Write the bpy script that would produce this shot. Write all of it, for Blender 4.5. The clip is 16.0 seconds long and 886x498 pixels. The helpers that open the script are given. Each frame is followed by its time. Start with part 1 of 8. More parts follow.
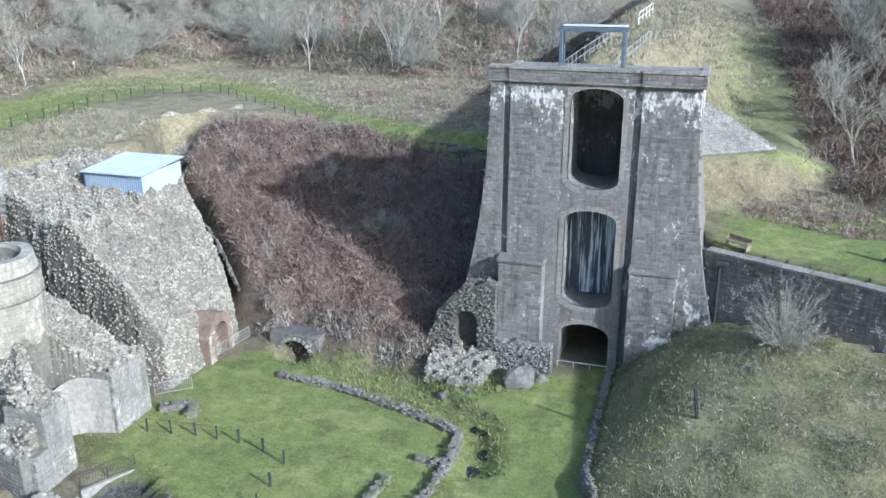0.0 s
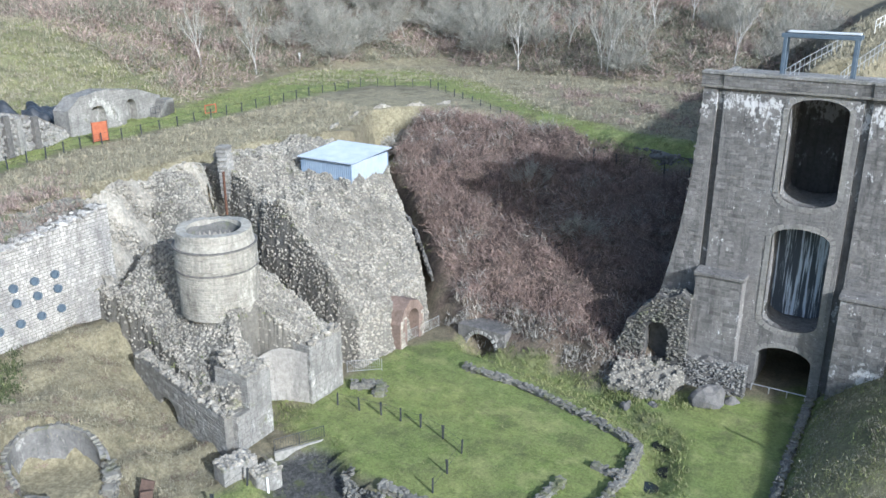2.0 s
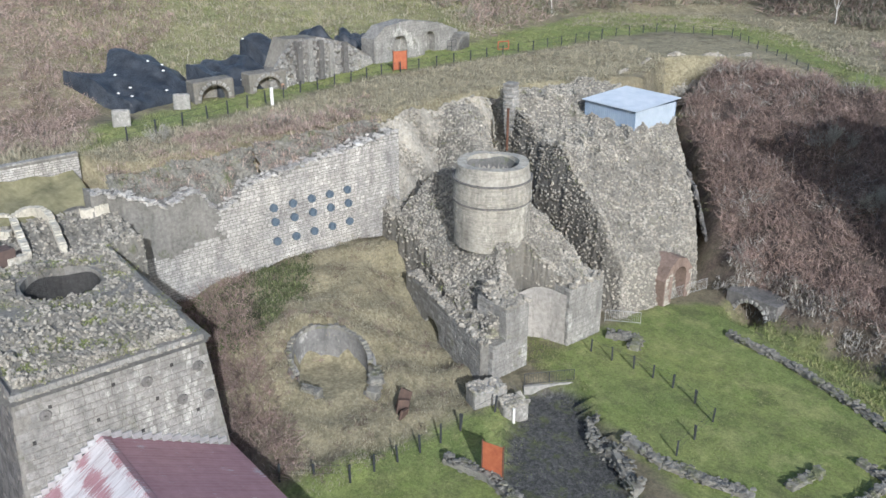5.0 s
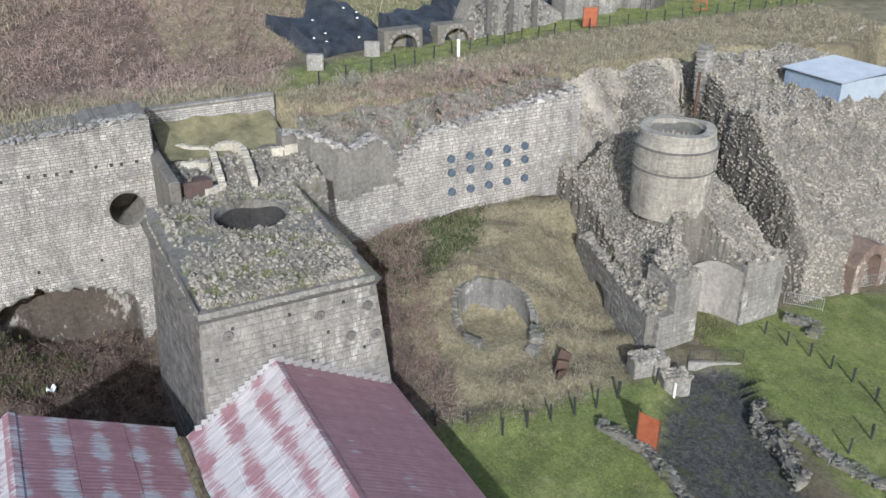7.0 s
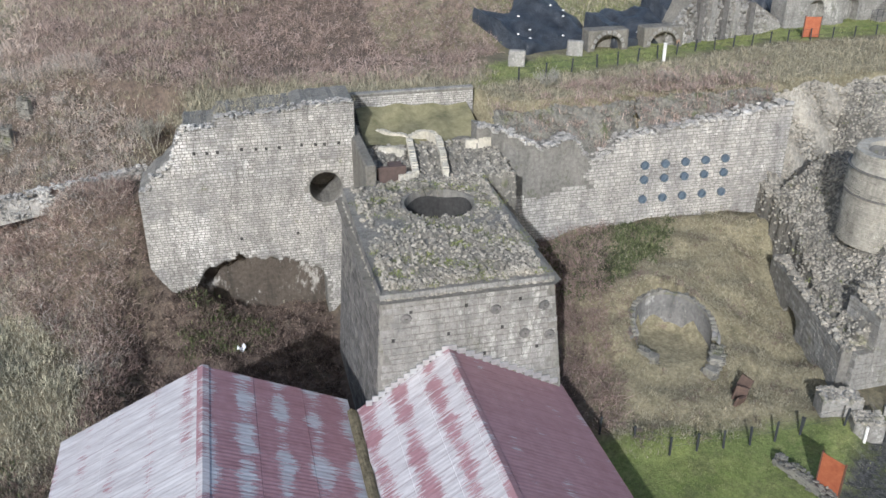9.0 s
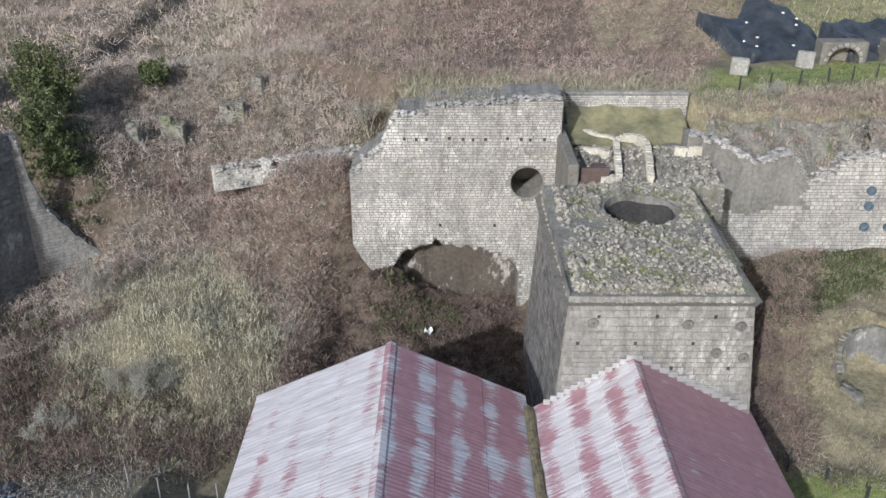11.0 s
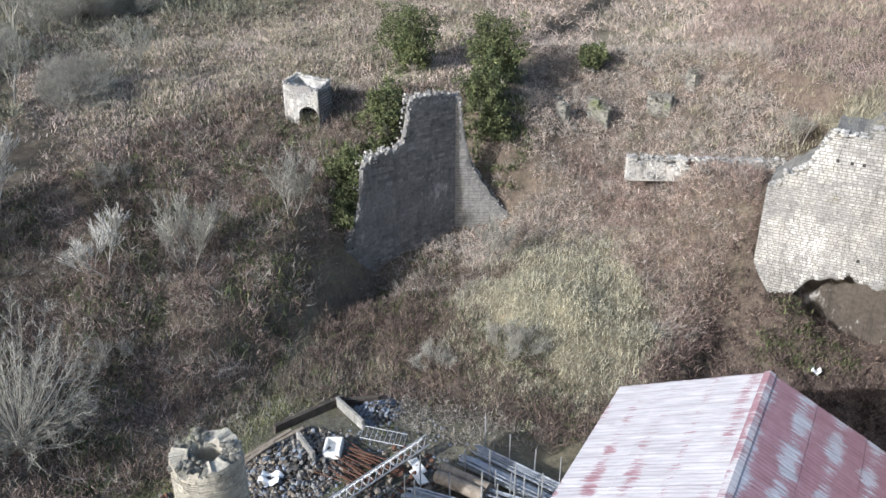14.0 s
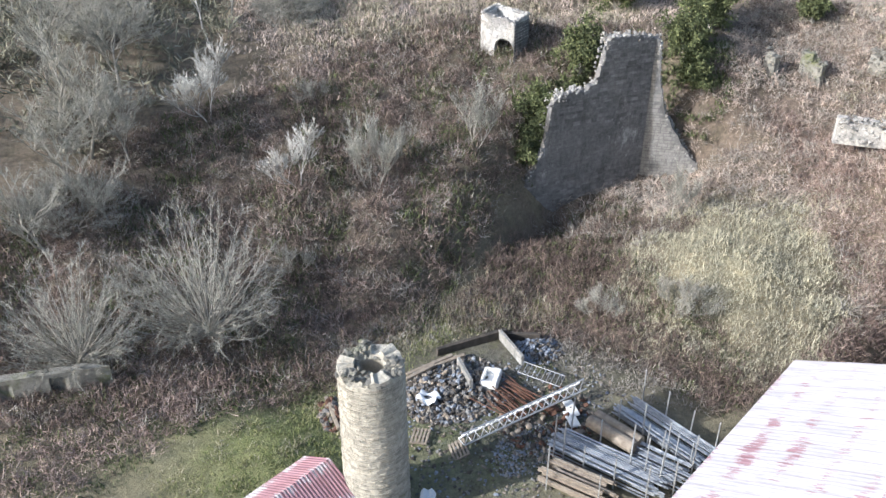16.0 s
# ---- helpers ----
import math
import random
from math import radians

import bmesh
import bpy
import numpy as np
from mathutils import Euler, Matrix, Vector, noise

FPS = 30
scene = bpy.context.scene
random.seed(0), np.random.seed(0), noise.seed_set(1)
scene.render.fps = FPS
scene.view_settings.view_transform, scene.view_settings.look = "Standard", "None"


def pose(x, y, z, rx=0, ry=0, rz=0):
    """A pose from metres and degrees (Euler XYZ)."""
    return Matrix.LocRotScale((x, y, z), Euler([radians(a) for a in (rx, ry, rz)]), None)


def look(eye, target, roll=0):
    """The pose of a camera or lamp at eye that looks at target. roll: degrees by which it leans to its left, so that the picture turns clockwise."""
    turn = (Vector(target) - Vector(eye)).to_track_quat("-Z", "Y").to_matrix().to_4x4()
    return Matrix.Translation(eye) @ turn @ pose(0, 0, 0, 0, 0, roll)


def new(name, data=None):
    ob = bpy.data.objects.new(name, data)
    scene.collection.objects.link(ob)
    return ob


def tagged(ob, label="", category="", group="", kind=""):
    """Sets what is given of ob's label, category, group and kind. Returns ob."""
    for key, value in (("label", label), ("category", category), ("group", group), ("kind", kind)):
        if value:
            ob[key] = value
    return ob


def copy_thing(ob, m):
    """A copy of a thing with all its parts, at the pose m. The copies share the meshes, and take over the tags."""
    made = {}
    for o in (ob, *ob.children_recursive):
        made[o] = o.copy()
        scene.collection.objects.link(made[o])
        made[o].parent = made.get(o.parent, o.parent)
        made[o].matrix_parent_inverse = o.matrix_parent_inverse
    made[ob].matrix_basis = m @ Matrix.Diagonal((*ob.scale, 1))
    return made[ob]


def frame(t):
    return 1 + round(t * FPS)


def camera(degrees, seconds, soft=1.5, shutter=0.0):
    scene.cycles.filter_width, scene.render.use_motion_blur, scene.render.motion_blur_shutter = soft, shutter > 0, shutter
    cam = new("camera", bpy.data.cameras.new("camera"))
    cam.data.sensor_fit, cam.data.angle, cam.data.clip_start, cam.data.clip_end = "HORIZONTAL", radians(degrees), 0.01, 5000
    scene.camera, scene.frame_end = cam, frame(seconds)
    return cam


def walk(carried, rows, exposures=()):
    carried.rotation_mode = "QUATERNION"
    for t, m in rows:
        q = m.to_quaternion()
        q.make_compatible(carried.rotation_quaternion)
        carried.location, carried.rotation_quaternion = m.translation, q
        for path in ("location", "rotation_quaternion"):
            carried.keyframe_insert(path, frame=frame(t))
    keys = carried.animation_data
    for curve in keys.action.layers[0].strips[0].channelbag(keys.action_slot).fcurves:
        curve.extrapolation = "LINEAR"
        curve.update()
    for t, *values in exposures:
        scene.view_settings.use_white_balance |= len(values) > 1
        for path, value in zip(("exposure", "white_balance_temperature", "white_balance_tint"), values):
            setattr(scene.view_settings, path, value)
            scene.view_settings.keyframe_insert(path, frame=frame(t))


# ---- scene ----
cam = camera(54.3, 16.0)
PATH = [
    (0, (0.097, 0.306, 34.934), (-14.36, 45.12, 18.11), -0.4),
    (0.5, (0.110, 0.251, 34.934), (-16.92, 44.17, 18.16), -0.3),
    (1, (0.120, 0.199, 34.935), (-19.34, 43.10, 18.17), -0.3),
    (1.5, (0.124, 0.151, 34.936), (-21.92, 41.78, 18.18), -0.2),
    (2, (0.123, 0.105, 34.938), (-24.41, 40.32, 18.19), -0.2),
    (2.5, (0.116, 0.063, 34.939), (-26.60, 38.85, 18.16), -0.2),
    (3, (0.110, 0.024, 34.939), (-28.59, 37.15, 17.69), -0.2),
    (3.5, (0.106, -0.006, 34.938), (-30.43, 35.30, 17.01), -0.2),
    (4, (0.105, -0.025, 34.934), (-32.21, 33.32, 16.38), -0.2),
    (4.2, (0.104, -0.029, 34.932), (-32.85, 32.54, 16.13), -0.2),
    (6.3, (0.092, -0.038, 34.867), (-38.39, 23.68, 13.50), 0.1),
    (6.5, (0.086, -0.039, 34.865), (-38.77, 22.80, 13.22), -0.1),
    (7, (0.061, -0.042, 34.862), (-39.85, 20.57, 12.90), -0.0),
    (7.5, (0.027, -0.049, 34.860), (-40.97, 18.22, 12.84), 0.0),
    (8, (-0.009, -0.057, 34.857), (-42.00, 15.78, 12.81), 0.1),
    (8.5, (-0.043, -0.070, 34.854), (-42.85, 13.31, 12.75), 0.1),
    (9, (-0.064, -0.089, 34.851), (-43.58, 10.77, 12.75), 0.1),
    (9.2, (-0.066, -0.098, 34.850), (-43.84, 9.68, 12.75), 0.0),
    (11.3, (-0.031, -0.211, 34.820), (-44.74, -2.62, 12.57), 0.1),
    (11.5, (-0.030, -0.218, 34.819), (-44.62, -4.32, 12.57), 0.1),
    (12, (-0.030, -0.221, 34.817), (-43.99, -8.49, 12.47), 0.1),
    (12.5, (-0.038, -0.216, 34.815), (-43.07, -12.25, 12.37), 0.1),
    (13, (-0.044, -0.205, 34.813), (-41.92, -15.68, 12.29), 0.1),
    (13.5, (-0.047, -0.187, 34.812), (-40.59, -18.77, 12.21), 0.0),
    (14, (-0.047, -0.162, 34.811), (-39.07, -21.70, 12.16), 0.0),
    (14.5, (-0.048, -0.134, 34.811), (-37.34, -24.14, 11.73), 0.0),
    (15, (-0.051, -0.107, 34.811), (-35.50, -25.98, 10.86), 0.0),
    (15.5, (-0.061, -0.081, 34.812), (-33.60, -27.56, 9.92), 0.0),
    (16, (-0.073, -0.053, 34.812), (-31.76, -28.85, 9.00), -0.0),
]
EXPOSURE = ((0, 0.84, 5380, 7), (4, 0.45, 5760, 9), (8, 0.17, 5920, 10), (12.5, 0.38, 6010, 10), (16, 1.02, 6060, 11))
walk(cam, [(t, look(eye, target, roll)) for t, eye, target, roll in PATH], EXPOSURE)

# ---- daylight ----
SUN = Vector((0.816, -0.383, 0.433))
world = bpy.data.worlds.new("sky")
scene.world = world
world.use_nodes = True
wn = world.node_tree.nodes
wl = world.node_tree.links
sky = wn.new("ShaderNodeTexSky")
sky.sky_type, sky.sun_disc = "NISHITA", False
sky.sun_elevation, sky.sun_rotation = radians(25.7), radians(115)
sky.dust_density, sky.air_density = 2.5, 1.2
wl.new(sky.outputs[0], wn["Background"].inputs[0])
wn["Background"].inputs[1].default_value = 0.115
sun = new("sun", bpy.data.lights.new("sun", "SUN"))
sun.data.energy, sun.data.angle, sun.data.color = 3.6, radians(1.2), (1.0, 0.97, 0.93)
sun.matrix_world = look(SUN * 200, (0, 0, 0))

# ---- tools ----
rng = np.random.default_rng(7)


class Look:
    """A small builder of node materials in world-sized noise."""

    def __init__(self, name, rough=0.9, metal=0.0):
        self.mat = bpy.data.materials.new(name)
        self.mat.use_nodes = True
        self.nt = self.mat.node_tree
        self.bsdf = self.nt.nodes["Principled BSDF"]
        self.bsdf.inputs["Roughness"].default_value = rough
        self.bsdf.inputs["Metallic"].default_value = metal
        self.geo = self.nt.nodes.new("ShaderNodeNewGeometry")
        self.pos = self.geo.outputs["Position"]

    def link(self, a, b):
        self.nt.links.new(a, b)

    def noise(self, scale, detail=4.0, rough=0.6, stretch=None):
        n = self.nt.nodes.new("ShaderNodeTexNoise")
        n.inputs["Scale"].default_value = scale
        n.inputs["Detail"].default_value = detail
        n.inputs["Roughness"].default_value = rough
        src = self.pos
        if stretch:
            m = self.nt.nodes.new("ShaderNodeMapping")
            m.inputs["Scale"].default_value = stretch
            self.link(self.pos, m.inputs[0])
            src = m.outputs[0]
        self.link(src, n.inputs["Vector"])
        return n.outputs["Fac"]

    def cells(self, scale, feature="F1", out="Distance", stretch=None):
        n = self.nt.nodes.new("ShaderNodeTexVoronoi")
        n.feature = feature
        n.inputs["Scale"].default_value = scale
        src = self.pos
        if stretch:
            m = self.nt.nodes.new("ShaderNodeMapping")
            m.inputs["Scale"].default_value = stretch
            self.link(self.pos, m.inputs[0])
            src = m.outputs[0]
        self.link(src, n.inputs["Vector"])
        return n.outputs[out]

    def ramp(self, fac, *stops):
        n = self.nt.nodes.new("ShaderNodeValToRGB")
        e = n.color_ramp.elements
        while len(e) < len(stops):
            e.new(0.5)
        for el, (p, c) in zip(e, stops):
            el.position = p
            el.color = (*c, 1) if not isinstance(c, (int, float)) else (c, c, c, 1)
        self.link(fac, n.inputs[0])
        return n.outputs[0]

    def mix(self, fac, a, b, mode="MIX"):
        n = self.nt.nodes.new("ShaderNodeMix")
        n.data_type, n.blend_type = "RGBA", mode
        for sock, v in ((n.inputs[0], fac), (n.inputs[6], a), (n.inputs[7], b)):
            if isinstance(v, (int, float)):
                sock.default_value = v
            elif isinstance(v, tuple):
                sock.default_value = (*v, 1)
            else:
                self.link(v, sock)
        return n.outputs[2]

    def math(self, op, a, b=0.5, clamp=True):
        n = self.nt.nodes.new("ShaderNodeMath")
        n.operation, n.use_clamp = op, clamp
        for sock, v in ((n.inputs[0], a), (n.inputs[1], b)):
            if isinstance(v, (int, float)):
                sock.default_value = v
            else:
                self.link(v, sock)
        return n.outputs[0]

    def island(self):
        return self.geo.outputs["Random Per Island"]

    def attr(self, name):
        n = self.nt.nodes.new("ShaderNodeAttribute")
        n.attribute_name = name
        return n

    def bump(self, height, strength=0.5, dist=0.05):
        n = self.nt.nodes.new("ShaderNodeBump")
        n.inputs["Strength"].default_value = strength
        n.inputs["Distance"].default_value = dist
        self.link(height, n.inputs["Height"])
        self.link(n.outputs[0], self.bsdf.inputs["Normal"])

    def colour(self, c):
        if isinstance(c, tuple):
            self.bsdf.inputs["Base Color"].default_value = (*c, 1)
        else:
            self.link(c, self.bsdf.inputs["Base Color"])
        return self.mat


def stone_look(name, dark, light, stain=None, stain_at=0.62, moss=None, moss_at=0.6, vary=0.35, rough=0.92, grain=1.0, blotch=None):
    m = Look(name, rough)
    c = m.ramp(m.noise(0.35 * grain, 6, 0.65), (0.3, dark), (0.7, light))
    c = m.mix(0.55, c, m.ramp(m.noise(3.2 * grain, 5, 0.7), (0.25, tuple(0.55 * v for v in dark)), (0.75, tuple(min(1, 1.25 * v) for v in light))))
    if stain:
        spot = m.math("ADD", m.math("MULTIPLY", m.noise(0.16, 3, 0.55), 0.5), m.math("MULTIPLY", m.noise(1.9, 6, 0.75, (1, 1, 0.6)), 0.5))
        c = m.mix(m.ramp(spot, (stain_at - 0.04, 0.0), (stain_at + 0.03, 0.85)), c, stain)
    c = m.mix(m.ramp(m.noise(0.8, 6, 0.7, (1.2, 1.2, 0.25)), (0.5, 0.0), (0.68, 0.55)), c, tuple(0.5 * v for v in dark))
    if blotch:
        c = m.mix(m.ramp(m.noise(0.28, 7, 0.72), (0.48, 0.0), (0.6, 0.55)), c, blotch)
        c = m.mix(m.ramp(m.noise(5.5, 5, 0.75), (0.52, 0.0), (0.66, 0.42)), c, tuple(0.45 * v for v in blotch))
    if moss:
        c = m.mix(m.ramp(m.noise(0.45, 6, 0.75), (moss_at, 0.0), (moss_at + 0.12, 0.8)), c, moss)
    if vary:
        c = m.mix(vary, c, m.ramp(m.island(), (0.0, 0.15), (0.3, 0.42), (0.7, 0.56), (1.0, 0.85)), "OVERLAY")
    m.bump(m.noise(7, 7, 0.8), 0.9, 0.09)
    return m.colour(c)


def plain_look(name, a, b, scale=2.0, rough=0.8, metal=0.0, bump=0.2):
    m = Look(name, rough, metal)
    m.bump(m.noise(scale * 6, 4), bump, 0.02)
    return m.colour(m.ramp(m.noise(scale, 5, 0.65), (0.3, a), (0.7, b)))


def twig_look(name, a, b, c):
    m = Look(name, 0.95)
    k = m.ramp(m.noise(0.12, 5, 0.6), (0.35, a), (0.65, b))
    k = m.mix(0.85, k, m.ramp(m.noise(0.85, 4, 0.7), (0.32, 0.16), (0.5, 0.5), (0.7, 0.82)), "OVERLAY")
    k = m.mix(m.ramp(m.island(), (0.6, 0.0), (1.0, 0.9)), k, c)
    return m.colour(k)


class Heap:
    """Many small meshes joined into one."""

    def __init__(self):
        self.v, self.f, self.n = [], [], 0

    def add(self, v, f):
        v = np.asarray(v, float)
        self.v.append(v)
        self.f.append(np.asarray(f, int) + self.n)
        self.n += len(v)

    def mesh(self, name):
        me = bpy.data.meshes.new(name)
        if not self.v:
            return me
        v = np.concatenate(self.v)
        faces = self.f
        tot = sum(f.size for f in faces)
        cnt = sum(len(f) for f in faces)
        me.vertices.add(len(v))
        me.vertices.foreach_set("co", v.astype(np.float32).ravel())
        me.loops.add(tot)
        me.loops.foreach_set("vertex_index", np.concatenate([f.ravel() for f in faces]).astype(np.int32))
        me.polygons.add(cnt)
        sizes = np.concatenate([np.full(len(f), f.shape[1]) for f in faces])
        me.polygons.foreach_set("loop_start", np.concatenate(([0], np.cumsum(sizes)[:-1])).astype(np.int32))
        me.polygons.foreach_set("use_smooth", np.zeros(cnt, bool))
        me.update(calc_edges=True)
        me.validate()
        return me


def part(name, shape, material, parent=None, label="", smooth=False):
    """Links a bmesh, a Heap or a mesh as one object under a thing or a part."""
    if isinstance(shape, bmesh.types.BMesh):
        me = bpy.data.meshes.new(name)
        shape.to_mesh(me)
        shape.free()
    elif isinstance(shape, Heap):
        me = shape.mesh(name)
    else:
        me = shape
    if material and not me.materials:
        me.materials.append(material)
    if smooth:
        me.polygons.foreach_set("use_smooth", [True] * len(me.polygons))
    ob = new(name, me)
    if parent:
        ob.parent = parent
        if parent.parent is None:
            ob.matrix_parent_inverse = parent.matrix_basis.inverted()
    if label:
        ob["label"] = label
    return ob


def thing(name, label, category, at=(0, 0, 0), group="", kind=""):
    ob = new(name)
    ob.empty_display_size = 0.3
    ob.location = at
    ob.matrix_world = Matrix.Translation(at)
    return tagged(ob, label, category, group, kind)


def box(bm, x0, x1, y0, y1, z0, z1, bevel=0.0, m=None):
    vs = [bm.verts.new((x, y, z)) for z in (z0, z1) for x, y in ((x0, y0), (x1, y0), (x1, y1), (x0, y1))]
    fs = [bm.faces.new([vs[i] for i in f]) for f in ((3, 2, 1, 0), (4, 5, 6, 7), (0, 1, 5, 4), (1, 2, 6, 5), (2, 3, 7, 6), (3, 0, 4, 7))]
    if bevel:
        es = list({e for f in fs for e in f.edges})
        r = bmesh.ops.bevel(bm, geom=es, offset=bevel, segments=1, affect="EDGES")
        vs = list({v for f in r["faces"] for v in f.verts} | {v for v in vs if v.is_valid})
    if m:
        bmesh.ops.transform(bm, matrix=m, verts=vs)
    return vs


def beam(bm, a, b, r, sides=6, r2=None):
    """A round bar from a to b."""
    a, b = Vector(a), Vector(b)
    d = (b - a)
    q = d.to_track_quat("Z", "Y").to_matrix()
    r2 = r if r2 is None else r2
    lo, hi = [], []
    for i in range(sides):
        c = Vector((math.cos(2 * math.pi * i / sides), math.sin(2 * math.pi * i / sides), 0))
        lo.append(bm.verts.new(a + q @ (c * r)))
        hi.append(bm.verts.new(b + q @ (c * r2)))
    for i in range(sides):
        j = (i + 1) % sides
        bm.faces.new((lo[i], lo[j], hi[j], hi[i]))
    bm.faces.new(lo[::-1])
    bm.faces.new(hi)


def solid(points, z0, z1):
    """A prism over a plan of (x, y) corners."""
    bm = bmesh.new()
    lo = [bm.verts.new((x, y, z0)) for x, y in points]
    hi = [bm.verts.new((x, y, z1)) for x, y in points]
    n = len(points)
    bm.faces.new(lo[::-1])
    bm.faces.new(hi)
    for i in range(n):
        bm.faces.new((lo[i], lo[(i + 1) % n], hi[(i + 1) % n], hi[i]))
    bmesh.ops.recalc_face_normals(bm, faces=bm.faces)
    return bm


def carve(bm, *cutters):
    """bm with the cutters' solids taken out of it."""
    me = bpy.data.meshes.new("rough")
    bm.to_mesh(me)
    bm.free()
    ob = new("rough", me)
    obs = []
    for c in cutters:
        mc = bpy.data.meshes.new("cutter")
        c.to_mesh(mc)
        c.free()
        oc = new("cutter", mc)
        obs.append(oc)
        md = ob.modifiers.new("cut", "BOOLEAN")
        md.operation, md.object, md.solver = "DIFFERENCE", oc, "EXACT"
    bpy.context.view_layer.update()
    dg = bpy.context.evaluated_depsgraph_get()
    out = bpy.data.meshes.new_from_object(ob.evaluated_get(dg))
    for o in [ob, *obs]:
        bpy.data.objects.remove(o)
    return out


def arch_profile(u, half, z0, z1, bottom_round=False, rise=0.45, n=10):
    """The outline of an opening with a segmental head (and sill)."""
    r = half * rise
    pts = [(u + half * math.cos(math.pi * i / n), z1 - r + r * math.sin(math.pi * i / n)) for i in range(n + 1)]
    if bottom_round:
        pts += [(u - half * math.cos(math.pi * i / n), z0 + r - r * math.sin(math.pi * i / n)) for i in range(n + 1)]
    else:
        pts += [(u - half, z0), (u + half, z0)]
    return pts


def prism_along(profile, place, d0, d1):
    """A solid from a (u, z) outline, swept from depth d0 to d1; place(u, d, z) gives the point."""
    bm = bmesh.new()
    a = [bm.verts.new(place(u, d0, z)) for u, z in profile]
    b = [bm.verts.new(place(u, d1, z)) for u, z in profile]
    n = len(profile)
    bm.faces.new(a)
    bm.faces.new(b[::-1])
    for i in range(n):
        bm.faces.new((a[i], b[i], b[(i + 1) % n], a[(i + 1) % n]))
    bmesh.ops.recalc_face_normals(bm, faces=bm.faces)
    return bm


def courses(u0, u1, z0, z1, h, lmin, lmax, keep=None, seed=1, joint=0.016):
    """Rectangles (ua, ub, za, zb) of coursed masonry."""
    r = np.random.default_rng(seed)
    out, z = [], z0
    while z < z1 - 0.4 * h:
        hh = h * r.uniform(0.65, 1.35)
        zt = min(z + hh, z1)
        u = u0 - r.uniform(0, lmin)
        while u < u1:
            ub = u + r.uniform(lmin, lmax)
            a, b = max(u, u0), min(ub, u1)
            if b - a > 0.12 and (keep is None or keep(0.5 * (a + b), 0.5 * (z + zt), 0.5 * (b - a))):
                out.append((a + joint, b - joint, z + joint, zt - joint))
            u = ub
        z = zt
    return out


BLOCK = np.array([[0, 1, 2, 3], [0, 4, 5, 1], [1, 5, 6, 2], [2, 6, 7, 3], [3, 7, 4, 0]])


def block_wall(rects, place, parent, material, near=None, limit=300, proud=0.03, name="stone_block", seed=3, back=0.03):
    """Blocks on a wall face: those in the near stretch as parts of their own, the others joined."""
    r = np.random.default_rng(seed)
    heap = Heap()
    made = 0
    for k, (a, b, c, d) in enumerate(rects):
        p = proud * r.uniform(0.3, 1.6)
        i = min(0.016, 0.2 * (b - a), 0.2 * (d - c))
        t = r.uniform(-0.006, 0.006, 4)
        v = [place(a + i, p + t[0], c + i), place(b - i, p + t[1], c + i), place(b - i, p + t[2], d - i), place(a + i, p + t[3], d - i),
             place(a, -back, c), place(b, -back, c), place(b, -back, d), place(a, -back, d)]
        if near and made < limit and near(0.5 * (a + b), 0.5 * (c + d)):
            h = Heap()
            h.add(v, BLOCK)
            part(name, h, material, parent)
            made += 1
        else:
            heap.add(v, BLOCK)
    if heap.n:
        ob = part("masonry", heap, material, parent)
        ob["kind"] = "stuff"
    return made


def rock_shape(seed, sub=1):
    bm = bmesh.new()
    bmesh.ops.create_icosphere(bm, subdivisions=sub, radius=1)
    r = np.random.default_rng(seed)
    for v in bm.verts:
        v.co *= r.uniform(0.7, 1.15)
    v = np.array([w.co[:] for w in bm.verts])
    f = np.array([[w.index for w in q.verts] for q in bm.faces])
    bm.free()
    return v, f


ROCKS = [rock_shape(s) for s in range(6)]


def turn(r, tilt=0.5):
    m = Euler((r.normal(0, tilt), r.normal(0, tilt), r.uniform(0, 6.283))).to_matrix()
    return np.array(m)


def smooth01(t):
    t = np.clip(t, 0, 1)
    return t * t * (3 - 2 * t)


def sheet(nx, ny, fn):
    """A quad sheet; fn(s, t) of arrays in 0..1 gives x, y, z."""
    s, t = np.meshgrid(np.linspace(0, 1, nx), np.linspace(0, 1, ny), indexing="ij")
    x, y, z = fn(s, t)
    v = np.stack([x, y, z], -1).reshape(-1, 3)
    i = np.arange(nx * ny).reshape(nx, ny)
    f = np.stack([i[:-1, :-1], i[1:, :-1], i[1:, 1:], i[:-1, 1:]], -1).reshape(-1, 4)
    return v, f


def wobble(x, y, scale, amp, seed=0):
    """Smooth pseudo-random relief from summed waves."""
    r = np.random.default_rng(seed)
    out = np.zeros_like(np.asarray(x, float))
    for k in range(9):
        a = r.uniform(0, 6.283)
        w = r.uniform(0.6, 2.2) / scale
        out = out + np.sin((x * math.cos(a) + y * math.sin(a)) * w * 6.283 + r.uniform(0, 6.283)) / (1 + k * 0.4)
    return out * amp * 0.45

# ---- the lie of the land ----
def inside(x, y, poly):
    """Signed distance to a plan outline, positive inside."""
    x, y = np.asarray(x, float), np.asarray(y, float)
    d = np.full(x.shape, 1e9)
    inn = np.zeros(x.shape, bool)
    n = len(poly)
    for i in range(n):
        (ax, ay), (bx, by) = poly[i], poly[(i + 1) % n]
        ex, ey = bx - ax, by - ay
        k = np.clip(((x - ax) * ex + (y - ay) * ey) / (ex * ex + ey * ey + 1e-12), 0, 1)
        d = np.minimum(d, np.hypot(x - ax - k * ex, y - ay - k * ey))
        if ay != by:
            hit = ((ay > y) != (by > y)) & (x < (bx - ax) * (y - ay) / (by - ay) + ax)
            inn ^= hit
    return np.where(inn, d, -d)


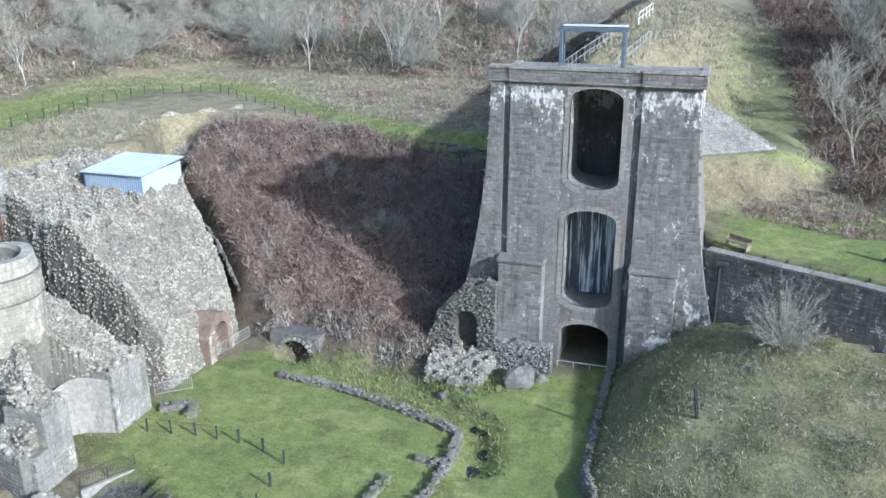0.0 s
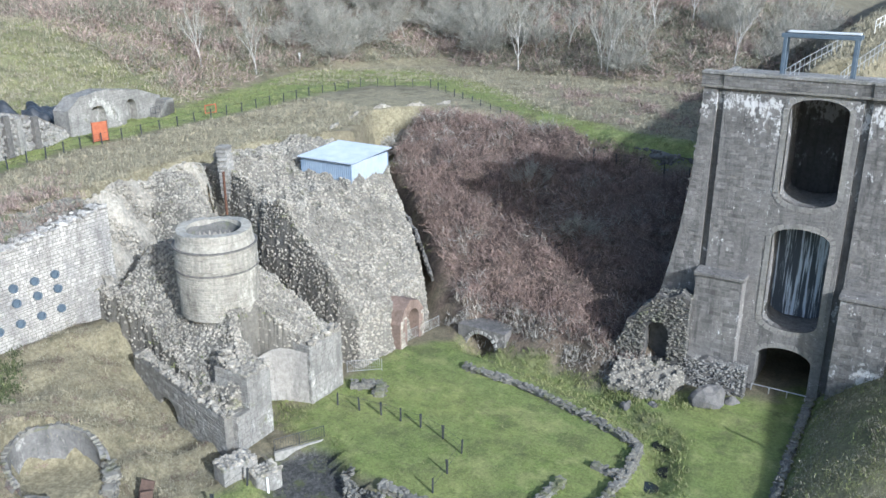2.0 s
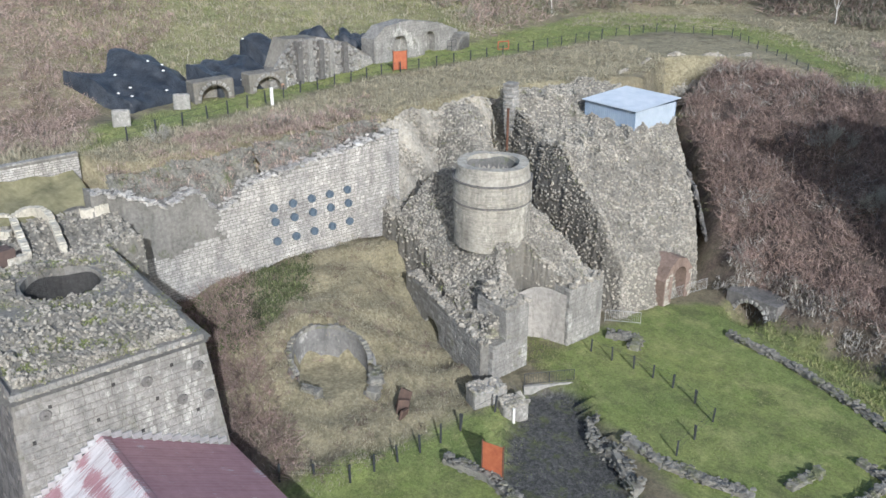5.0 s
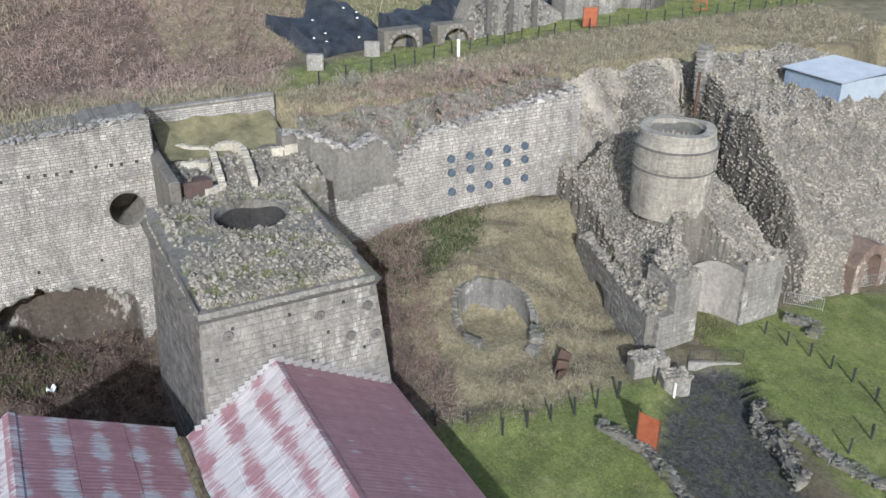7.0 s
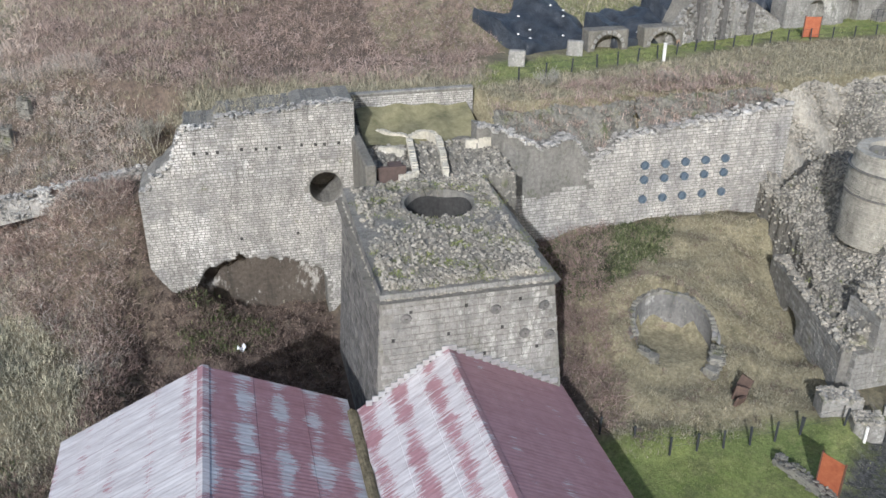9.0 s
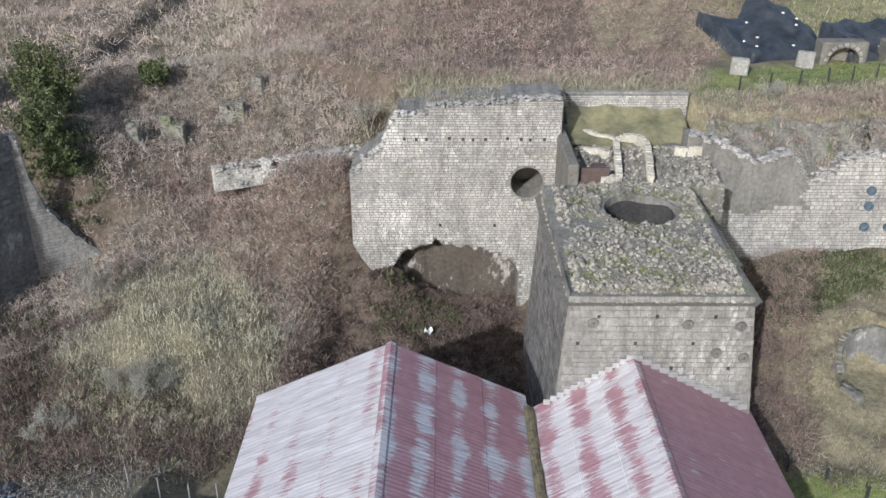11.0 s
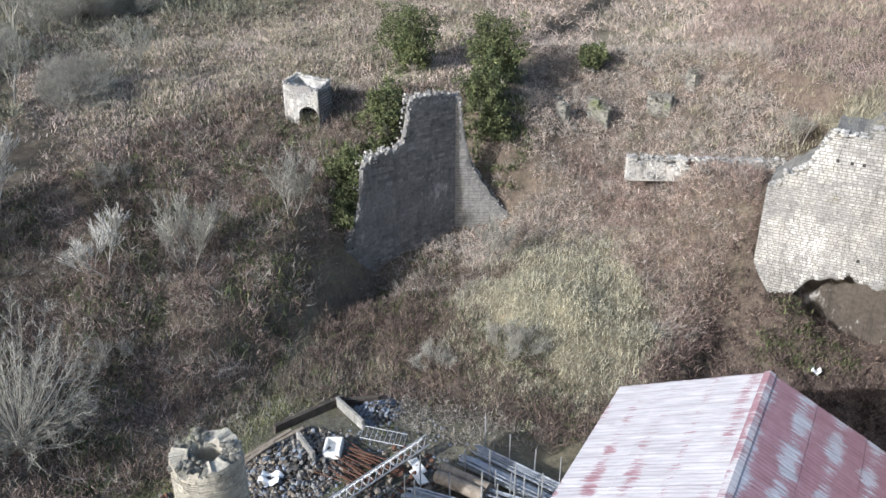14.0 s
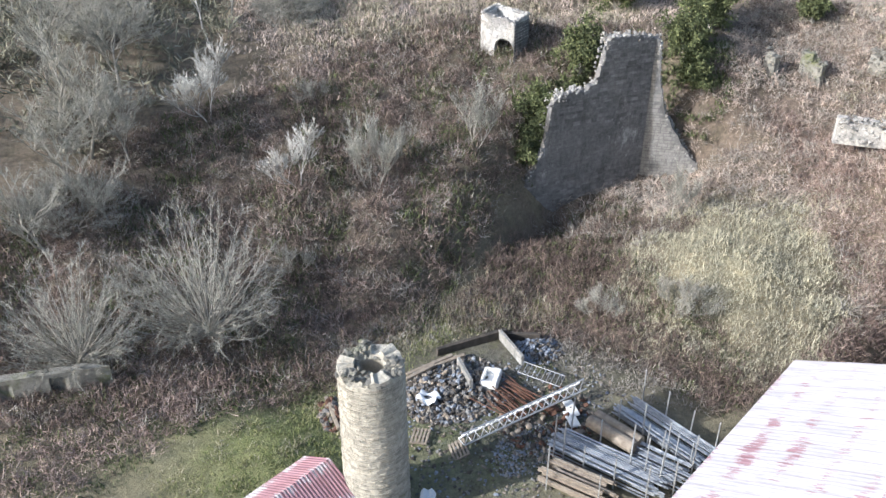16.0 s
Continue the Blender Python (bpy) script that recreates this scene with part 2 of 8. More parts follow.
TERRACE = [(-1500, -30), (-92, -40), (-88, -22), (-84, -12), (-77, -5), (-68.3, -4), (-68.3, 9), (-70, 9.2), (-70, 20), (-65.6, 22), (-65.6, 47),
           (-67.5, 58), (-66.5, 68), (-62, 77), (-60, 80), (-66, 92), (-62, 99), (-47, 99), (-35, 95), (-21, 92), (-20, 1500), (-1500, 1500)]
BOWL = [(-41, 66), (-36.5, 63.5), (-28, 63.5), (-19, 62), (-19, 95), (-36, 97), (-48, 101), (-64, 101), (-60, 84), (-50, 76)]
GULLY = [(-41, 15.5), (-64, 15.5), (-64, 31), (-59, 28), (-54, 23.8), (-48, 22.4), (-43, 22)]
STEP = [(-8, 78), (1, 82), (8.5, 86), (14, 92), (8, 98), (-8, 98)]
KILN_BANK = [(-63, 18), (-63, 50), (-42, 39), (-39.5, 36), (-38.5, 22)]
PIT = [(-68, -9), (-68, 7), (-43, 7), (-43, -10)]
SOUTH_BANK = [(-43, -14), (-58, -10.5), (-64.6, -7.2), (-68, -5), (-90, -4), (-90, -42), (-72, -38), (-67.5, -35.5), (-56, -38.5), (-48, -37), (-38, -30)]
FIELD = [(-30, -37), (-48, -38.5), (-56, -39.8), (-67, -36), (-69.5, -31), (-88, -36), (-1500, -30), (-1500, -1500), (300, -1500), (60, -70), (-8, -50)]
DRIVE = [(-39.5, 39.8), (-36.6, 43.6), (-33.2, 41.2), (-25.6, 37.2), (-12, 34), (-12, 25), (-28, 30.9), (-32.6, 32)]
STREAM = [(-36.5, 63.5), (-28, 62.8), (-20.5, 60.8), (-14, 56.2), (-12.5, 50), (-14.5, 49), (-16, 55), (-21.2, 58.4), (-28, 60.4), (-35.5, 62)]
MOUND = [(-6.3, 46), (-6.3, 60), (-7.5, 69), (0.5, 69.5), (13, 64.2), (60, 45), (60, 20), (2, 40)]
RIGHT_TERRACE = [(0.4, 70.3), (13, 64.7), (60, 45), (200, 60), (200, 300), (-14, 300), (-14, 79), (-2, 76)]
PLATEAU = [(-15, 77), (-6, 82), (-2, 95), (-0.5, 114), (-1, 160), (6, 260), (60, 1500), (-19, 1500), (-17, 110)]
HILL = [(-84, 20), (-88, 45), (-92, 66), (-92, 84), (-100, 114), (-84, 136), (-30, 128), (-20, 140), (-20, 1500), (-1500, 1500), (-1500, -28), (-86, -18)]


def ground(x, y):
    x, y = np.asarray(x, float), np.asarray(y, float)

    def lay(h, poly, z, soft):
        w = smooth01(inside(x, y, poly) / soft + 0.5)
        return h * (1 - w) + z * w

    h = np.zeros(x.shape) - 0.8 * smooth01((36 - y) / 4) * smooth01((-20 - x) / 4)
    h = lay(h, DRIVE, -1.0, 0.5)
    h = lay(h, STREAM, -0.7, 1.6)
    h = lay(h, KILN_BANK, -0.4 + 4.4 * smooth01((-40 - x) / 24) + wobble(x, y, 6, 0.42, 4), 1.5)
    h = h + 2.4 * np.exp(-((x + 51.6) ** 2 / 16 + (y - 28.8) ** 2 / 26))
    away = 37.9 - 0.27 * (x + 41.2) - y
    h = h - 1.5 * np.exp(-away ** 2 / 7) * smooth01((-43 - x) / 5) * smooth01((x + 60) / 4)
    bowl = smooth01((1.2 - np.hypot((x + 48.3) / 3.1, (y - 29.2) / 2.6)) * 5)
    h = h * (1 - bowl) + 0.3 * bowl
    h = lay(h, GULLY, 0.1 + 2.4 * smooth01((-44 - x) / 16) + 1.2 * smooth01((y - 22) / 7) + wobble(x, y, 4, 0.3, 15), 2.6)
    h = lay(h, PIT, -2.4 + 3.6 * np.exp(-((x + 63.5) ** 2 / 14 + (y + 5.5) ** 2 / 12)) + wobble(x, y, 4, 0.35, 16), 2.5)
    h = lay(h, SOUTH_BANK, np.minimum(8.6 + 0.3 * np.clip(-71.5 - x, 0, 25), -1.2 + 0.05 * np.clip(-43 - x, 0, 40) + 0.38 * np.clip(-57 - x, 0, 30) * np.maximum(smooth01((y + 31) / 6), smooth01((np.hypot(x + 54.5, y + 25.5) - 12.6) / 1.5)) + 5.0 * smooth01((y + 21) / 11) * smooth01((-60 - x) / 7) + 3.0 * np.exp(-((x + 54) ** 2 + (y + 21) ** 2) / 45)) - 2.4 * np.exp(-((x + 53.5) ** 2 / 16 + (y + 36.8) ** 2 / 12)) + 3.2 * np.exp(-((x + 72) ** 2 + (y + 31.5) ** 2) / 22) + wobble(x, y, 8, 0.3, 5), 3)
    far = np.hypot(x, y)
    h = lay(h, FIELD, 0.36 * np.clip(far - 50, 0, 30) + 0.03 * np.clip(far - 84, 0, 200) + wobble(x, y, 14, 0.5, 6), 6)
    h = lay(h, BOWL, 13.3 * np.clip((y - 63) / 31, 0, 1) ** 0.9 + wobble(x, y, 9, 0.6, 7), 3)
    top = 14.0 - 4.0 * smooth01((-12 - y) / 24)
    h = lay(h, TERRACE, top + wobble(x, y, 12, 0.12, 8), 1.5)
    hd = inside(x, y, HILL)
    h = h + np.clip(hd, 0, 30) * 0.30 * smooth01((y + 20) / 30) + np.clip(hd - 30, 0, 400) * 0.05
    m = 7.2 * (1 - np.exp(-np.clip(x + 6.3, 0, 200) / 5.5)) * (0.5 + 0.5 * smooth01((y - 44) / 22)) + wobble(x, y, 10, 0.2, 9)
    h = lay(h, MOUND, m, 0.9)
    rise = 11.2 + 0.2 * np.clip(y + 0.25 * x - 80, 0, 60)
    h = lay(h, RIGHT_TERRACE, rise, 0.8)
    h = lay(h, STEP, 15.8 - 2.2 * smooth01((x - 5) / 8), 2.0)
    h = lay(h, PLATEAU, 25.0 + wobble(x, y, 20, 0.2, 10), 9)
    h = h - 2.4 * np.exp(-((x + 34.7) ** 2 / 2.2 + (y - 64.5) ** 2 / 2.6))
    return h + wobble(x, y, 3.1, 0.05, 11)


def span(lo, a, b, hi, step):
    """Even steps from a to b, widening out to lo and hi."""
    mid = list(np.arange(a, b + 0.01, step))
    out, d, p = [], step, a
    while p > lo:
        d *= 1.22
        p -= d
        out.append(p)
    up, d, p = [], step, b
    while p < hi:
        d *= 1.22
        p += d
        up.append(p)
    return np.array(out[::-1] + mid + up)


gx = span(-1600, -112, 34, 1600, 0.8)
gy = span(-1600, -72, 128, 1600, 0.8)
GX, GY = np.meshgrid(gx, gy, indexing="ij")
GZ = ground(GX, GY)
heap = Heap()
gi = np.arange(GX.size).reshape(GX.shape)
heap.add(np.stack([GX, GY, GZ], -1).reshape(-1, 3), np.stack([gi[:-1, :-1], gi[1:, :-1], gi[1:, 1:], gi[:-1, 1:]], -1).reshape(-1, 4))
me = heap.mesh("ground")
me.polygons.foreach_set("use_smooth", [True] * len(me.polygons))

# cover: red lawn, green dry grass, blue brown litter, alpha gravel
LAWN = [(-40.9, 43.8), (-40.9, 54), (-40.5, 59), (-37, 63), (-28, 60.5), (-20, 58), (-15, 55), (-14, 46), (-10, 36), (-33, 41)]
LAWN_B = [(-41, 19), (-39, 34), (-36.5, 39), (-32.5, 32), (-28, 30.5), (-8, 26), (-8, 18.5)]
TRACK = [(-72, 20), (-77, 40), (-81.5, 56), (-81.5, 98), (-80.5, 110), (-70, 113), (-46, 98), (-34, 92), (-22, 90), (-22, 94), (-34, 97), (-46, 103), (-66, 120),
         (-84, 128), (-99, 116), (-91, 80), (-90, 66), (-84, 46), (-79, 24)]
RT_GREEN = [(0.5, 71), (13, 65.5), (40, 55), (60, 60), (30, 80), (2, 80)]
FORE = [(-5.5, 72), (-5.5, 48), (-16, 44), (-16, 54), (-10, 62), (-8, 70)]
cov = np.zeros((GX.size, 4), np.float32)
fx, fy = GX.ravel(), GY.ravel()


def cover(poly, soft):
    return smooth01(inside(fx, fy, poly) / soft + 0.5 + wobble(fx, fy, 3, 0.35, 21))


green = np.maximum.reduce([cover(LAWN, 1.2), cover(LAWN_B, 1.5), 0.95 * cover(TRACK, 2.5), cover(RT_GREEN, 3), 0.9 * cover([(-4, 81.5), (8, 86.3), (12, 89), (4, 88), (-4, 84.5)], 1.2), 0.45 * cover([(0, 92), (9, 90), (9, 100), (8, 140), (0, 130)], 4), cover(STREAM, 2), cover(FORE, 2), 0.25 * cover(MOUND, 3), 0.42 * cover([(-84, 28), (-90, 62), (-93, 86), (-104, 110), (-160, 92), (-150, 36)], 6), cover([(-22, 61.5), (-15, 64.5), (-7, 67), (-7, 60), (-13, 56)], 2)])
moss = 0.7 * np.exp(-((fx + 21) ** 2 + (fy + 31) ** 2) / 40) + 0.5 * np.exp(-((fx + 30) ** 2 + (fy + 24) ** 2) / 30)
green = np.clip(green + moss, 0, 1)
dry = np.maximum.reduce([cover(KILN_BANK, 2), cover([(-66, 20), (-70, 20), (-76, 40), (-80, 56), (-80, 100), (-66, 98), (-62, 74), (-62, 50)], 3), 0.4 * cover(MOUND, 3), 0.7 * cover(PLATEAU, 8),
                         0.9 * cover(HILL, 10) * (fy > 15) * (fx < -80) * (fy < 75), np.exp(-((fx + 53.5) ** 2 / 1.3 + (fy + 19.5) ** 2) / 75), 0.8 * cover([(-22, 94), (-34, 97), (-46, 103), (-66, 120), (-84, 128), (-99, 118), (-104, 126), (-84, 142), (-60, 140), (-22, 128)], 4), cover([(-64, 76), (-66, 92), (-62, 98), (-47, 97), (-66, 112), (-78, 106), (-79, 80)], 3), 0.75 * cover([(-1, 80.5), (6, 84), (13, 87), (16, 82), (12, 76), (5, 77)], 2), 0.7 * np.exp(-((fx + 10.5) ** 2 / 9 + (fy - 53) ** 2 / 30)), cover([(-70, -3), (-80, -3), (-80, 24), (-70, 24)], 3),
                         0.3 * cover(RIGHT_TERRACE, 4)])
cov[:, 0], cov[:, 1] = green, np.clip(dry, 0, 1)
cov[:, 3] = np.maximum(cover(DRIVE, 0.7), 0.85 * np.exp(-((fx + 33) ** 2 + (fy + 25) ** 2) / 70))
cov[:, 2] = np.maximum.reduce([cover(BOWL, 4), 0.6 * cover(FIELD, 8), 0.9 * cover(SOUTH_BANK, 3), cover(PIT, 2), cover(GULLY, 2), cover([(-75, -6), (-84, -14), (-150, -30), (-200, 40), (-92, 42), (-82, 24)], 5)])
at = me.color_attributes.new("cover", "FLOAT_COLOR", "POINT")
at.data.foreach_set("color", cov.ravel())

g = Look("ground_cover", 0.95)
a = g.attr("cover")
sep = g.nt.nodes.new("ShaderNodeSeparateColor")
g.link(a.outputs["Color"], sep.inputs[0])
fine = g.noise(2.6, 8, 0.7)
mid = g.noise(0.22, 6, 0.65)
speck = g.noise(14, 4, 0.7)
c = g.ramp(mid, (0.3, (0.12, 0.105, 0.07)), (0.55, (0.2, 0.175, 0.115)), (0.75, (0.17, 0.15, 0.115)))
c = g.mix(sep.outputs[2], c, g.ramp(fine, (0.3, (0.075, 0.056, 0.045)), (0.7, (0.19, 0.145, 0.115))))
c = g.mix(sep.outputs[1], c, g.ramp(fine, (0.28, (0.16, 0.145, 0.09)), (0.55, (0.27, 0.24, 0.155)), (0.78, (0.38, 0.345, 0.25))))
lawn = g.mix(g.ramp(mid, (0.38, 0.0), (0.62, 1.0)), (0.13, 0.19, 0.04), (0.29, 0.3, 0.1))
lawn = g.mix(g.ramp(g.noise(0.11, 4, 0.6), (0.42, 0.0), (0.6, 0.7)), lawn, (0.075, 0.14, 0.035))
lawn = g.mix(g.ramp(g.noise(0.5, 6, 0.7), (0.58, 0.0), (0.7, 0.6)), lawn, (0.3, 0.28, 0.15))
lawn = g.mix(g.ramp(g.noise(1.1, 6, 0.75), (0.5, 0.0), (0.66, 0.55)), lawn, (0.1, 0.15, 0.035))
lawn = g.mix(g.ramp(g.noise(0.27, 5, 0.7), (0.52, 0.0), (0.62, 0.6)), lawn, (0.35, 0.35, 0.15))
lawn = g.mix(0.4, lawn, g.ramp(speck, (0.3, (0.09, 0.135, 0.025)), (0.7, (0.34, 0.36, 0.14))))
c = g.mix(sep.outputs[0], c, lawn)
c = g.mix(g.ramp(g.noise(0.33, 6, 0.72), (0.52, 0.0), (0.64, 0.5)), c, (0.075, 0.07, 0.04))
gravel = g.ramp(speck, (0.35, (0.03, 0.03, 0.032)), (0.55, (0.075, 0.075, 0.075)), (0.7, (0.24, 0.24, 0.235)))
gravel = g.mix(0.6, gravel, g.ramp(g.noise(3.5, 6, 0.8), (0.44, (0.022, 0.023, 0.022)), (0.58, (0.125, 0.125, 0.12))))
gravel = g.mix(g.ramp(g.noise(0.7, 6, 0.75), (0.52, 0.0), (0.62, 0.75)), gravel, (0.085, 0.1, 0.04))
c = g.mix(a.outputs["Alpha"], c, gravel)
c = g.mix(0.6, c, g.ramp(g.noise(4.2, 9, 0.8), (0.3, 0.12), (0.5, 0.5), (0.7, 0.88)), "OVERLAY")
c = g.mix(0.4, c, g.ramp(g.noise(0.9, 6, 0.75), (0.32, 0.2), (0.5, 0.5), (0.68, 0.8)), "OVERLAY")
g.bump(g.noise(5, 8, 0.75), 0.9, 0.12)
GROUND = g.colour(c)
me.materials.append(GROUND)
tagged(new("ground", me), "grass, dry bank, scrub and gravel ground of the old works", "ground", kind="structure")

# ---- masonry and other surfaces ----


def tower_look():
    """Sooty coursed stone; lime has bled out of the joints below the parapet and low on one side."""
    m = Look("sooty_dressed_stone", 0.92)
    c = m.ramp(m.noise(0.4, 6, 0.65), (0.3, (0.15, 0.145, 0.14)), (0.7, (0.265, 0.255, 0.245)))
    c = m.mix(0.5, c, m.ramp(m.noise(3.4, 6, 0.75), (0.28, (0.072, 0.071, 0.071)), (0.74, (0.34, 0.328, 0.315))))
    c = m.mix(m.ramp(m.noise(0.9, 6, 0.7, (1.6, 1.6, 0.16)), (0.5, 0.0), (0.66, 0.6)), c, (0.055, 0.053, 0.054))
    c = m.mix(0.5, c, m.ramp(m.island(), (0.0, 0.2), (0.3, 0.44), (0.7, 0.55), (1.0, 0.8)), "OVERLAY")
    axes = m.nt.nodes.new("ShaderNodeSeparateXYZ")
    m.link(m.pos, axes.inputs[0])
    high = m.ramp(m.math("DIVIDE", axes.outputs[2], 30.0), (0.66, 0.0), (0.76, 1.0), (0.795, 1.0), (0.81, 0.0))
    low = m.math("MULTIPLY", m.ramp(m.math("DIVIDE", axes.outputs[2], 30.0), (0.08, 1.0), (0.34, 0.0)), m.ramp(m.math("DIVIDE", m.math("ADD", axes.outputs[0], 6.0, False), 10.0), (0.1, 0.0), (0.3, 1.0)))
    where = m.math("MAXIMUM", high, low)
    lime = m.math("ADD", m.math("MULTIPLY", m.noise(2.6, 6, 0.8, (1, 1, 0.55)), 0.6), m.math("MULTIPLY", m.noise(0.4, 4, 0.6), 0.4))
    lime = m.math("ADD", lime, m.math("MULTIPLY", where, 0.085))
    c = m.mix(m.ramp(lime, (0.585, 0.0), (0.62, 0.85)), c, (0.74, 0.74, 0.74))
    m.bump(m.noise(7, 7, 0.8), 0.9, 0.09)
    return m.colour(c)


TOWER_STONE = tower_look()
DRESSED = stone_look("smooth_dressed_stone", (0.2, 0.192, 0.18), (0.33, 0.32, 0.3), vary=0.12)
PALE_STONE = stone_look("weathered_limestone", (0.19, 0.188, 0.178), (0.4, 0.388, 0.362), stain=(0.62, 0.61, 0.57), stain_at=0.6, moss=(0.13, 0.14, 0.055), moss_at=0.6, vary=0.36, blotch=(0.16, 0.158, 0.15))
WALL_STONE = stone_look("whitened_coursed_stone", (0.28, 0.27, 0.25), (0.6, 0.577, 0.535), stain=(0.72, 0.705, 0.67), stain_at=0.585, moss=(0.2, 0.19, 0.09), moss_at=0.63, vary=0.26, blotch=(0.2, 0.2, 0.205))
RUBBLE = stone_look("grey_rubble", (0.25, 0.232, 0.197), (0.49, 0.46, 0.396), moss=(0.15, 0.155, 0.065), moss_at=0.6, vary=0.42, blotch=(0.17, 0.162, 0.142))
MORTAR = stone_look("rubble_core_mortar", (0.12, 0.113, 0.097), (0.26, 0.247, 0.217), moss=(0.10, 0.11, 0.045), moss_at=0.6, vary=0.0)
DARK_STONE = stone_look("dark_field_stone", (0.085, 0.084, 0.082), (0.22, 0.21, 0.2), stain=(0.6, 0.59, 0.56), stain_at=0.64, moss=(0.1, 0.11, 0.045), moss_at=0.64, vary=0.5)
IRON = plain_look("painted_blue_grey_iron", (0.07, 0.10, 0.14), (0.12, 0.16, 0.2), 3, 0.55)
GALV = plain_look("galvanised_steel", (0.42, 0.43, 0.44), (0.6, 0.6, 0.6), 4, 0.4, 0.6)
POST = plain_look("dark_fence_post", (0.02, 0.024, 0.028), (0.05, 0.055, 0.06), 5, 0.7)
RUST = plain_look("rusty_iron", (0.07, 0.036, 0.025), (0.15, 0.075, 0.048), 4, 0.9)
ORANGE = plain_look("orange_panel", (0.27, 0.075, 0.035), (0.4, 0.13, 0.06), 2.2, 0.75)
WHITE = plain_look("white_paint", (0.68, 0.68, 0.66), (0.8, 0.8, 0.78), 2, 0.6)
WOOD = plain_look("grey_timber", (0.16, 0.13, 0.10), (0.3, 0.26, 0.21), 3, 0.85)
BLUE_SHEET = plain_look("faded_blue_sheet", (0.2, 0.27, 0.37), (0.3, 0.37, 0.46), 0.8, 0.5)
WATER = Look("dark_water", 0.08).colour((0.02, 0.025, 0.022))
JOINT = stone_look("dirty_recessed_joints", (0.12, 0.116, 0.105), (0.29, 0.28, 0.255), moss=(0.09, 0.1, 0.045), moss_at=0.6, vary=0)
LOW_STONE = stone_look("mossy_low_wall_stone", (0.12, 0.118, 0.1), (0.29, 0.28, 0.25), moss=(0.11, 0.125, 0.045), moss_at=0.53, vary=0.3)

# ---- water balance tower ----
TX, TY, TZ0, TZ1 = -9.45, 68.5, -1.2, 25.5


def tower_half(z):
    return 8.25 + 4.3 * np.clip((TZ1 - z) / 26.7, 0, 1) ** 2.3


def tower_at(u, d, z):
    return (TX + u, TY - d - 0.035 * (TZ1 - z), z)


tower = thing("water_balance_tower", "tall dark sooty stone tower with three arched openings", "tower", (TX, TY, TZ0))
bm = bmesh.new()
rings = []
for z in np.linspace(TZ0, TZ1 - 1.3, 15):
    w = float(tower_half(z))
    f = TY - 0.035 * (TZ1 - z)
    rings.append([bm.verts.new(p) for p in ((TX - w, f, z), (TX + w, f, z), (TX + w, 78.5, z), (TX - w, 78.5, z))])
for lo, hi in zip(rings, rings[1:]):
    for i in range(4):
        bm.faces.new((lo[i], lo[(i + 1) % 4], hi[(i + 1) % 4], hi[i]))
bm.faces.new(rings[0][::-1])
bm.faces.new(rings[-1])
UO = 0.35
holes = [arch_profile(UO, 2.08, 15.8, 23.95, True, 0.42), arch_profile(UO, 2.12, 5.6, 14.05, True, 0.42), arch_profile(UO, 2.1, TZ0 - 0.5, 4.1, False, 0.5)]
cut = [prism_along(p, tower_at, 2.5, -8.6) for p in holes]
cut.append(solid([(TX + UO - 3, 73), (TX + UO + 3, 73), (TX + UO + 3, 77), (TX + UO - 3, 77)], TZ0 + 0.4, TZ1 - 2.2))
for u0, u1 in ((-7.15, -6.6), (3.25, 3.85)):
    cut.append(prism_along([(u0, -2), (u1, -2), (u1, 26), (u0, 26)], tower_at, 1.5, -0.4))
body = part("wall", carve(bm, *cut), TOWER_STONE, tower)


def in_hole(u, z, m=0.0):
    for p, (z0, z1) in zip(holes, ((15.8, 23.95), (5.6, 14.05), (-2, 4.1))):
        if abs(u - UO) < 2.4 + m and z0 - 0.3 < z < z1 + 0.3:
            k = (abs(u - UO) / 2.45) ** 2
            top = z1 + 0.35 - 0.9 * k
            bot = z0 - 0.35 + (0.9 * k if z0 > 0 else 0)
            if bot < z < top:
                return True
    return False


def keep_tower(u, z, hw):
    w = tower_half(z)
    if abs(u) > w - 0.1 or in_hole(u, z, hw):
        return False
    return not (-7.15 - hw < u < -6.6 + hw or 3.25 - hw < u < 3.85 + hw)


block_wall(courses(-12.2, 12.2, TZ0, TZ1 - 1.3, 0.31, 0.4, 0.85, keep_tower, 11), tower_at, tower, TOWER_STONE, lambda u, z: -4 < u < 4 and 2 < z < 17, 290)
# limescale on the shaft's back wall
lm = Look("wet_streaked_stone", 0.5)
streaks = lm.noise(1.0, 6, 0.7, (2.6, 1, 0.12))
LIME = lm.colour(lm.mix(lm.ramp(streaks, (0.5, 0.0), (0.57, 0.9)), (0.06, 0.075, 0.1), (0.66, 0.74, 0.85)))
bm = bmesh.new()
box(bm, TX + UO - 2.9, TX + UO + 2.9, 71.1, 71.3, 5.7, 13.9)
part("shaft_lining", bm, LIME, tower, "wet blue-grey stone streaked with limescale")
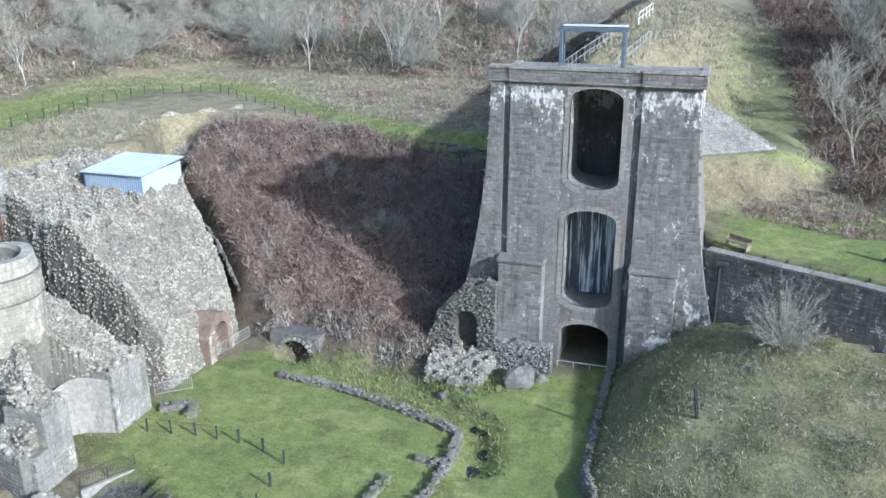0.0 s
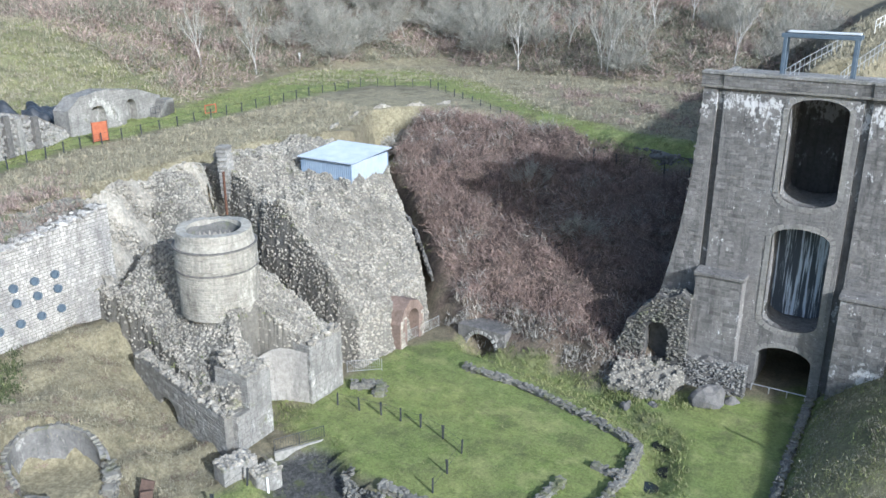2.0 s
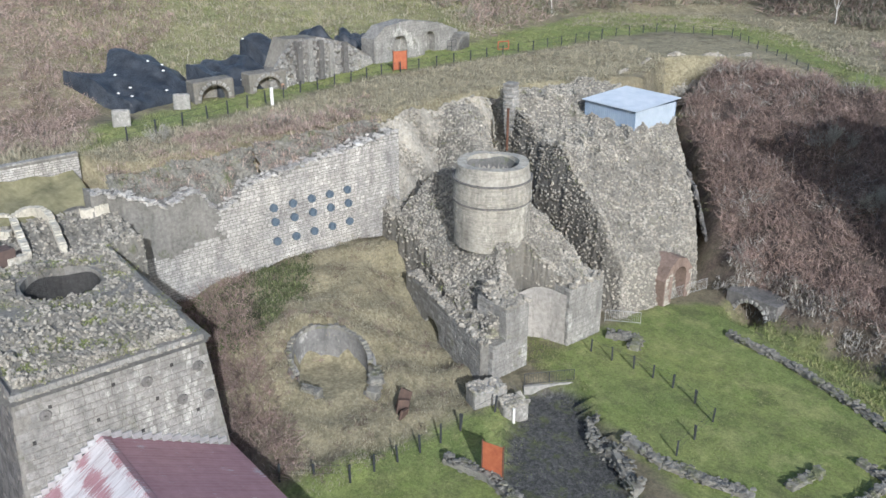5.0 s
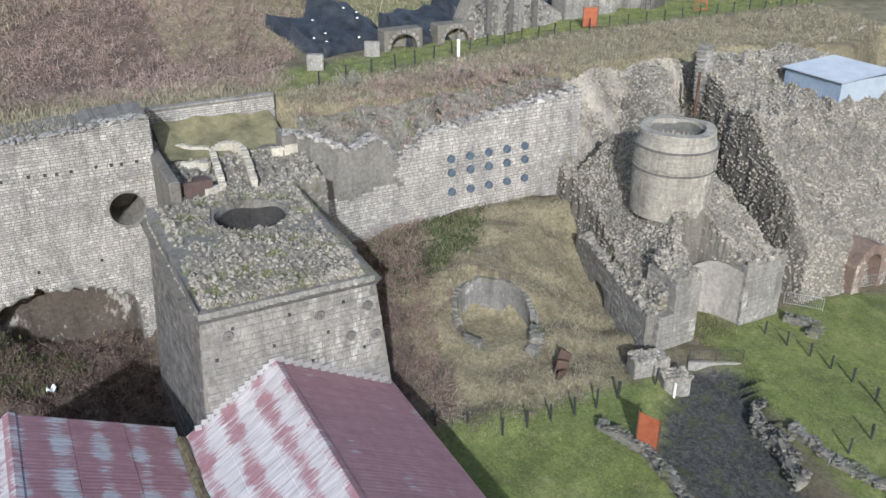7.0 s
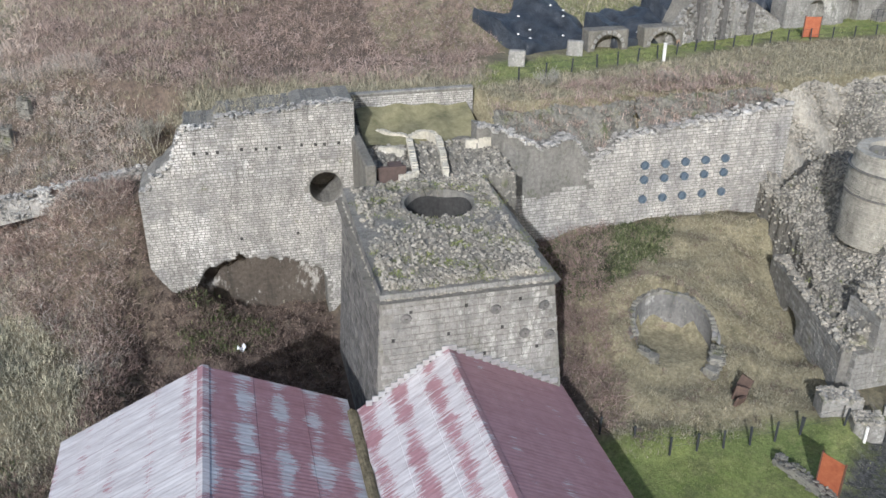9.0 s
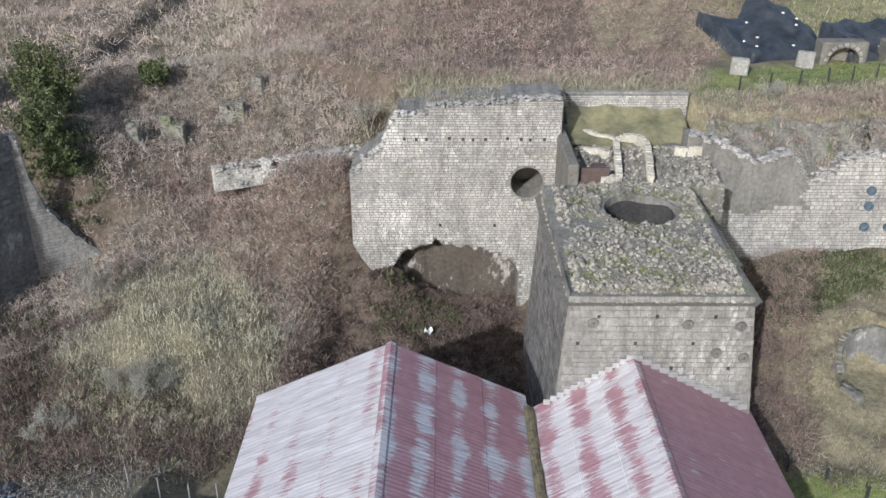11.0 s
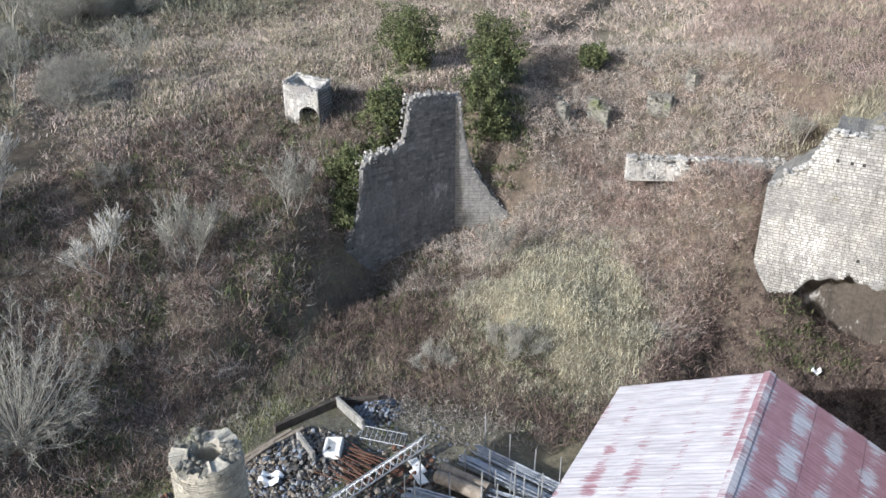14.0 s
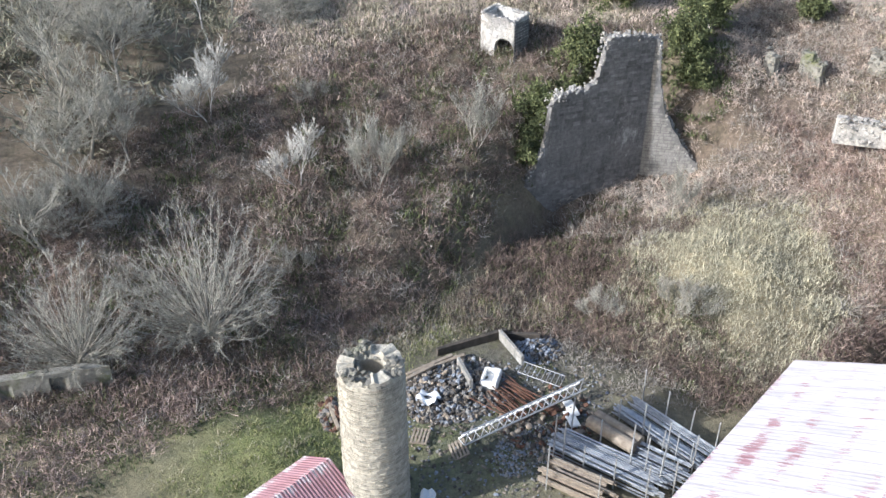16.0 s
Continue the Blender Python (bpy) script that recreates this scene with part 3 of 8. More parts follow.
# arch surrounds
for p, (z0, z1, rnd) in zip(holes, ((15.8, 23.95, True), (5.6, 14.05, True), (-1.2, 4.1, False))):
    ring = part("arch_surround", Heap(), DRESSED, tower, "paler dressed arch stones")
    n = len(p)
    for i in range(n):
        (u0, za), (u1, zb) = p[i], p[(i + 1) % n]
        if not rnd and min(za, zb) < TZ0:
            continue
        L = math.hypot(u1 - u0, zb - za)
        k = max(1, int(L / 0.5))
        for j in range(k):
            a0, b0 = u0 + (u1 - u0) * j / k, za + (zb - za) * j / k
            a1, b1 = u0 + (u1 - u0) * (j + 0.95) / k, za + (zb - za) * (j + 0.95) / k
            nx, nz = (zb - za) / L, -(u1 - u0) / L
            q = [(a0, b0), (a1, b1), (a1 + nx * 0.42, b1 + nz * 0.42), (a0 + nx * 0.42, b0 + nz * 0.42)]
            heap = Heap()
            heap.add([tower_at(u, 0.05 + 0.02 * math.sin(7 * i + 3 * j), z) for u, z in q] + [tower_at(u, -0.5, z) for u, z in q], BLOCK)
            part("voussoir", heap, DRESSED, ring)
# pilaster plinths with cap ledges
for u0, u1, zt in ((-6.95, -3.2, 9.45), (3.9, 7.6, 9.55)):
    bm = bmesh.new()
    box(bm, TX + u0, TX + u1, TY - 2.0, TY - 0.3, TZ0, zt, 0.05)
    box(bm, TX + u0 - 0.15, TX + u1 + 0.15, TY - 2.15, TY - 0.3, zt, zt + 0.35, 0.06)
    pl = part("buttress", bm, TOWER_STONE, tower)
    block_wall(courses(u0, u1, TZ0, zt, 0.36, 0.5, 1.0, None, int(50 + u0)), lambda u, d, z: (TX + u, TY - 2.0 - d, z), pl, TOWER_STONE)
# parapet
bm = bmesh.new()
for u0, u1, d in ((-8.45, -6.75, 0.1), (-6.75, 3.75, 0.2), (3.75, 8.55, 0.32)):
    box(bm, TX + u0, TX + u1 - 0.02, TY - d - 0.1, TY + 0.6, TZ1 - 1.25, TZ1 - 1.05, 0.03)
    box(bm, TX + u0, TX + u1 - 0.02, TY - d, TY + 0.6, TZ1 - 1.05, TZ1 - 0.25, 0.02)
    box(bm, TX + u0 - 0.06, TX + u1 + 0.04, TY - d - 0.08, TY + 0.7, TZ1 - 0.25, TZ1, 0.04)
para = part("parapet", bm, JOINT, tower)
for u0, u1, d in ((-8.45, -6.75, 0.1), (-6.75, 3.75, 0.2), (3.75, 8.55, 0.32)):
    block_wall(courses(u0, u1 - 0.02, TZ1 - 1.05, TZ1 - 0.26, 0.26, 0.4, 0.85, None, int(20 + u0)), lambda u, dd, z, d=d: (TX + u, TY - d - dd, z), para, TOWER_STONE)
    block_wall(courses(u0, u1, TZ1 - 0.24, TZ1 - 0.02, 0.22, 0.6, 1.1, None, int(40 + u0)), lambda u, dd, z, d=d: (TX + u, TY - d - 0.08 - dd, z), para, PALE_STONE)
    block_wall(courses(u0, u1, -0.08 - d, 0.7, 0.4, 0.6, 1.1, None, int(60 + u0)), lambda u, dd, q: (TX + u, TY + q, TZ1 + dd), para, PALE_STONE)
bm = bmesh.new()
for x0, x1 in ((TX - 8.4, TX - 7.8), (TX + 7.9, TX + 8.5)):
    box(bm, x0, x1, TY + 0.6, 78.5, TZ1 - 1.3, TZ1 - 0.85, 0.04)
box(bm, TX - 8.2, TX + 8.3, TY + 0.6, 78.5, TZ1 - 1.32, TZ1 - 1.0)
part("tower_deck", bm, PALE_STONE, tower, "pale flagged deck behind the parapet")

# ---- casting house roofs ----
def cast_house(x0, x1, ya, yr, yb, za, zr, zb, label, south, north):
    house = thing("casting_house", label, "building", ((x0 + x1) / 2, yr, -1), "casting houses")
    bm = bmesh.new()
    for y, z in ((ya + 0.5, za - 0.25), (yb - 0.5, zb - 0.25)):
        box(bm, x0 + 0.4, x1 - 0.4, y - 0.3, y + 0.3, -1.9, z)
    for x in (x0 + 0.4, x1 - 0.9):
        v = [bm.verts.new((xx, y, z)) for xx in (x, x + 0.5) for y, z in ((ya + 0.8, -1.9), (yb - 0.8, -1.9), (yb - 0.8, zb - 0.3), (yr, zr - 0.35), (ya + 0.8, za - 0.3))]
        bm.faces.new(v[:5][::-1])
        bm.faces.new(v[5:])
        for i in range(5):
            bm.faces.new((v[i], v[(i + 1) % 5], v[5 + (i + 1) % 5], v[5 + i]))
    part("wall", bm, DARK_STONE, house)
    for ye, ze in ((ya, za), (yb, zb)):
        n = int((x1 - x0) / 0.076)
        s = np.array([0, 0.332, 0.334, 0.665, 0.668, 1.0])
        xs = np.linspace(x0, x1, n)
        X, S = np.meshgrid(xs, s, indexing="ij")
        wave = 0.0055 * np.sin(2 * np.pi * X / 0.3)
        Y = yr + (ye - yr) * S
        Z = zr + (ze - zr) * S + wave - 0.025 * np.floor(S * 3.0)
        h = Heap()
        i = np.arange(X.size).reshape(X.shape)
        for off in (0, -0.05):
            h.add(np.stack([X, Y, Z + off], -1).reshape(-1, 3), np.stack([i[:-1, :-1], i[1:, :-1], i[1:, 1:], i[:-1, 1:]], -1).reshape(-1, 4))
        part("roof_slope", h, south if ye < yr else north, house)
    bm = bmesh.new()
    for sgn, ye, ze in ((1, ya, za), (-1, yb, zb)):
        dy = (ye - yr) / abs(ye - yr) * 0.32
        dz = (ze - zr) / abs(ye - yr) * 0.32
        v = [bm.verts.new(p) for p in ((x0 - 0.05, yr, zr + 0.09), (x1, yr, zr + 0.09), (x1, yr + dy, zr + dz + 0.07), (x0 - 0.05, yr + dy, zr + dz + 0.07))]
        w = [bm.verts.new(p.co - Vector((0, 0, 0.03))) for p in v]
        bm.faces.new(v)
        bm.faces.new(w[::-1])
        for i in range(4):
            bm.faces.new((v[i], w[i], w[(i + 1) % 4], v[(i + 1) % 4]))
    part("ridge_cap", bm, ROOF, house)
    return house


def roof_look(name, level, pale_a, pale_b):
    """Red oxide sheet whose paint has peeled in bands along the ridge, with ragged ends down the slope."""
    m = Look(name, 0.5)
    red = m.ramp(m.noise(1.3, 6, 0.7), (0.3, (0.29, 0.155, 0.175)), (0.7, (0.4, 0.235, 0.262)))
    red = m.mix(m.ramp(m.noise(1.0, 5, 0.7, (4, 0.25, 0.25)), (0.45, 0.0), (0.7, 0.35)), red, (0.2, 0.09, 0.1))
    pale = m.ramp(m.noise(1.0, 6, 0.75, (3.5, 0.5, 0.5)), (0.35, pale_a), (0.65, pale_b))
    w = m.nt.nodes.new("ShaderNodeTexWave")
    w.wave_type, w.bands_direction, w.wave_profile = "BANDS", "Y", "SIN"
    for key, v in (("Scale", 0.162), ("Distortion", 1.6), ("Detail", 4.0), ("Detail Scale", 1.4), ("Phase Offset", 1.2)):
        w.inputs[key].default_value = v
    m.link(m.pos, w.inputs["Vector"])
    teeth = m.noise(1.0, 7, 0.82, (8.0, 0.75, 0.75))
    patch = m.noise(1.0, 3, 0.55, (0.5, 0.16, 0.16))
    worn = m.math("ADD", m.math("MULTIPLY", w.outputs["Fac"], 0.17), m.math("ADD", m.math("MULTIPLY", teeth, 0.8), m.math("MULTIPLY", patch, 0.45)))
    c = m.mix(m.ramp(worn, (level - 0.015, 0.0), (level + 0.02, 1.0)), red, pale)
    laps = m.nt.nodes.new("ShaderNodeTexWave")
    laps.wave_type, laps.bands_direction, laps.wave_profile = "BANDS", "X", "SIN"
    laps.inputs["Scale"].default_value = 0.34
    laps.inputs["Distortion"].default_value = 0.15
    m.link(m.pos, laps.inputs["Vector"])
    c = m.mix(m.ramp(laps.outputs["Fac"], (0.0, 0.35), (0.025, 0.0)), c, (0.16, 0.09, 0.1))
    m.bump(m.noise(20, 3), 0.15, 0.01)
    return m.colour(c)


WHITE_PEEL = ((0.42, 0.4, 0.42), (0.64, 0.625, 0.64))
GREY_PEEL = ((0.36, 0.365, 0.4), (0.56, 0.57, 0.61))
ROOF = roof_look("red_oxide_corrugated_sheet", 0.76, *WHITE_PEEL)
cast_house(-43.5, -8, -11.7, -3.4, 4.75, 3.2, 7.0, 3.3, "long shed with a faded red and white corrugated roof", roof_look("bleached_corrugated_sheet", 0.58, *WHITE_PEEL), roof_look("peeling_red_corrugated_sheet", 0.752, *GREY_PEEL))
cast_house(-42.1, -8, 4.85, 10.65, 18.1, 3.3, 7.0, 3.2, "long shed with a faded red corrugated roof against the furnace", roof_look("half_peeled_corrugated_sheet", 0.662, *WHITE_PEEL), roof_look("sound_red_corrugated_sheet", 0.875, *GREY_PEEL))
# moss and leaf litter lying in the valley gutter
heap = Heap()
v, f = sheet(140, 5, lambda p, q: (-42.0 + 34.0 * p, 4.5 + 0.62 * q, 3.46 + 0.12 * np.sin(np.pi * q) + 0.05 * np.sin(90 * p + 5 * q) + 0.04 * np.sin(37 * p)))
heap.add(v, f)
tagged(part("gutter_litter", heap, plain_look("brown_moss_litter", (0.07, 0.06, 0.035), (0.21, 0.18, 0.115), 3, 0.95, 0, 0.8)), "brown moss and leaf litter lying in the valley gutter", "litter", kind="stuff")

# ---- furnace with a masonry front ----
f2 = thing("blast_furnace", "square stone furnace with dressed front and open ruined top", "furnace", (-49, 12, -1.6), "blast furnaces")
bm = bmesh.new()
lo = [bm.verts.new(p) for p in ((-41.2, 5.9, -1.9), (-41.2, 18.3, -1.9), (-57, 18.3, -1.9), (-57, 5.9, -1.9))]
hi = [bm.verts.new(p) for p in ((-42.2, 6.75, 10.9), (-42.2, 17.2, 10.9), (-57, 17.3, 11.5), (-57, 6.75, 11.6))]
bm.faces.new(lo[::-1])
bm.faces.new(hi)
for i in range(4):
    bm.faces.new((lo[i], lo[(i + 1) % 4], hi[(i + 1) % 4], hi[i]))
mouth = bmesh.new()
bmesh.ops.create_cone(mouth, cap_ends=True, segments=24, radius1=2.1, radius2=2.5, depth=9, matrix=Matrix.Translation((-53.3, 12.9, 9)))
part("wall", carve(bm, mouth), JOINT, f2)


def f2_front(u, d, z):
    return (-42.2 + 1.0 * (10.9 - z) / 12.8 + d, u, z)


def f2_side(u, d, z):
    return (u, 6.75 - 0.85 * (10.9 - z) / 12.8 - d, z)


block_wall(courses(6.0, 18.2, -1.5, 10.95, 0.42, 0.5, 1.1, lambda u, z, h: 6.75 - 0.066 * (10.9 - z) < u - h + 0.1 and u + h - 0.1 < 17.2 + 0.086 * (10.9 - z), 21), f2_front, f2, PALE_STONE, lambda u, z: z > 3, 290)
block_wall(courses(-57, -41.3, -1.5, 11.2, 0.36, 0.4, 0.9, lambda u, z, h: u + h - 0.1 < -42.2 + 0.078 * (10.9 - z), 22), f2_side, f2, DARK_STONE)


# ---- retaining walls ----
def retaining(name, label, x, y0, y1, z0, top, thick, material, h=0.36, near=None, keep=None, seed=1, lmin=0.4, lmax=0.9, cutters=()):
    w = thing(name, label, "wall", (x, 0.5 * (y0 + y1), z0), kind="structure")
    bm = bmesh.new()
    ys = np.linspace(y0, y1, 40)
    a = [bm.verts.new((x, y, z0)) for y in ys]
    b = [bm.verts.new((x, y, top(y))) for y in ys]
    c = [bm.verts.new((x - thick, y, top(y))) for y in ys]
    d = [bm.verts.new((x - thick, y, z0)) for y in ys]
    for p, q in ((a, b), (b, c), (c, d), (d, a)):
        for i in range(len(ys) - 1):
            bm.faces.new((p[i], p[i + 1], q[i + 1], q[i]))
    bm.faces.new((a[0], b[0], c[0], d[0]))
    bm.faces.new((d[-1], c[-1], b[-1], a[-1]))
    bmesh.ops.recalc_face_normals(bm, faces=bm.faces)
    part("wall_core", carve(bm, *cutters) if cutters else bm, JOINT, w)
    block_wall(courses(y0, y1, z0, max(top(y) for y in ys), h, lmin, lmax, lambda u, z, hh: z < top(u) - 0.1 and (keep is None or keep(u, z, hh)), seed),
               lambda u, d, z: (x + d, u, z), w, material, near, 290)
    return w


def hole_top(y):
    return float(np.interp(y, [18.2, 19.4, 20.8, 22.2, 23.8, 25.0, 26.2, 27.5, 28.0, 29.4, 30.6, 31.2, 37.2, 44.0, 46.5], [13.6, 13.2, 12.8, 12.0, 11.2, 11.6, 12.1, 10.6, 9.6, 10.2, 11.2, 11.5, 12.3, 13.1, 13.4])) + 0.1 * math.sin(5 * y)


W1 = retaining("wall_1", "tall whitened stone wall with rows of pipe ends", -62.5, 18.2, 46.5, -1.6, hole_top, 1.6, WALL_STONE, h=0.27, lmin=0.3, lmax=0.65, near=lambda u, z: 31 < u < 42 and 4 < z < 10, keep=lambda u, z, h: z < 7.3 + 0.4 * math.sin(u) or u > 28.2 + 0.5 * math.sin(2 * z), seed=31)


def w3_top(y):
    return float(np.interp(y, [-7.8, -7.0, -6.9, -6.0, -5.9, -5.3, -4.8, -4.1, -1.65, -1.6, 4.0, 4.7, 8.8], [9.8, 10.1, 10.9, 11.0, 11.5, 11.7, 13.0, 14.5, 14.55, 15.2, 15.45, 15.7, 15.8])) + 0.05 * math.sin(9 * y)


def low_top(u):
    return float(np.interp(u, [-4.9, -4.6, -4, -3, -2, -1, 0, 1, 2.2, 3.4, 4.3, 5.2, 5.9], [0.4, 1.3, 2.5, 3.1, 3.3, 3.9, 3.4, 3.3, 3.2, 2.9, 2.5, 2.0, 1.2])) + 0.18 * math.sin(5 * u)


disc = bmesh.new()
bmesh.ops.create_cone(disc, cap_ends=True, segments=24, radius1=1.3, radius2=1.3, depth=6, matrix=Matrix.Translation((-65, 6.3, 8.95)) @ Matrix.Rotation(radians(90), 4, "Y"))
low = prism_along([(-4.9, -3), (5.9, -3)] + [(u, low_top(u)) for u in np.linspace(5.9, -4.9, 28)], lambda u, d, z: (-64 + d, u, z), 1.5, -3.6)
W2 = retaining("wall_2", "broken wall of pale brick with a round opening", -64, -7.8, 8.8, -2.4, w3_top, 4.6, WALL_STONE, 0.21, lambda u, z: 0 < u < 5 and 5 < z < 12,
          lambda u, z, h: math.hypot(u - 6.3, z - 8.95) > 1.3 + h and not (-4.9 - h < u < 5.9 + h and z < low_top(u) + 0.1), 33, 0.25, 0.55, (disc, low))
retaining("wall_3", "low coped brick wall at the back of the bridge house", -70, 8.8, 20, 10.5, lambda y: 14.5, 0.5, WALL_STONE, 0.24, None, None, 35, 0.3, 0.6)

# ---- ruined furnace cores ----
def rubble(name, label, poly, zf, base, count, seed, size=(0.09, 0.27), cliff=0.35):
    """A rubble core: an uneven top over a plan outline with steep broken sides, and its loose stones."""
    ruin = thing(name, label, "ruin", (sum(p[0] for p in poly) / len(poly), sum(p[1] for p in poly) / len(poly), base), "blast furnaces")
    r = np.random.default_rng(seed)
    xs = np.arange(min(p[0] for p in poly) - 1, max(p[0] for p in poly) + 1, 0.22)
    ys = np.arange(min(p[1] for p in poly) - 1, max(p[1] for p in poly) + 1, 0.22)
    X, Y = np.meshgrid(xs, ys, indexing="ij")

    def height(x, y):
        d = inside(x, y, poly) + wobble(x, y, 2.8, 0.12, seed)
        return base + (zf(x, y) + wobble(x, y, 1.6, 0.22, seed + 1) + wobble(x, y, 0.7, 0.1, seed + 2) - base) * smooth01(d / cliff)

    Z = height(X, Y)
    ok = inside(X, Y, poly) > -0.8
    i = np.arange(X.size).reshape(X.shape)
    q = np.stack([i[:-1, :-1], i[1:, :-1], i[1:, 1:], i[:-1, 1:]], -1)
    sel = ok[:-1, :-1] & ok[1:, 1:] & ok[1:, :-1] & ok[:-1, 1:]
    h = Heap()
    h.add(np.stack([X, Y, Z], -1).reshape(-1, 3), q[sel])
    part("core", h, MORTAR, ruin)
    heap, singles, made = Heap(), 0, 0
    x0, x1, y0, y1 = xs[0], xs[-1], ys[0], ys[-1]
    px = r.uniform(x0, x1, count * 3)
    py = r.uniform(y0, y1, count * 3)
    good = inside(px, py, poly) > -0.25
    px, py = px[good][:count], py[good][:count]
    pz = height(px, py)
    # stones bedded in the broken sides
    n = len(poly)
    lens = np.array([math.dist(poly[i], poly[(i + 1) % n]) for i in range(n)])
    side = r.choice(n, int(lens.sum() * (46 if cliff < 1 else 110)), p=lens / lens.sum())
    k = r.uniform(0, 1, len(side))
    pa, pb = np.array(poly)[side], np.array(poly)[(side + 1) % n]
    sx = pa[:, 0] + k * (pb[:, 0] - pa[:, 0])
    sy = pa[:, 1] + k * (pb[:, 1] - pa[:, 1])
    mx, my = sum(p[0] for p in poly) / n, sum(p[1] for p in poly) / n
    ex, ey = pb[:, 1] - pa[:, 1], pa[:, 0] - pb[:, 0]
    flip = np.sign(ex * (mx - sx) + ey * (my - sy)) / (np.hypot(ex, ey) + 1e-9)
    step = r.uniform(-0.3, cliff + 0.35, len(side))
    sx, sy = sx + ex * flip * step, sy + ey * flip * step
    sz = height(sx, sy)
    px, py, pz = np.concatenate([px, sx]), np.concatenate([py, sy]), np.concatenate([pz, sz])
    for k in range(len(px)):
        v, f = ROCKS[k % 6]
        s = r.uniform(*size) * np.array([1, r.uniform(0.6, 1), r.uniform(0.5, 0.8)])
        w = (v * s) @ turn(r, 0.5).T + (px[k], py[k], pz[k] + 0.02)
        if singles < 150 and px[k] > -47 and size[1] > 0.205:
            one = Heap()
            one.add(w, f)
            part("stone", one, RUBBLE, ruin)
            singles += 1
        else:
            heap.add(w, f)
    ob = part("loose_stone", heap, RUBBLE, ruin)
    ob["kind"] = "stuff"
    return ruin, height


F1 = [(-41.2, 38.8), (-41.2, 42.3), (-44.5, 43.4), (-44.8, 45.6), (-41.2, 46.9), (-41.2, 51), (-47, 51.8), (-53, 53), (-57.5, 55.0), (-64, 57.5), (-67, 58), (-67, 45), (-55, 42.6), (-48, 40.3)]


def f1_z(x, y):
    back = np.clip((-41.2 - x) / 7, 0, 1)
    z = 5.4 + 3.4 * back + 1.7 * np.exp(-((x + 48.8) ** 2 + (y - 45.2) ** 2) / 18)
    z = z - 2.6 * np.clip((42 - y) / 4, 0, 1) * back - 1.2 * np.clip((y - 48.5) / 3, 0, 1.2)
    z = z + 1.7 * smooth01((-48.5 - x) / 4) - 4.2 * smooth01((-57.5 - x) / 2.5) * smooth01((53.5 - y) / 4)
    z = z + 4.6 * smooth01((-55.5 - x) / 7.5) * smooth01((y - 50.5) / 5)
    left = (y - 38.6) + 0.27 * (x + 41.2)
    return np.minimum(z, 2.9 + 1.45 * np.clip(left, 0, 9) + 0.2 * np.clip(-46 - x, 0, 20))


r1, f1_height = rubble("blast_furnace", "ruined furnace of grey rubble round a brick cupola ring", F1, f1_z, -0.6, 13500, 41, (0.07, 0.21))
F0 = [(-40.8, 53.6), (-40.4, 59), (-40.6, 64.5), (-43, 68.5), (-48, 72.5), (-52, 75.5), (-62, 77), (-66, 70), (-65.5, 60.2), (-56, 57.2), (-47.6, 54.6), (-44, 53.8)]


def f0_z(x, y):
    b = np.clip((-40.4 - x) / 11, 0, 1)
    z = 2.0 + 10.2 * b ** 0.75 + 1.9 * smooth01((-57 - x) / 4)
    return z - 1.5 * np.clip((y - 66) / 5, 0, 1) * (1 - b) + wobble(x, y, 5, 0.5, 77)


r0, f0_height = rubble("blast_furnace", "high ruined furnace of grey rubble below the blue shed", F0, f0_z, -0.4, 14000, 43, (0.07, 0.21), 1.3)
F2TOP = [(-42.4, 7), (-42.4, 17), (-57.2, 17.3), (-57.2, 7)]


def f2_top(x, y):
    z = 11.05 + 0.6 * np.exp(-((x + 47) ** 2 + (y - 12) ** 2) / 14) + 0.5 * smooth01((-50 - x) / 4)
    return z - 6.5 * smooth01((1.12 - np.hypot((x + 53.3) / 2.1, (y - 12.9) / 2.45)) * 7)


rubble("rubble_heap", "mossy rubble on top of the square furnace", F2TOP, f2_top, 10.6, 2600, 45, (0.07, 0.2))
BRIDGE = [(-57.3, 8.8), (-57.3, 20.2), (-64.6, 20.2), (-64.6, 9.2)]
rubble("rubble_heap", "mossy rubble over the bridge house vaults", BRIDGE, lambda x, y: 11.3 + 0.5 * smooth01((-58 - x) / 6), 4.0, 1100, 46, (0.07, 0.2))
# near-black: soot, with the shade of deep hollows put into the colour
SOOT_SHADE = stone_look("soot_shade_dark", (0.02, 0.02, 0.02), (0.075, 0.073, 0.07), vary=0.1)


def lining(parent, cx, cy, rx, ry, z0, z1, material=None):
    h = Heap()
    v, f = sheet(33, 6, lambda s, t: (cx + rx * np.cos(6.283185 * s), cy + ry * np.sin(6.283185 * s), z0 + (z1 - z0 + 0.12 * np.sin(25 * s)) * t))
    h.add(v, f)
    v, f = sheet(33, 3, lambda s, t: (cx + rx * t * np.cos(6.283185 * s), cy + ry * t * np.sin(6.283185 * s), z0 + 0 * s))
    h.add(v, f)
    return part("inner_lining", h, material or SOOT_SHADE, parent, "darkened inner lining")


# this lining darkens the mouth by colour, as the rim's shade would
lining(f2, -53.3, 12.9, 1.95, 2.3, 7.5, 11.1)
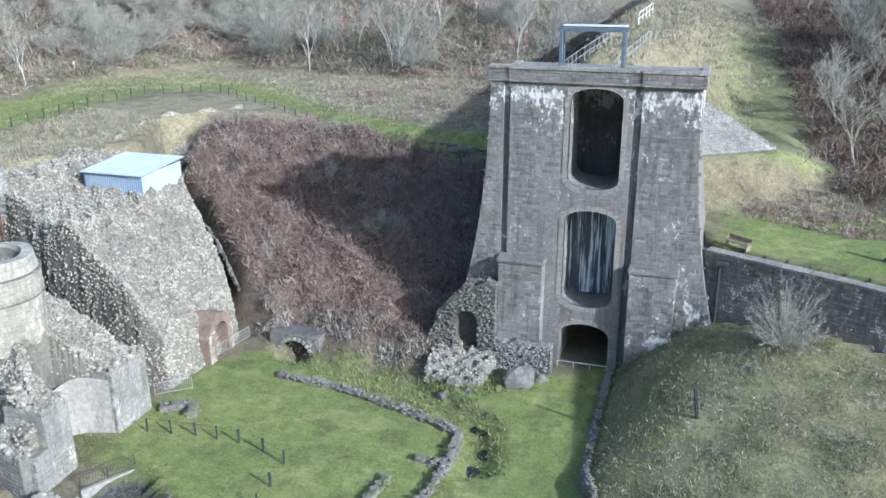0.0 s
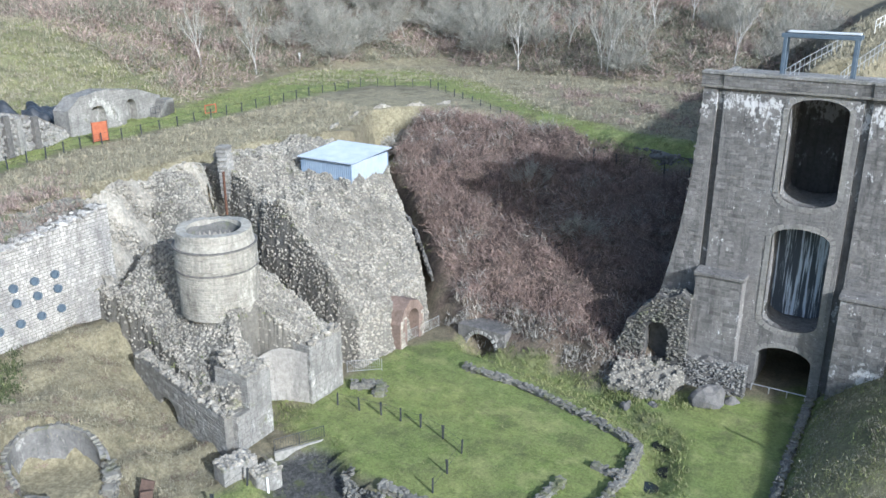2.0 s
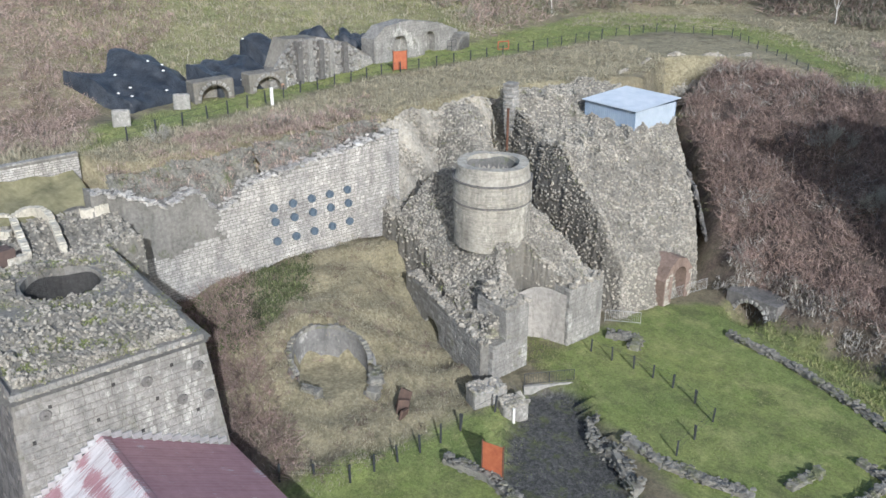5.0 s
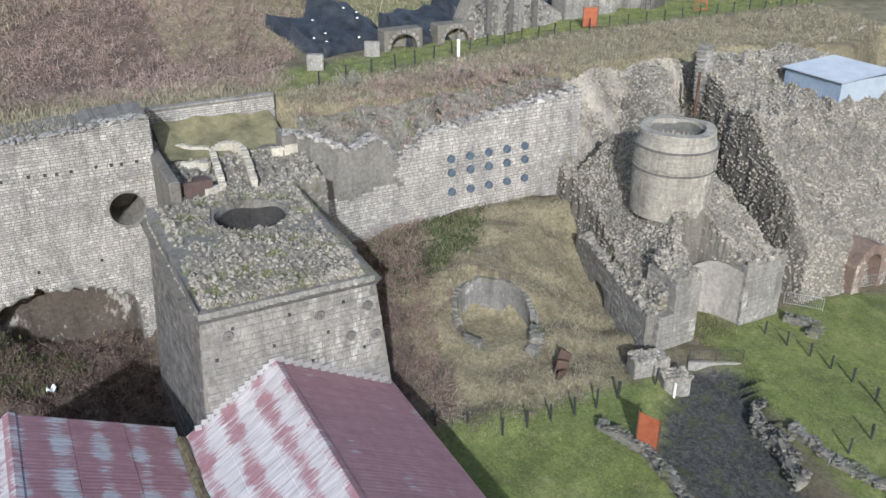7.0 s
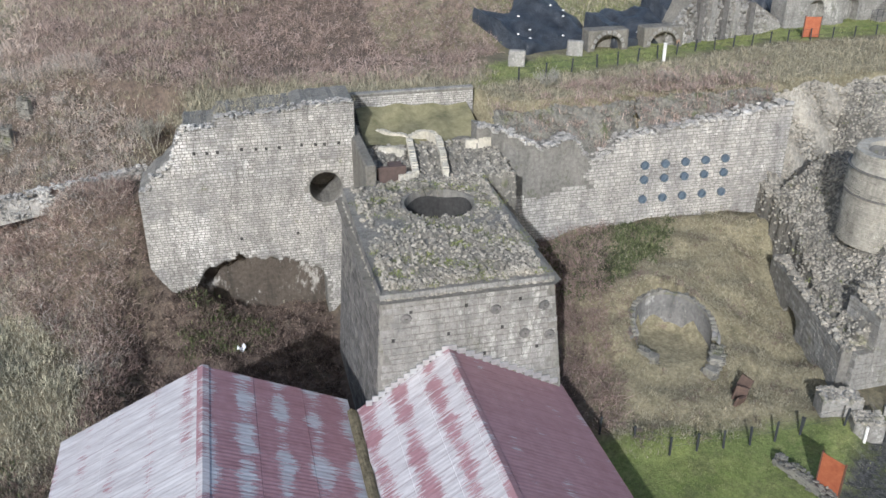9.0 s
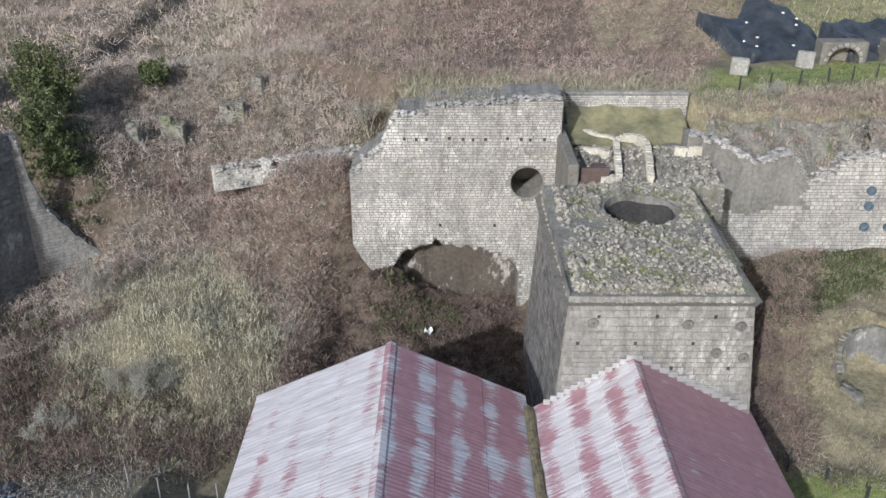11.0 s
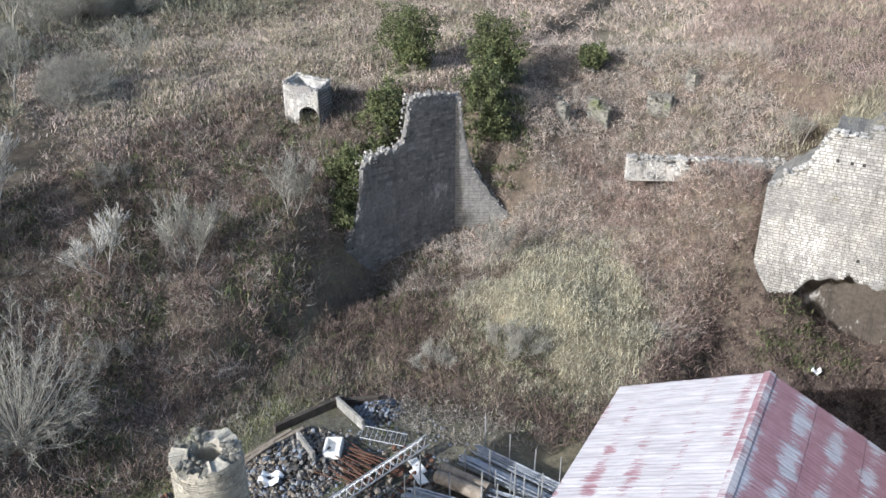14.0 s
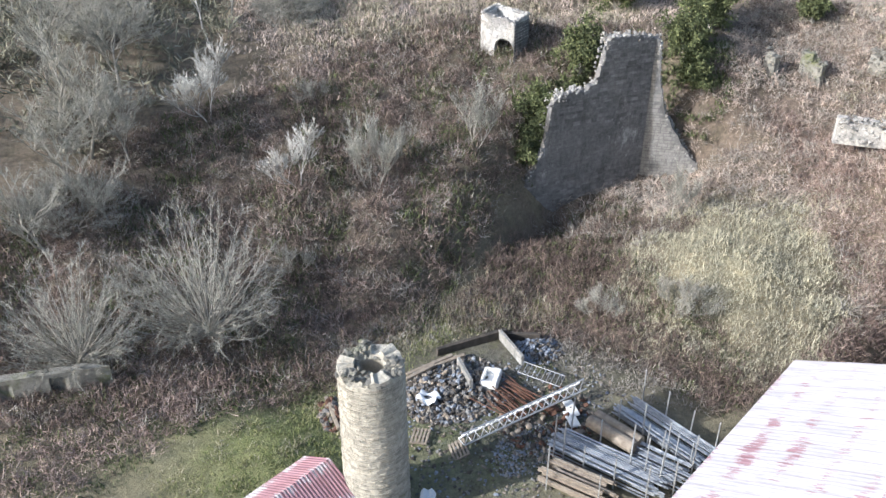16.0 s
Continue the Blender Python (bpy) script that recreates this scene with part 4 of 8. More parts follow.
# tie plates and stepped flashing on the dressed front
for y, z in ((16.6, 9.1), (17.0, 7.1), (13.6, 9.2), (8.2, 9.3), (15.4, 7.4)):
    bm = bmesh.new()
    bmesh.ops.create_cone(bm, cap_ends=True, segments=16, radius1=0.34, radius2=0.28, depth=0.12, matrix=Matrix.Translation(f2_front(y, 0.09, z)) @ Matrix.Rotation(radians(90), 4, "Y"))
    bmesh.ops.create_cone(bm, cap_ends=True, segments=8, radius1=0.09, radius2=0.07, depth=0.2, matrix=Matrix.Translation(f2_front(y, 0.16, z)) @ Matrix.Rotation(radians(90), 4, "Y"))
    part("tie_plate", bm, DARK_STONE, f2, "round iron tie plate")
for sgn, ye, ze in ((-1, 5.6, 3.8), (1, 17.6, 3.5)):
    n = 13
    for i in range(n):
        k = (i + 0.5) / n
        y, z = 10.65 + (ye - 10.65) * k, 7.0 + (ze - 7.0) * k
        bm = bmesh.new()
        box(bm, 0, 0.1, -abs(ye - 10.65) / n / 2, abs(ye - 10.65) / n / 2, 0.05, 0.42, 0.01, Matrix.Translation(f2_front(y, 0.03, z)))
        part("flashing_step", bm, GALV, f2, "stepped pale roof flashing" if i == 0 else "")
# beam holes are not cut: near-black plates paint their inner shade
for k in range(9):
    y, z = 7.4 + 1.1 * k, (8.0, 9.7, 6.4)[k % 3]
    bm = bmesh.new()
    box(bm, -0.01, 0.05, -0.09, 0.09, -0.1, 0.1, 0, Matrix.Translation(f2_front(y, 0.02, z)))
    part("beam_hole_shade", bm, SOOT_SHADE, f2, "dark square plate standing in for a shaded beam hole" if k == 0 else "")

# flat dark plates on the brick face imitate the shade inside sockets
for k in range(13):
    bm = bmesh.new()
    box(bm, -63.99, -63.93, -0.11, 0.11, -0.12, 0.12, 0, Matrix.Translation((0, -3.4 + 0.9 * k + 0.1 * math.sin(9 * k), (12.6, 5.2)[k % 5 == 3] + 0.05 * math.sin(5 * k))))
    tagged(part("beam_socket_shade", bm, SOOT_SHADE), "dark square plate standing in for a shaded socket in the pale brick wall", "socket", "beam sockets")
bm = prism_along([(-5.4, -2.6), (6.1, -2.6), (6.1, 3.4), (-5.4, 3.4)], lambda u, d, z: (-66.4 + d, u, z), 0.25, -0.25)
rec = tagged(part("recess_back", bm, stone_look("dark_brown_masonry", (0.055, 0.047, 0.039), (0.15, 0.125, 0.1), stain=(0.5, 0.48, 0.44), stain_at=0.57, vary=0)), "dark brown masonry at the back of the broken arch", "wall", kind="structure")


def crest_stones(wall_, x, y0, y1, top, depth, n, seed):
    """Loose stones along a broken wall head."""
    r = np.random.default_rng(seed)
    h = Heap()
    for i in range(n):
        y = r.uniform(y0, y1)
        v, f = ROCKS[i % 6]
        back = depth * r.uniform() ** 2
        h.add((v * r.uniform(0.08, 0.26) * np.array([1, 1.4, 0.6])) @ turn(r, 0.2).T + (x - back, y, top(y) + r.uniform(-0.08, 0.14)), f)
    part("crest_stones", h, WALL_STONE, wall_, "loose pale stones on the wall head")["kind"] = "stuff"


crest_stones(W1, -62.4, 18.3, 46.4, hole_top, 1.6, 900, 36)
crest_stones(W2, -63.9, -7.7, 8.7, w3_top, 1.2, 260, 37)

# ---- round masonry ----
def drum(cx, cy, radius, z0, z1, wall, parent, material, h, lmin, lmax, seed, ragged=0.0, floor=2.0, near_limit=0):
    """A hollow round stack faced with curved courses; radius(z) and the wall's thickness are given."""
    r = np.random.default_rng(seed)
    n = 48
    bm = bmesh.new()
    top = [z1 + ragged * (math.sin(3 * a * 6.283 / n + seed) + r.uniform(-0.6, 0.6)) for a in range(n)]

    def ringv(rad, zs):
        return [bm.verts.new((cx + rad * math.cos(6.283185 * i / n), cy + rad * math.sin(6.283185 * i / n), zs[i])) for i in range(n)]

    prev = None
    for z in np.linspace(z0, z1 - 0.4 - 2 * ragged, 8):
        cur = ringv(radius(z), [z] * n)
        if prev:
            for i in range(n):
                bm.faces.new((prev[i], prev[(i + 1) % n], cur[(i + 1) % n], cur[i]))
        prev = cur
    for cur in (ringv(radius(z1), top), ringv(radius(z1) - wall, top), ringv(radius(z1) - wall - 0.1, [z1 - floor] * n)):
        for i in range(n):
            bm.faces.new((prev[i], prev[(i + 1) % n], cur[(i + 1) % n], cur[i]))
        prev = cur
    bm.faces.new(prev)
    part("wall", bm, material, parent)
    rad = radius(0.5 * (z0 + z1))
    rects = courses(0, 2 * math.pi * rad, z0, z1 - 0.05, h, lmin, lmax, lambda u, z, hh: z < top[int(u / (2 * math.pi * rad) * n) % n] - 0.1, seed)

    def place(u, d, z):
        a = u / rad
        return (cx + (radius(z) + d) * math.cos(a), cy + (radius(z) + d) * math.sin(a), z)

    block_wall(rects, place, parent, material, (lambda u, z: True) if near_limit else None, near_limit, 0.03)


ring = thing("cupola_ring", "round pale brick furnace ring with ledges and an open top", "furnace top", (-48.2, 45.2, 8.0))
CREAM = stone_look("limewashed_cream_brick", (0.25, 0.238, 0.205), (0.42, 0.4, 0.35), stain=(0.55, 0.53, 0.47), stain_at=0.6, moss=(0.17, 0.175, 0.07), moss_at=0.61, vary=0.22)


def ring_radius(z):
    return float(np.interp(z, [7.5, 9.6, 11.15, 11.25, 12.95, 13.05, 14.2], [3.05, 3.1, 3.12, 3.2, 3.12, 2.98, 2.86]))


drum(-48.2, 45.2, ring_radius, 7.4, 14.2, 0.75, ring, CREAM, 0.21, 0.35, 0.75, 61, 0.05, 3.4, 120)
lining(ring, -48.2, 45.2, 2.08, 2.08, 11.2, 13.9, stone_look("grey_mossy_lining", (0.1, 0.1, 0.098), (0.25, 0.245, 0.235), moss=(0.13, 0.16, 0.045), moss_at=0.54, vary=0))
for z in (11.15, 12.95):
    bm = bmesh.new()
    n = 40
    rr = ring_radius(z) + 0.06
    vs = [[bm.verts.new((-48.2 + q * math.cos(6.283 * i / n), 45.2 + q * math.sin(6.283 * i / n), zz)) for i in range(n)] for q, zz in ((rr - 0.1, z), (rr + 0.07, z), (rr + 0.07, z + 0.11), (rr - 0.1, z + 0.11))]
    for a in range(4):
        for i in range(n):
            bm.faces.new((vs[a][i], vs[a][(i + 1) % n], vs[(a + 1) % 4][(i + 1) % n], vs[(a + 1) % 4][i]))
    part("ledge", bm, DARK_STONE, ring, "dark weathered string course")

# ---- furnace front piers, side wall and niche ----
for y0, y1, zt in ((38.7, 40.0, 2.9), (40.0, 42.3, 5.6), (46.9, 50.9, 5.1)):
    bm = bmesh.new()
    box(bm, -44, -40.7, y0, y1, -1.1, zt, 0.08)
    p = part("pier", bm, JOINT, r1, "dressed stone pier")
    block_wall(courses(y0, y1, -1.0, zt, 0.42, 0.5, 1.0, None, int(2 * y0)), lambda u, d, z: (-40.7 + d, u, z), p, PALE_STONE, lambda u, z: True, 100)
    block_wall(courses(-44, -40.7, -1.0, zt, 0.42, 0.5, 1.0, None, int(y0) + 1), lambda u, d, z, y0=y0: (u, y0 - d, z), p, PALE_STONE)
heap = Heap()
v, f = sheet(14, 12, lambda s, t: (-41.0 - 3.6 * np.sin(np.pi * s) ** 0.7, 42.35 + 4.5 * s, -0.6 + (4.9 + 0.4 * np.sin(9 * s)) * t))
heap.add(v, f)
part("plastered_niche", heap, stone_look("old_limewash", (0.27, 0.26, 0.24), (0.47, 0.45, 0.42), moss=(0.24, 0.15, 0.12), moss_at=0.64, vary=0), r1, "limewashed back of the hearth niche")


w = part("side_wall", carve(solid([(-41.2, 37.9), (-41.2, 39.6), (-55, 43.4), (-55.3, 41.7)], -2, 3.0), prism_along(arch_profile(-49.9, 1.35, -2, 1.05, False, 0.8), lambda u, d, z: (u, 40.4 - d, z), 3, -1.6)), JOINT, r1, "coursed side wall with a low arch")
block_wall(courses(0, 14.3, -1.8, 3.0, 0.36, 0.45, 0.9, lambda u, z, h: not (abs(u - 9.0) < 1.4 + h and z < 1.2), 71), lambda u, d, z: (-41.2 - 0.965 * u - 0.26 * d, 37.9 + 0.263 * u - 0.965 * d, z), w, PALE_STONE, lambda u, z: True, 200)

# broken heads of the piers and the side wall
rs = np.random.default_rng(72)
heap = Heap()
for i in range(900):
    if i % 3 == 0:
        x, y, z = rs.uniform(-44, -40.7), rs.uniform(40.0, 42.3), 5.6
    elif i % 3 == 1:
        x, y, z = rs.uniform(-44, -40.7), rs.uniform(46.9, 50.9), 5.1
    else:
        u = rs.uniform(0, 14)
        x, y, z = -41.3 - 0.965 * u + rs.uniform(0, 0.3), 38.2 + 0.263 * u + rs.uniform(-0.3, 0.9), 3.0
    v, f = ROCKS[i % 6]
    k = rs.uniform(0, 1) ** 2
    heap.add((v * rs.uniform(0.09, 0.3) * np.array([1.2, 1, 0.75])) @ turn(rs, 0.3).T + (x, y, z + 0.25 * k + 0.35 * max(0.0, -42.2 - x) * (i % 3 < 2)), f)
part("broken_head", heap, RUBBLE, r1, "loose broken stones on the pier heads")["kind"] = "stuff"
BRICK = stone_look("old_red_brick", (0.15, 0.11, 0.092), (0.31, 0.23, 0.19), stain=(0.5, 0.46, 0.42), stain_at=0.62, vary=0.2)
nb = part("brick_niche", carve(prism_along([(58.6, -0.6), (62.6, -0.6), (62.5, 2.8), (61.6, 3.9), (60.4, 4.3), (59.3, 3.6), (58.6, 2.4)], lambda u, d, z: (-40.1 + d, u, z), 0, -2.2),
                               prism_along(arch_profile(60.7, 1.0, -0.2, 3.3, False, 0.9), lambda u, d, z: (-40.1 + d, u, z), 0.5, -1.3)), BRICK, r0, "broken red brick opening at the ruin's foot")
block_wall(courses(58.7, 62.5, -0.5, 3.6, 0.3, 0.4, 0.8, lambda u, z, h: abs(u - 60.7) > 1.0 + h and z < 3.6 - 0.6 * abs(u - 60.6), 73), lambda u, d, z: (-40.1 + d, u, z), nb, RUBBLE)

# ---- pipe ends in the tall wall ----
for row, (zz, n, y0) in enumerate(((9.0, 5, 33.0), (7.7, 5, 33.05), (5.9, 5, 33.1))):
    for i in range(n):
        p = thing("pipe_end", "short blue-painted iron pipe end set in the wall", "pipe", (-62.5, y0 + 1.88 * i, zz + 0.03 * i), "pipe ends")
        bm = bmesh.new()
        for ra, rb, x0, x1 in ((0.36, 0.36, 0.0, 0.28), (0.24, 0.24, 0.26, 0.1)):
            n2 = 16
            a = [bm.verts.new((-62.5 + x0, y0 + 1.88 * i + ra * math.cos(6.283 * k / n2), zz + ra * math.sin(6.283 * k / n2))) for k in range(n2)]
            b = [bm.verts.new((-62.5 + x1, y0 + 1.88 * i + rb * math.cos(6.283 * k / n2), zz + rb * math.sin(6.283 * k / n2))) for k in range(n2)]
            for k in range(n2):
                bm.faces.new((a[k], a[(k + 1) % n2], b[(k + 1) % n2], b[k]))
            if ra > 0.3:
                rim = b
            else:
                bm.faces.new(b)
                for k in range(n2):
                    bm.faces.new((rim[k], rim[(k + 1) % n2], a[(k + 1) % n2], a[k]))
        part("collar", bm, IRON, p)

# ---- hoist frame and rails on the tower ----
hf = thing("hoist_frame", "blue-grey iron portal frame on the tower top", "frame", (TX - 0.5, 70, TZ1 - 1))
for x in (TX - 2.9, TX + 2.0):
    for y in (69.8, 70.8):
        bm = bmesh.new()
        box(bm, x - 0.13, x + 0.13, y - 0.13, y + 0.13, TZ1 - 1.1, TZ1 + 2.75, 0.02)
        part("upright", bm, IRON, hf)
bm = bmesh.new()
for y in (69.8, 70.8):
    box(bm, TX - 3.2, TX + 2.3, y - 0.12, y + 0.12, TZ1 + 2.65, TZ1 + 2.95, 0.02)
part("crossbeam", bm, IRON, hf)
bm = bmesh.new()
box(bm, TX - 2.8, TX + 2.2, 69.9, 70.7, TZ1 + 3.0, TZ1 + 3.12, 0.02)
part("cap_plate", bm, plain_look("pale_grey_plate", (0.5, 0.53, 0.55), (0.62, 0.64, 0.65)), hf)


def railing(label, pts, h, material, posts=2.0, rails=(0.5, 1.0), name="railing", bars=0, r=0.03, group=""):
    """A post-and-rail run along points on the ground."""
    z0 = min(p[2] for p in pts)
    run = thing(name, label, "railing" if name != "post_fence" else "fence", pts[0], group)
    for (ax, ay, az), (bx, by, bz) in zip(pts, pts[1:]):
        L = math.hypot(bx - ax, by - ay)
        n = max(1, round(L / posts))
        for i in range(n + 1):
            k = i / n
            bm = bmesh.new()
            x, y, z = ax + (bx - ax) * k, ay + (by - ay) * k, az + (bz - az) * k
            if posts >= 1.5 and name == "post_fence":
                box(bm, -0.06, 0.06, -0.06, 0.06, -0.3, h, 0.015, pose(x, y, z, random.uniform(-4, 4), random.uniform(-4, 4), 20))
            else:
                beam(bm, (x, y, z - 0.1), (x, y, z + h), r)
            part("post", bm, material, run)
        for q in rails:
            bm = bmesh.new()
            beam(bm, (ax, ay, az + h * q), (bx, by, bz + h * q), r * (0.35 if name == "post_fence" else 0.9), 4)
            part("rail", bm, material, run)
        if bars:
            for i in range(int(L / bars)):
                k = (i + 0.5) * bars / L
                bm = bmesh.new()
                x, y, z = ax + (bx - ax) * k, ay + (by - ay) * k, az + (bz - az) * k
                beam(bm, (x, y, z + 0.1), (x, y, z + h), 0.014, 4)
                part("bar", bm, material, run)
    return run


def gz(x, y):
    """The ground's height, from its own grid."""
    i = min(max(int(np.searchsorted(gx, x)) - 1, 0), len(gx) - 2)
    j = min(max(int(np.searchsorted(gy, y)) - 1, 0), len(gy) - 2)
    a, b = (x - gx[i]) / (gx[i + 1] - gx[i]), (y - gy[j]) / (gy[j + 1] - gy[j])
    return float((GZ[i, j] * (1 - a) + GZ[i + 1, j] * a) * (1 - b) + (GZ[i, j + 1] * (1 - a) + GZ[i + 1, j + 1] * a) * b)


for x in (-12.2, -8.3):
    railing("grey steel handrail along the tower deck", [(x, 70.5, 24.5), (x, 78.5, 24.5), (x + 1, 92, 25)], 1.2, GALV, 2.0, (0.5, 1.0), r=0.035)
railing("pale railing at the far end of the plateau", [(-10.3, 111, 25.1), (-10.1, 128, 25.1)], 1.4, WHITE, 4.0, r=0.05)
railing("galvanised gate rails across the dark tower doorway", [(TX + UO - 2.1, 67.4, -0.9), (TX + UO + 2.1, 67.4, -0.9)], 1.5, GALV, 1.4, (0.15, 0.98), r=0.05)
for pts in (((-41.6, 52.6), (-39.3, 54.5)), ((-40.7, 58.9), (-39.7, 64.6))):
    railing("galvanised pedestrian barrier on the grass", [(x, y, gz(x, y)) for x, y in pts], 1.1, GALV, 2.4, (0.12, 1.0), "crowd_barrier", 0.16, 0.025, "crowd barriers")
railing("low dark railing before the furnace niche", [(-38.9, 40.3, -0.2), (-37.0, 43.7, -0.2)], 1.0, POST, 2.0, (0.1, 1.0), "railing", 0.2, 0.03)
LF = [(-38.9, 47.8), (-35, 48.3), (-31.4, 48.4), (-29.1, 47.9), (-26.9, 46.9)]
railing("dark metal posts with wire round the lawn", [(x, y, 0.0) for x, y in LF], 1.15, POST, 1.95, (0.45, 0.9), "post_fence", group="post fences")
railing("dark metal posts with wire round the lawn", [(-26.9, 46.9, 0), (-26.5, 44.2, 0), (-26.2, 41.8, 0)], 1.15, POST, 2.4, (0.45, 0.9), "post_fence", group="post fences")
RIM = [(-72.9, 25.1), (-75.3, 33.7), (-79.0, 46), (-81, 58), (-81.4, 72), (-81.6, 97), (-80.5, 108), (-70, 111.6), (-47, 96.4), (-35, 90.4), (-23.5, 88.4)]
for a, b in zip(RIM, RIM[1:]):
    railing("dark posts with wire along the upper path", [(a[0], a[1], gz(*a)), (b[0], b[1], gz(*b))], 1.3, POST, 2.7, (0.45, 0.92), "post_fence", group="post fences")
KF = [(-41.3, 20.7), (-38.4, 24.2), (-38.0, 29.6), (-38.0, 33.2), (-37.5, 36.0)]
railing("leaning dark posts with wire below the dry bank", [(x, y, gz(x, y)) for x, y in KF], 1.4, POST, 2.0, (0.5, 0.95), "post_fence", group="post fences")

# ---- blue shed and iron column on the ruin ----
shed = thing("blue_shed", "small shed of faded blue corrugated sheets on the ruin", "shed", (-54.5, 70, 11.5))
for k, (x0, x1, y0, y1) in enumerate(((-57.8, -51.3, 66.9, 67.0), (-57.8, -51.3, 73.3, 73.4), (-57.8, -57.7, 67.0, 73.3), (-51.4, -51.3, 67.0, 73.3))):
    h = Heap()
    along_x = x1 - x0 > 1
    n = 90
    for off in (0, 0.05):
        if along_x:
            v, f = sheet(n, 2, lambda s, t: (x0 + (x1 - x0) * s, y0 + off + 0.03 * np.sin(6.283 * s * 26), 11.2 + 2.9 * t))
        else:
            v, f = sheet(n, 2, lambda s, t: (x0 + off + 0.03 * np.sin(6.283 * s * 26), y0 + (y1 - y0) * s, 11.2 + 2.9 * t))
        h.add(v, f)
    part("wall_sheet", h, BLUE_SHEET if k < 3 else plain_look("pale_blue_sheet", (0.3, 0.36, 0.43), (0.4, 0.46, 0.53), 0.8, 0.5), shed)
h = Heap()
for off in (0, -0.06):
    v, f = sheet(100, 2, lambda s, t: (-58.1 + 7.1 * s, 66.6 + 7.1 * t, 14.2 + off + 0.35 * t + 0.03 * np.sin(6.283 * s * 28)))
    h.add(v, f)
part("roof_sheet", h, plain_look("weathered_blue_roof_sheet", (0.33, 0.39, 0.47), (0.46, 0.51, 0.57), 0.7, 0.5), shed)
bm = bmesh.new()
box(bm, -61.5, -58.6, 68.5, 70.5, 11.5, 13.2, 0.03)
box(bm, -61.7, -58.4, 68.3, 70.7, 13.2, 13.28, 0.02)
tagged(part("sheet_cover", bm, BLUE_SHEET), "low blue sheet cover beside the shed", "cover")
bm = bmesh.new()
box(bm, -0.6, 0.6, -0.5, 0.5, 0, 5.6, 0.15, pose(-61.6, 60.3, 10.6, 2, -2, 15))
for z in np.arange(0.3, 5.6, 0.38):
    k = 0.1 * math.sin(9 * z)
    box(bm, -0.66 - k, 0.64 + 0.7 * k, -0.56 + k, 0.55 - k, z, z + 0.3, 0.06, pose(-61.6, 60.3, 10.6, 2, -2, 15 + 4 * math.sin(5 * z)))
fin = tagged(part("stone_pillar", bm, PALE_STONE), "broken stone pillar above the ruined furnace", "pillar")
bm = bmesh.new()
beam(bm, (-60.2, 58.3, 9.8), (-60.2, 58.3, 14.0), 0.13, 10)
beam(bm, (-60.2, 58.3, 14.0), (-60.2, 58.3, 14.1), 0.17, 10)
tagged(part("iron_column", bm, RUST), "rusty iron column against the stone pillar", "column")

# ---- signs, posts and bench ----
def board_sign(x, y, z, w, h, ang, label):
    s = thing("information_board", label, "sign", (x, y, z), "orange boards")
    m4 = pose(x, y, z, 0, 0, ang)
    bm = bmesh.new()
    box(bm, -w / 2, w / 2, -0.04, 0.04, 0.15, h, 0.02, m4)
    part("board", bm, ORANGE, s)
    for k in (-1, 1):
        bm = bmesh.new()
        box(bm, k * w / 2 - 0.05, k * w / 2 + 0.05, -0.06, 0.06, -0.2, h + 0.12, 0.015, m4)
        part("post", bm, RUST, s)
    return s


board_sign(-81.7, 61.2, gz(-81.7, 61.2), 1.7, 2.3, 72, "upright orange metal board beside the upper path")
board_sign(-33.0, 31.6, gz(-33, 31.6), 1.5, 2.6, 20, "upright orange metal board by the gravel drive")
bm = bmesh.new()
for a, b in (((-84.1, 79.2), (-83.8, 80.8)),):
    for q in (0.1, 1.1):
        beam(bm, (*a, 14 + q), (*b, 14 + q), 0.08)
    beam(bm, (*a, 13.8), (*a, 15.1), 0.08)
    beam(bm, (*b, 13.8), (*b, 15.1), 0.08)
tagged(part("barrier_frame", bm, ORANGE), "small orange barrier frame on the path", "barrier")
for x, y, h in ((-101.4, 118.5, 1.6), (-76.6, 41.3, 1.7)):
    bm = bmesh.new()
    box(bm, -0.13, 0.13, -0.13, 0.13, -0.3, h, 0.03, pose(x, y, gz(x, y), 0, 0, 15))
    box(bm, -0.15, 0.15, -0.15, 0.15, h, h + 0.06, 0.02, pose(x, y, gz(x, y), 0, 0, 15))
    tagged(part("marker_post", bm, WHITE), "white painted marker post on the grass", "post", "marker posts")
for x, y in ((-77.8, 26.5), (-81.0, 33.7)):
    bm = bmesh.new()
    box(bm, -0.8, 0.8, -0.35, 0.35, -0.3, 1.5, 0.12, pose(x, y, gz(x, y), 0, 2, 70))
    tagged(part("standing_stone", bm, PALE_STONE), "upright weathered stone block by the path", "stone", "standing stones")
bench = thing("bench", "grey timber bench with a back on the grass terrace", "bench", (2.6, 70.6, gz(2.6, 70.6)))
bm4 = pose(2.6, 70.6, gz(2.6, 70.6), 0, 0, -38)
for nm, args in (("seat", (-1.1, 1.1, -0.25, 0.25, 0.42, 0.5)), ("backrest", (-1.1, 1.1, 0.25, 0.32, 0.55, 0.95)), ("leg", (-1.0, -0.88, -0.25, 0.3, -0.1, 0.42)), ("leg", (0.88, 1.0, -0.25, 0.3, -0.1, 0.42)),
                 ("armrest", (-1.1, -1.0, -0.28, 0.28, 0.65, 0.72)), ("armrest", (1.0, 1.1, -0.28, 0.28, 0.65, 0.72))):
    bm = bmesh.new()
    box(bm, *args, 0.015, bm4)
    part(nm, bm, WOOD, bench)


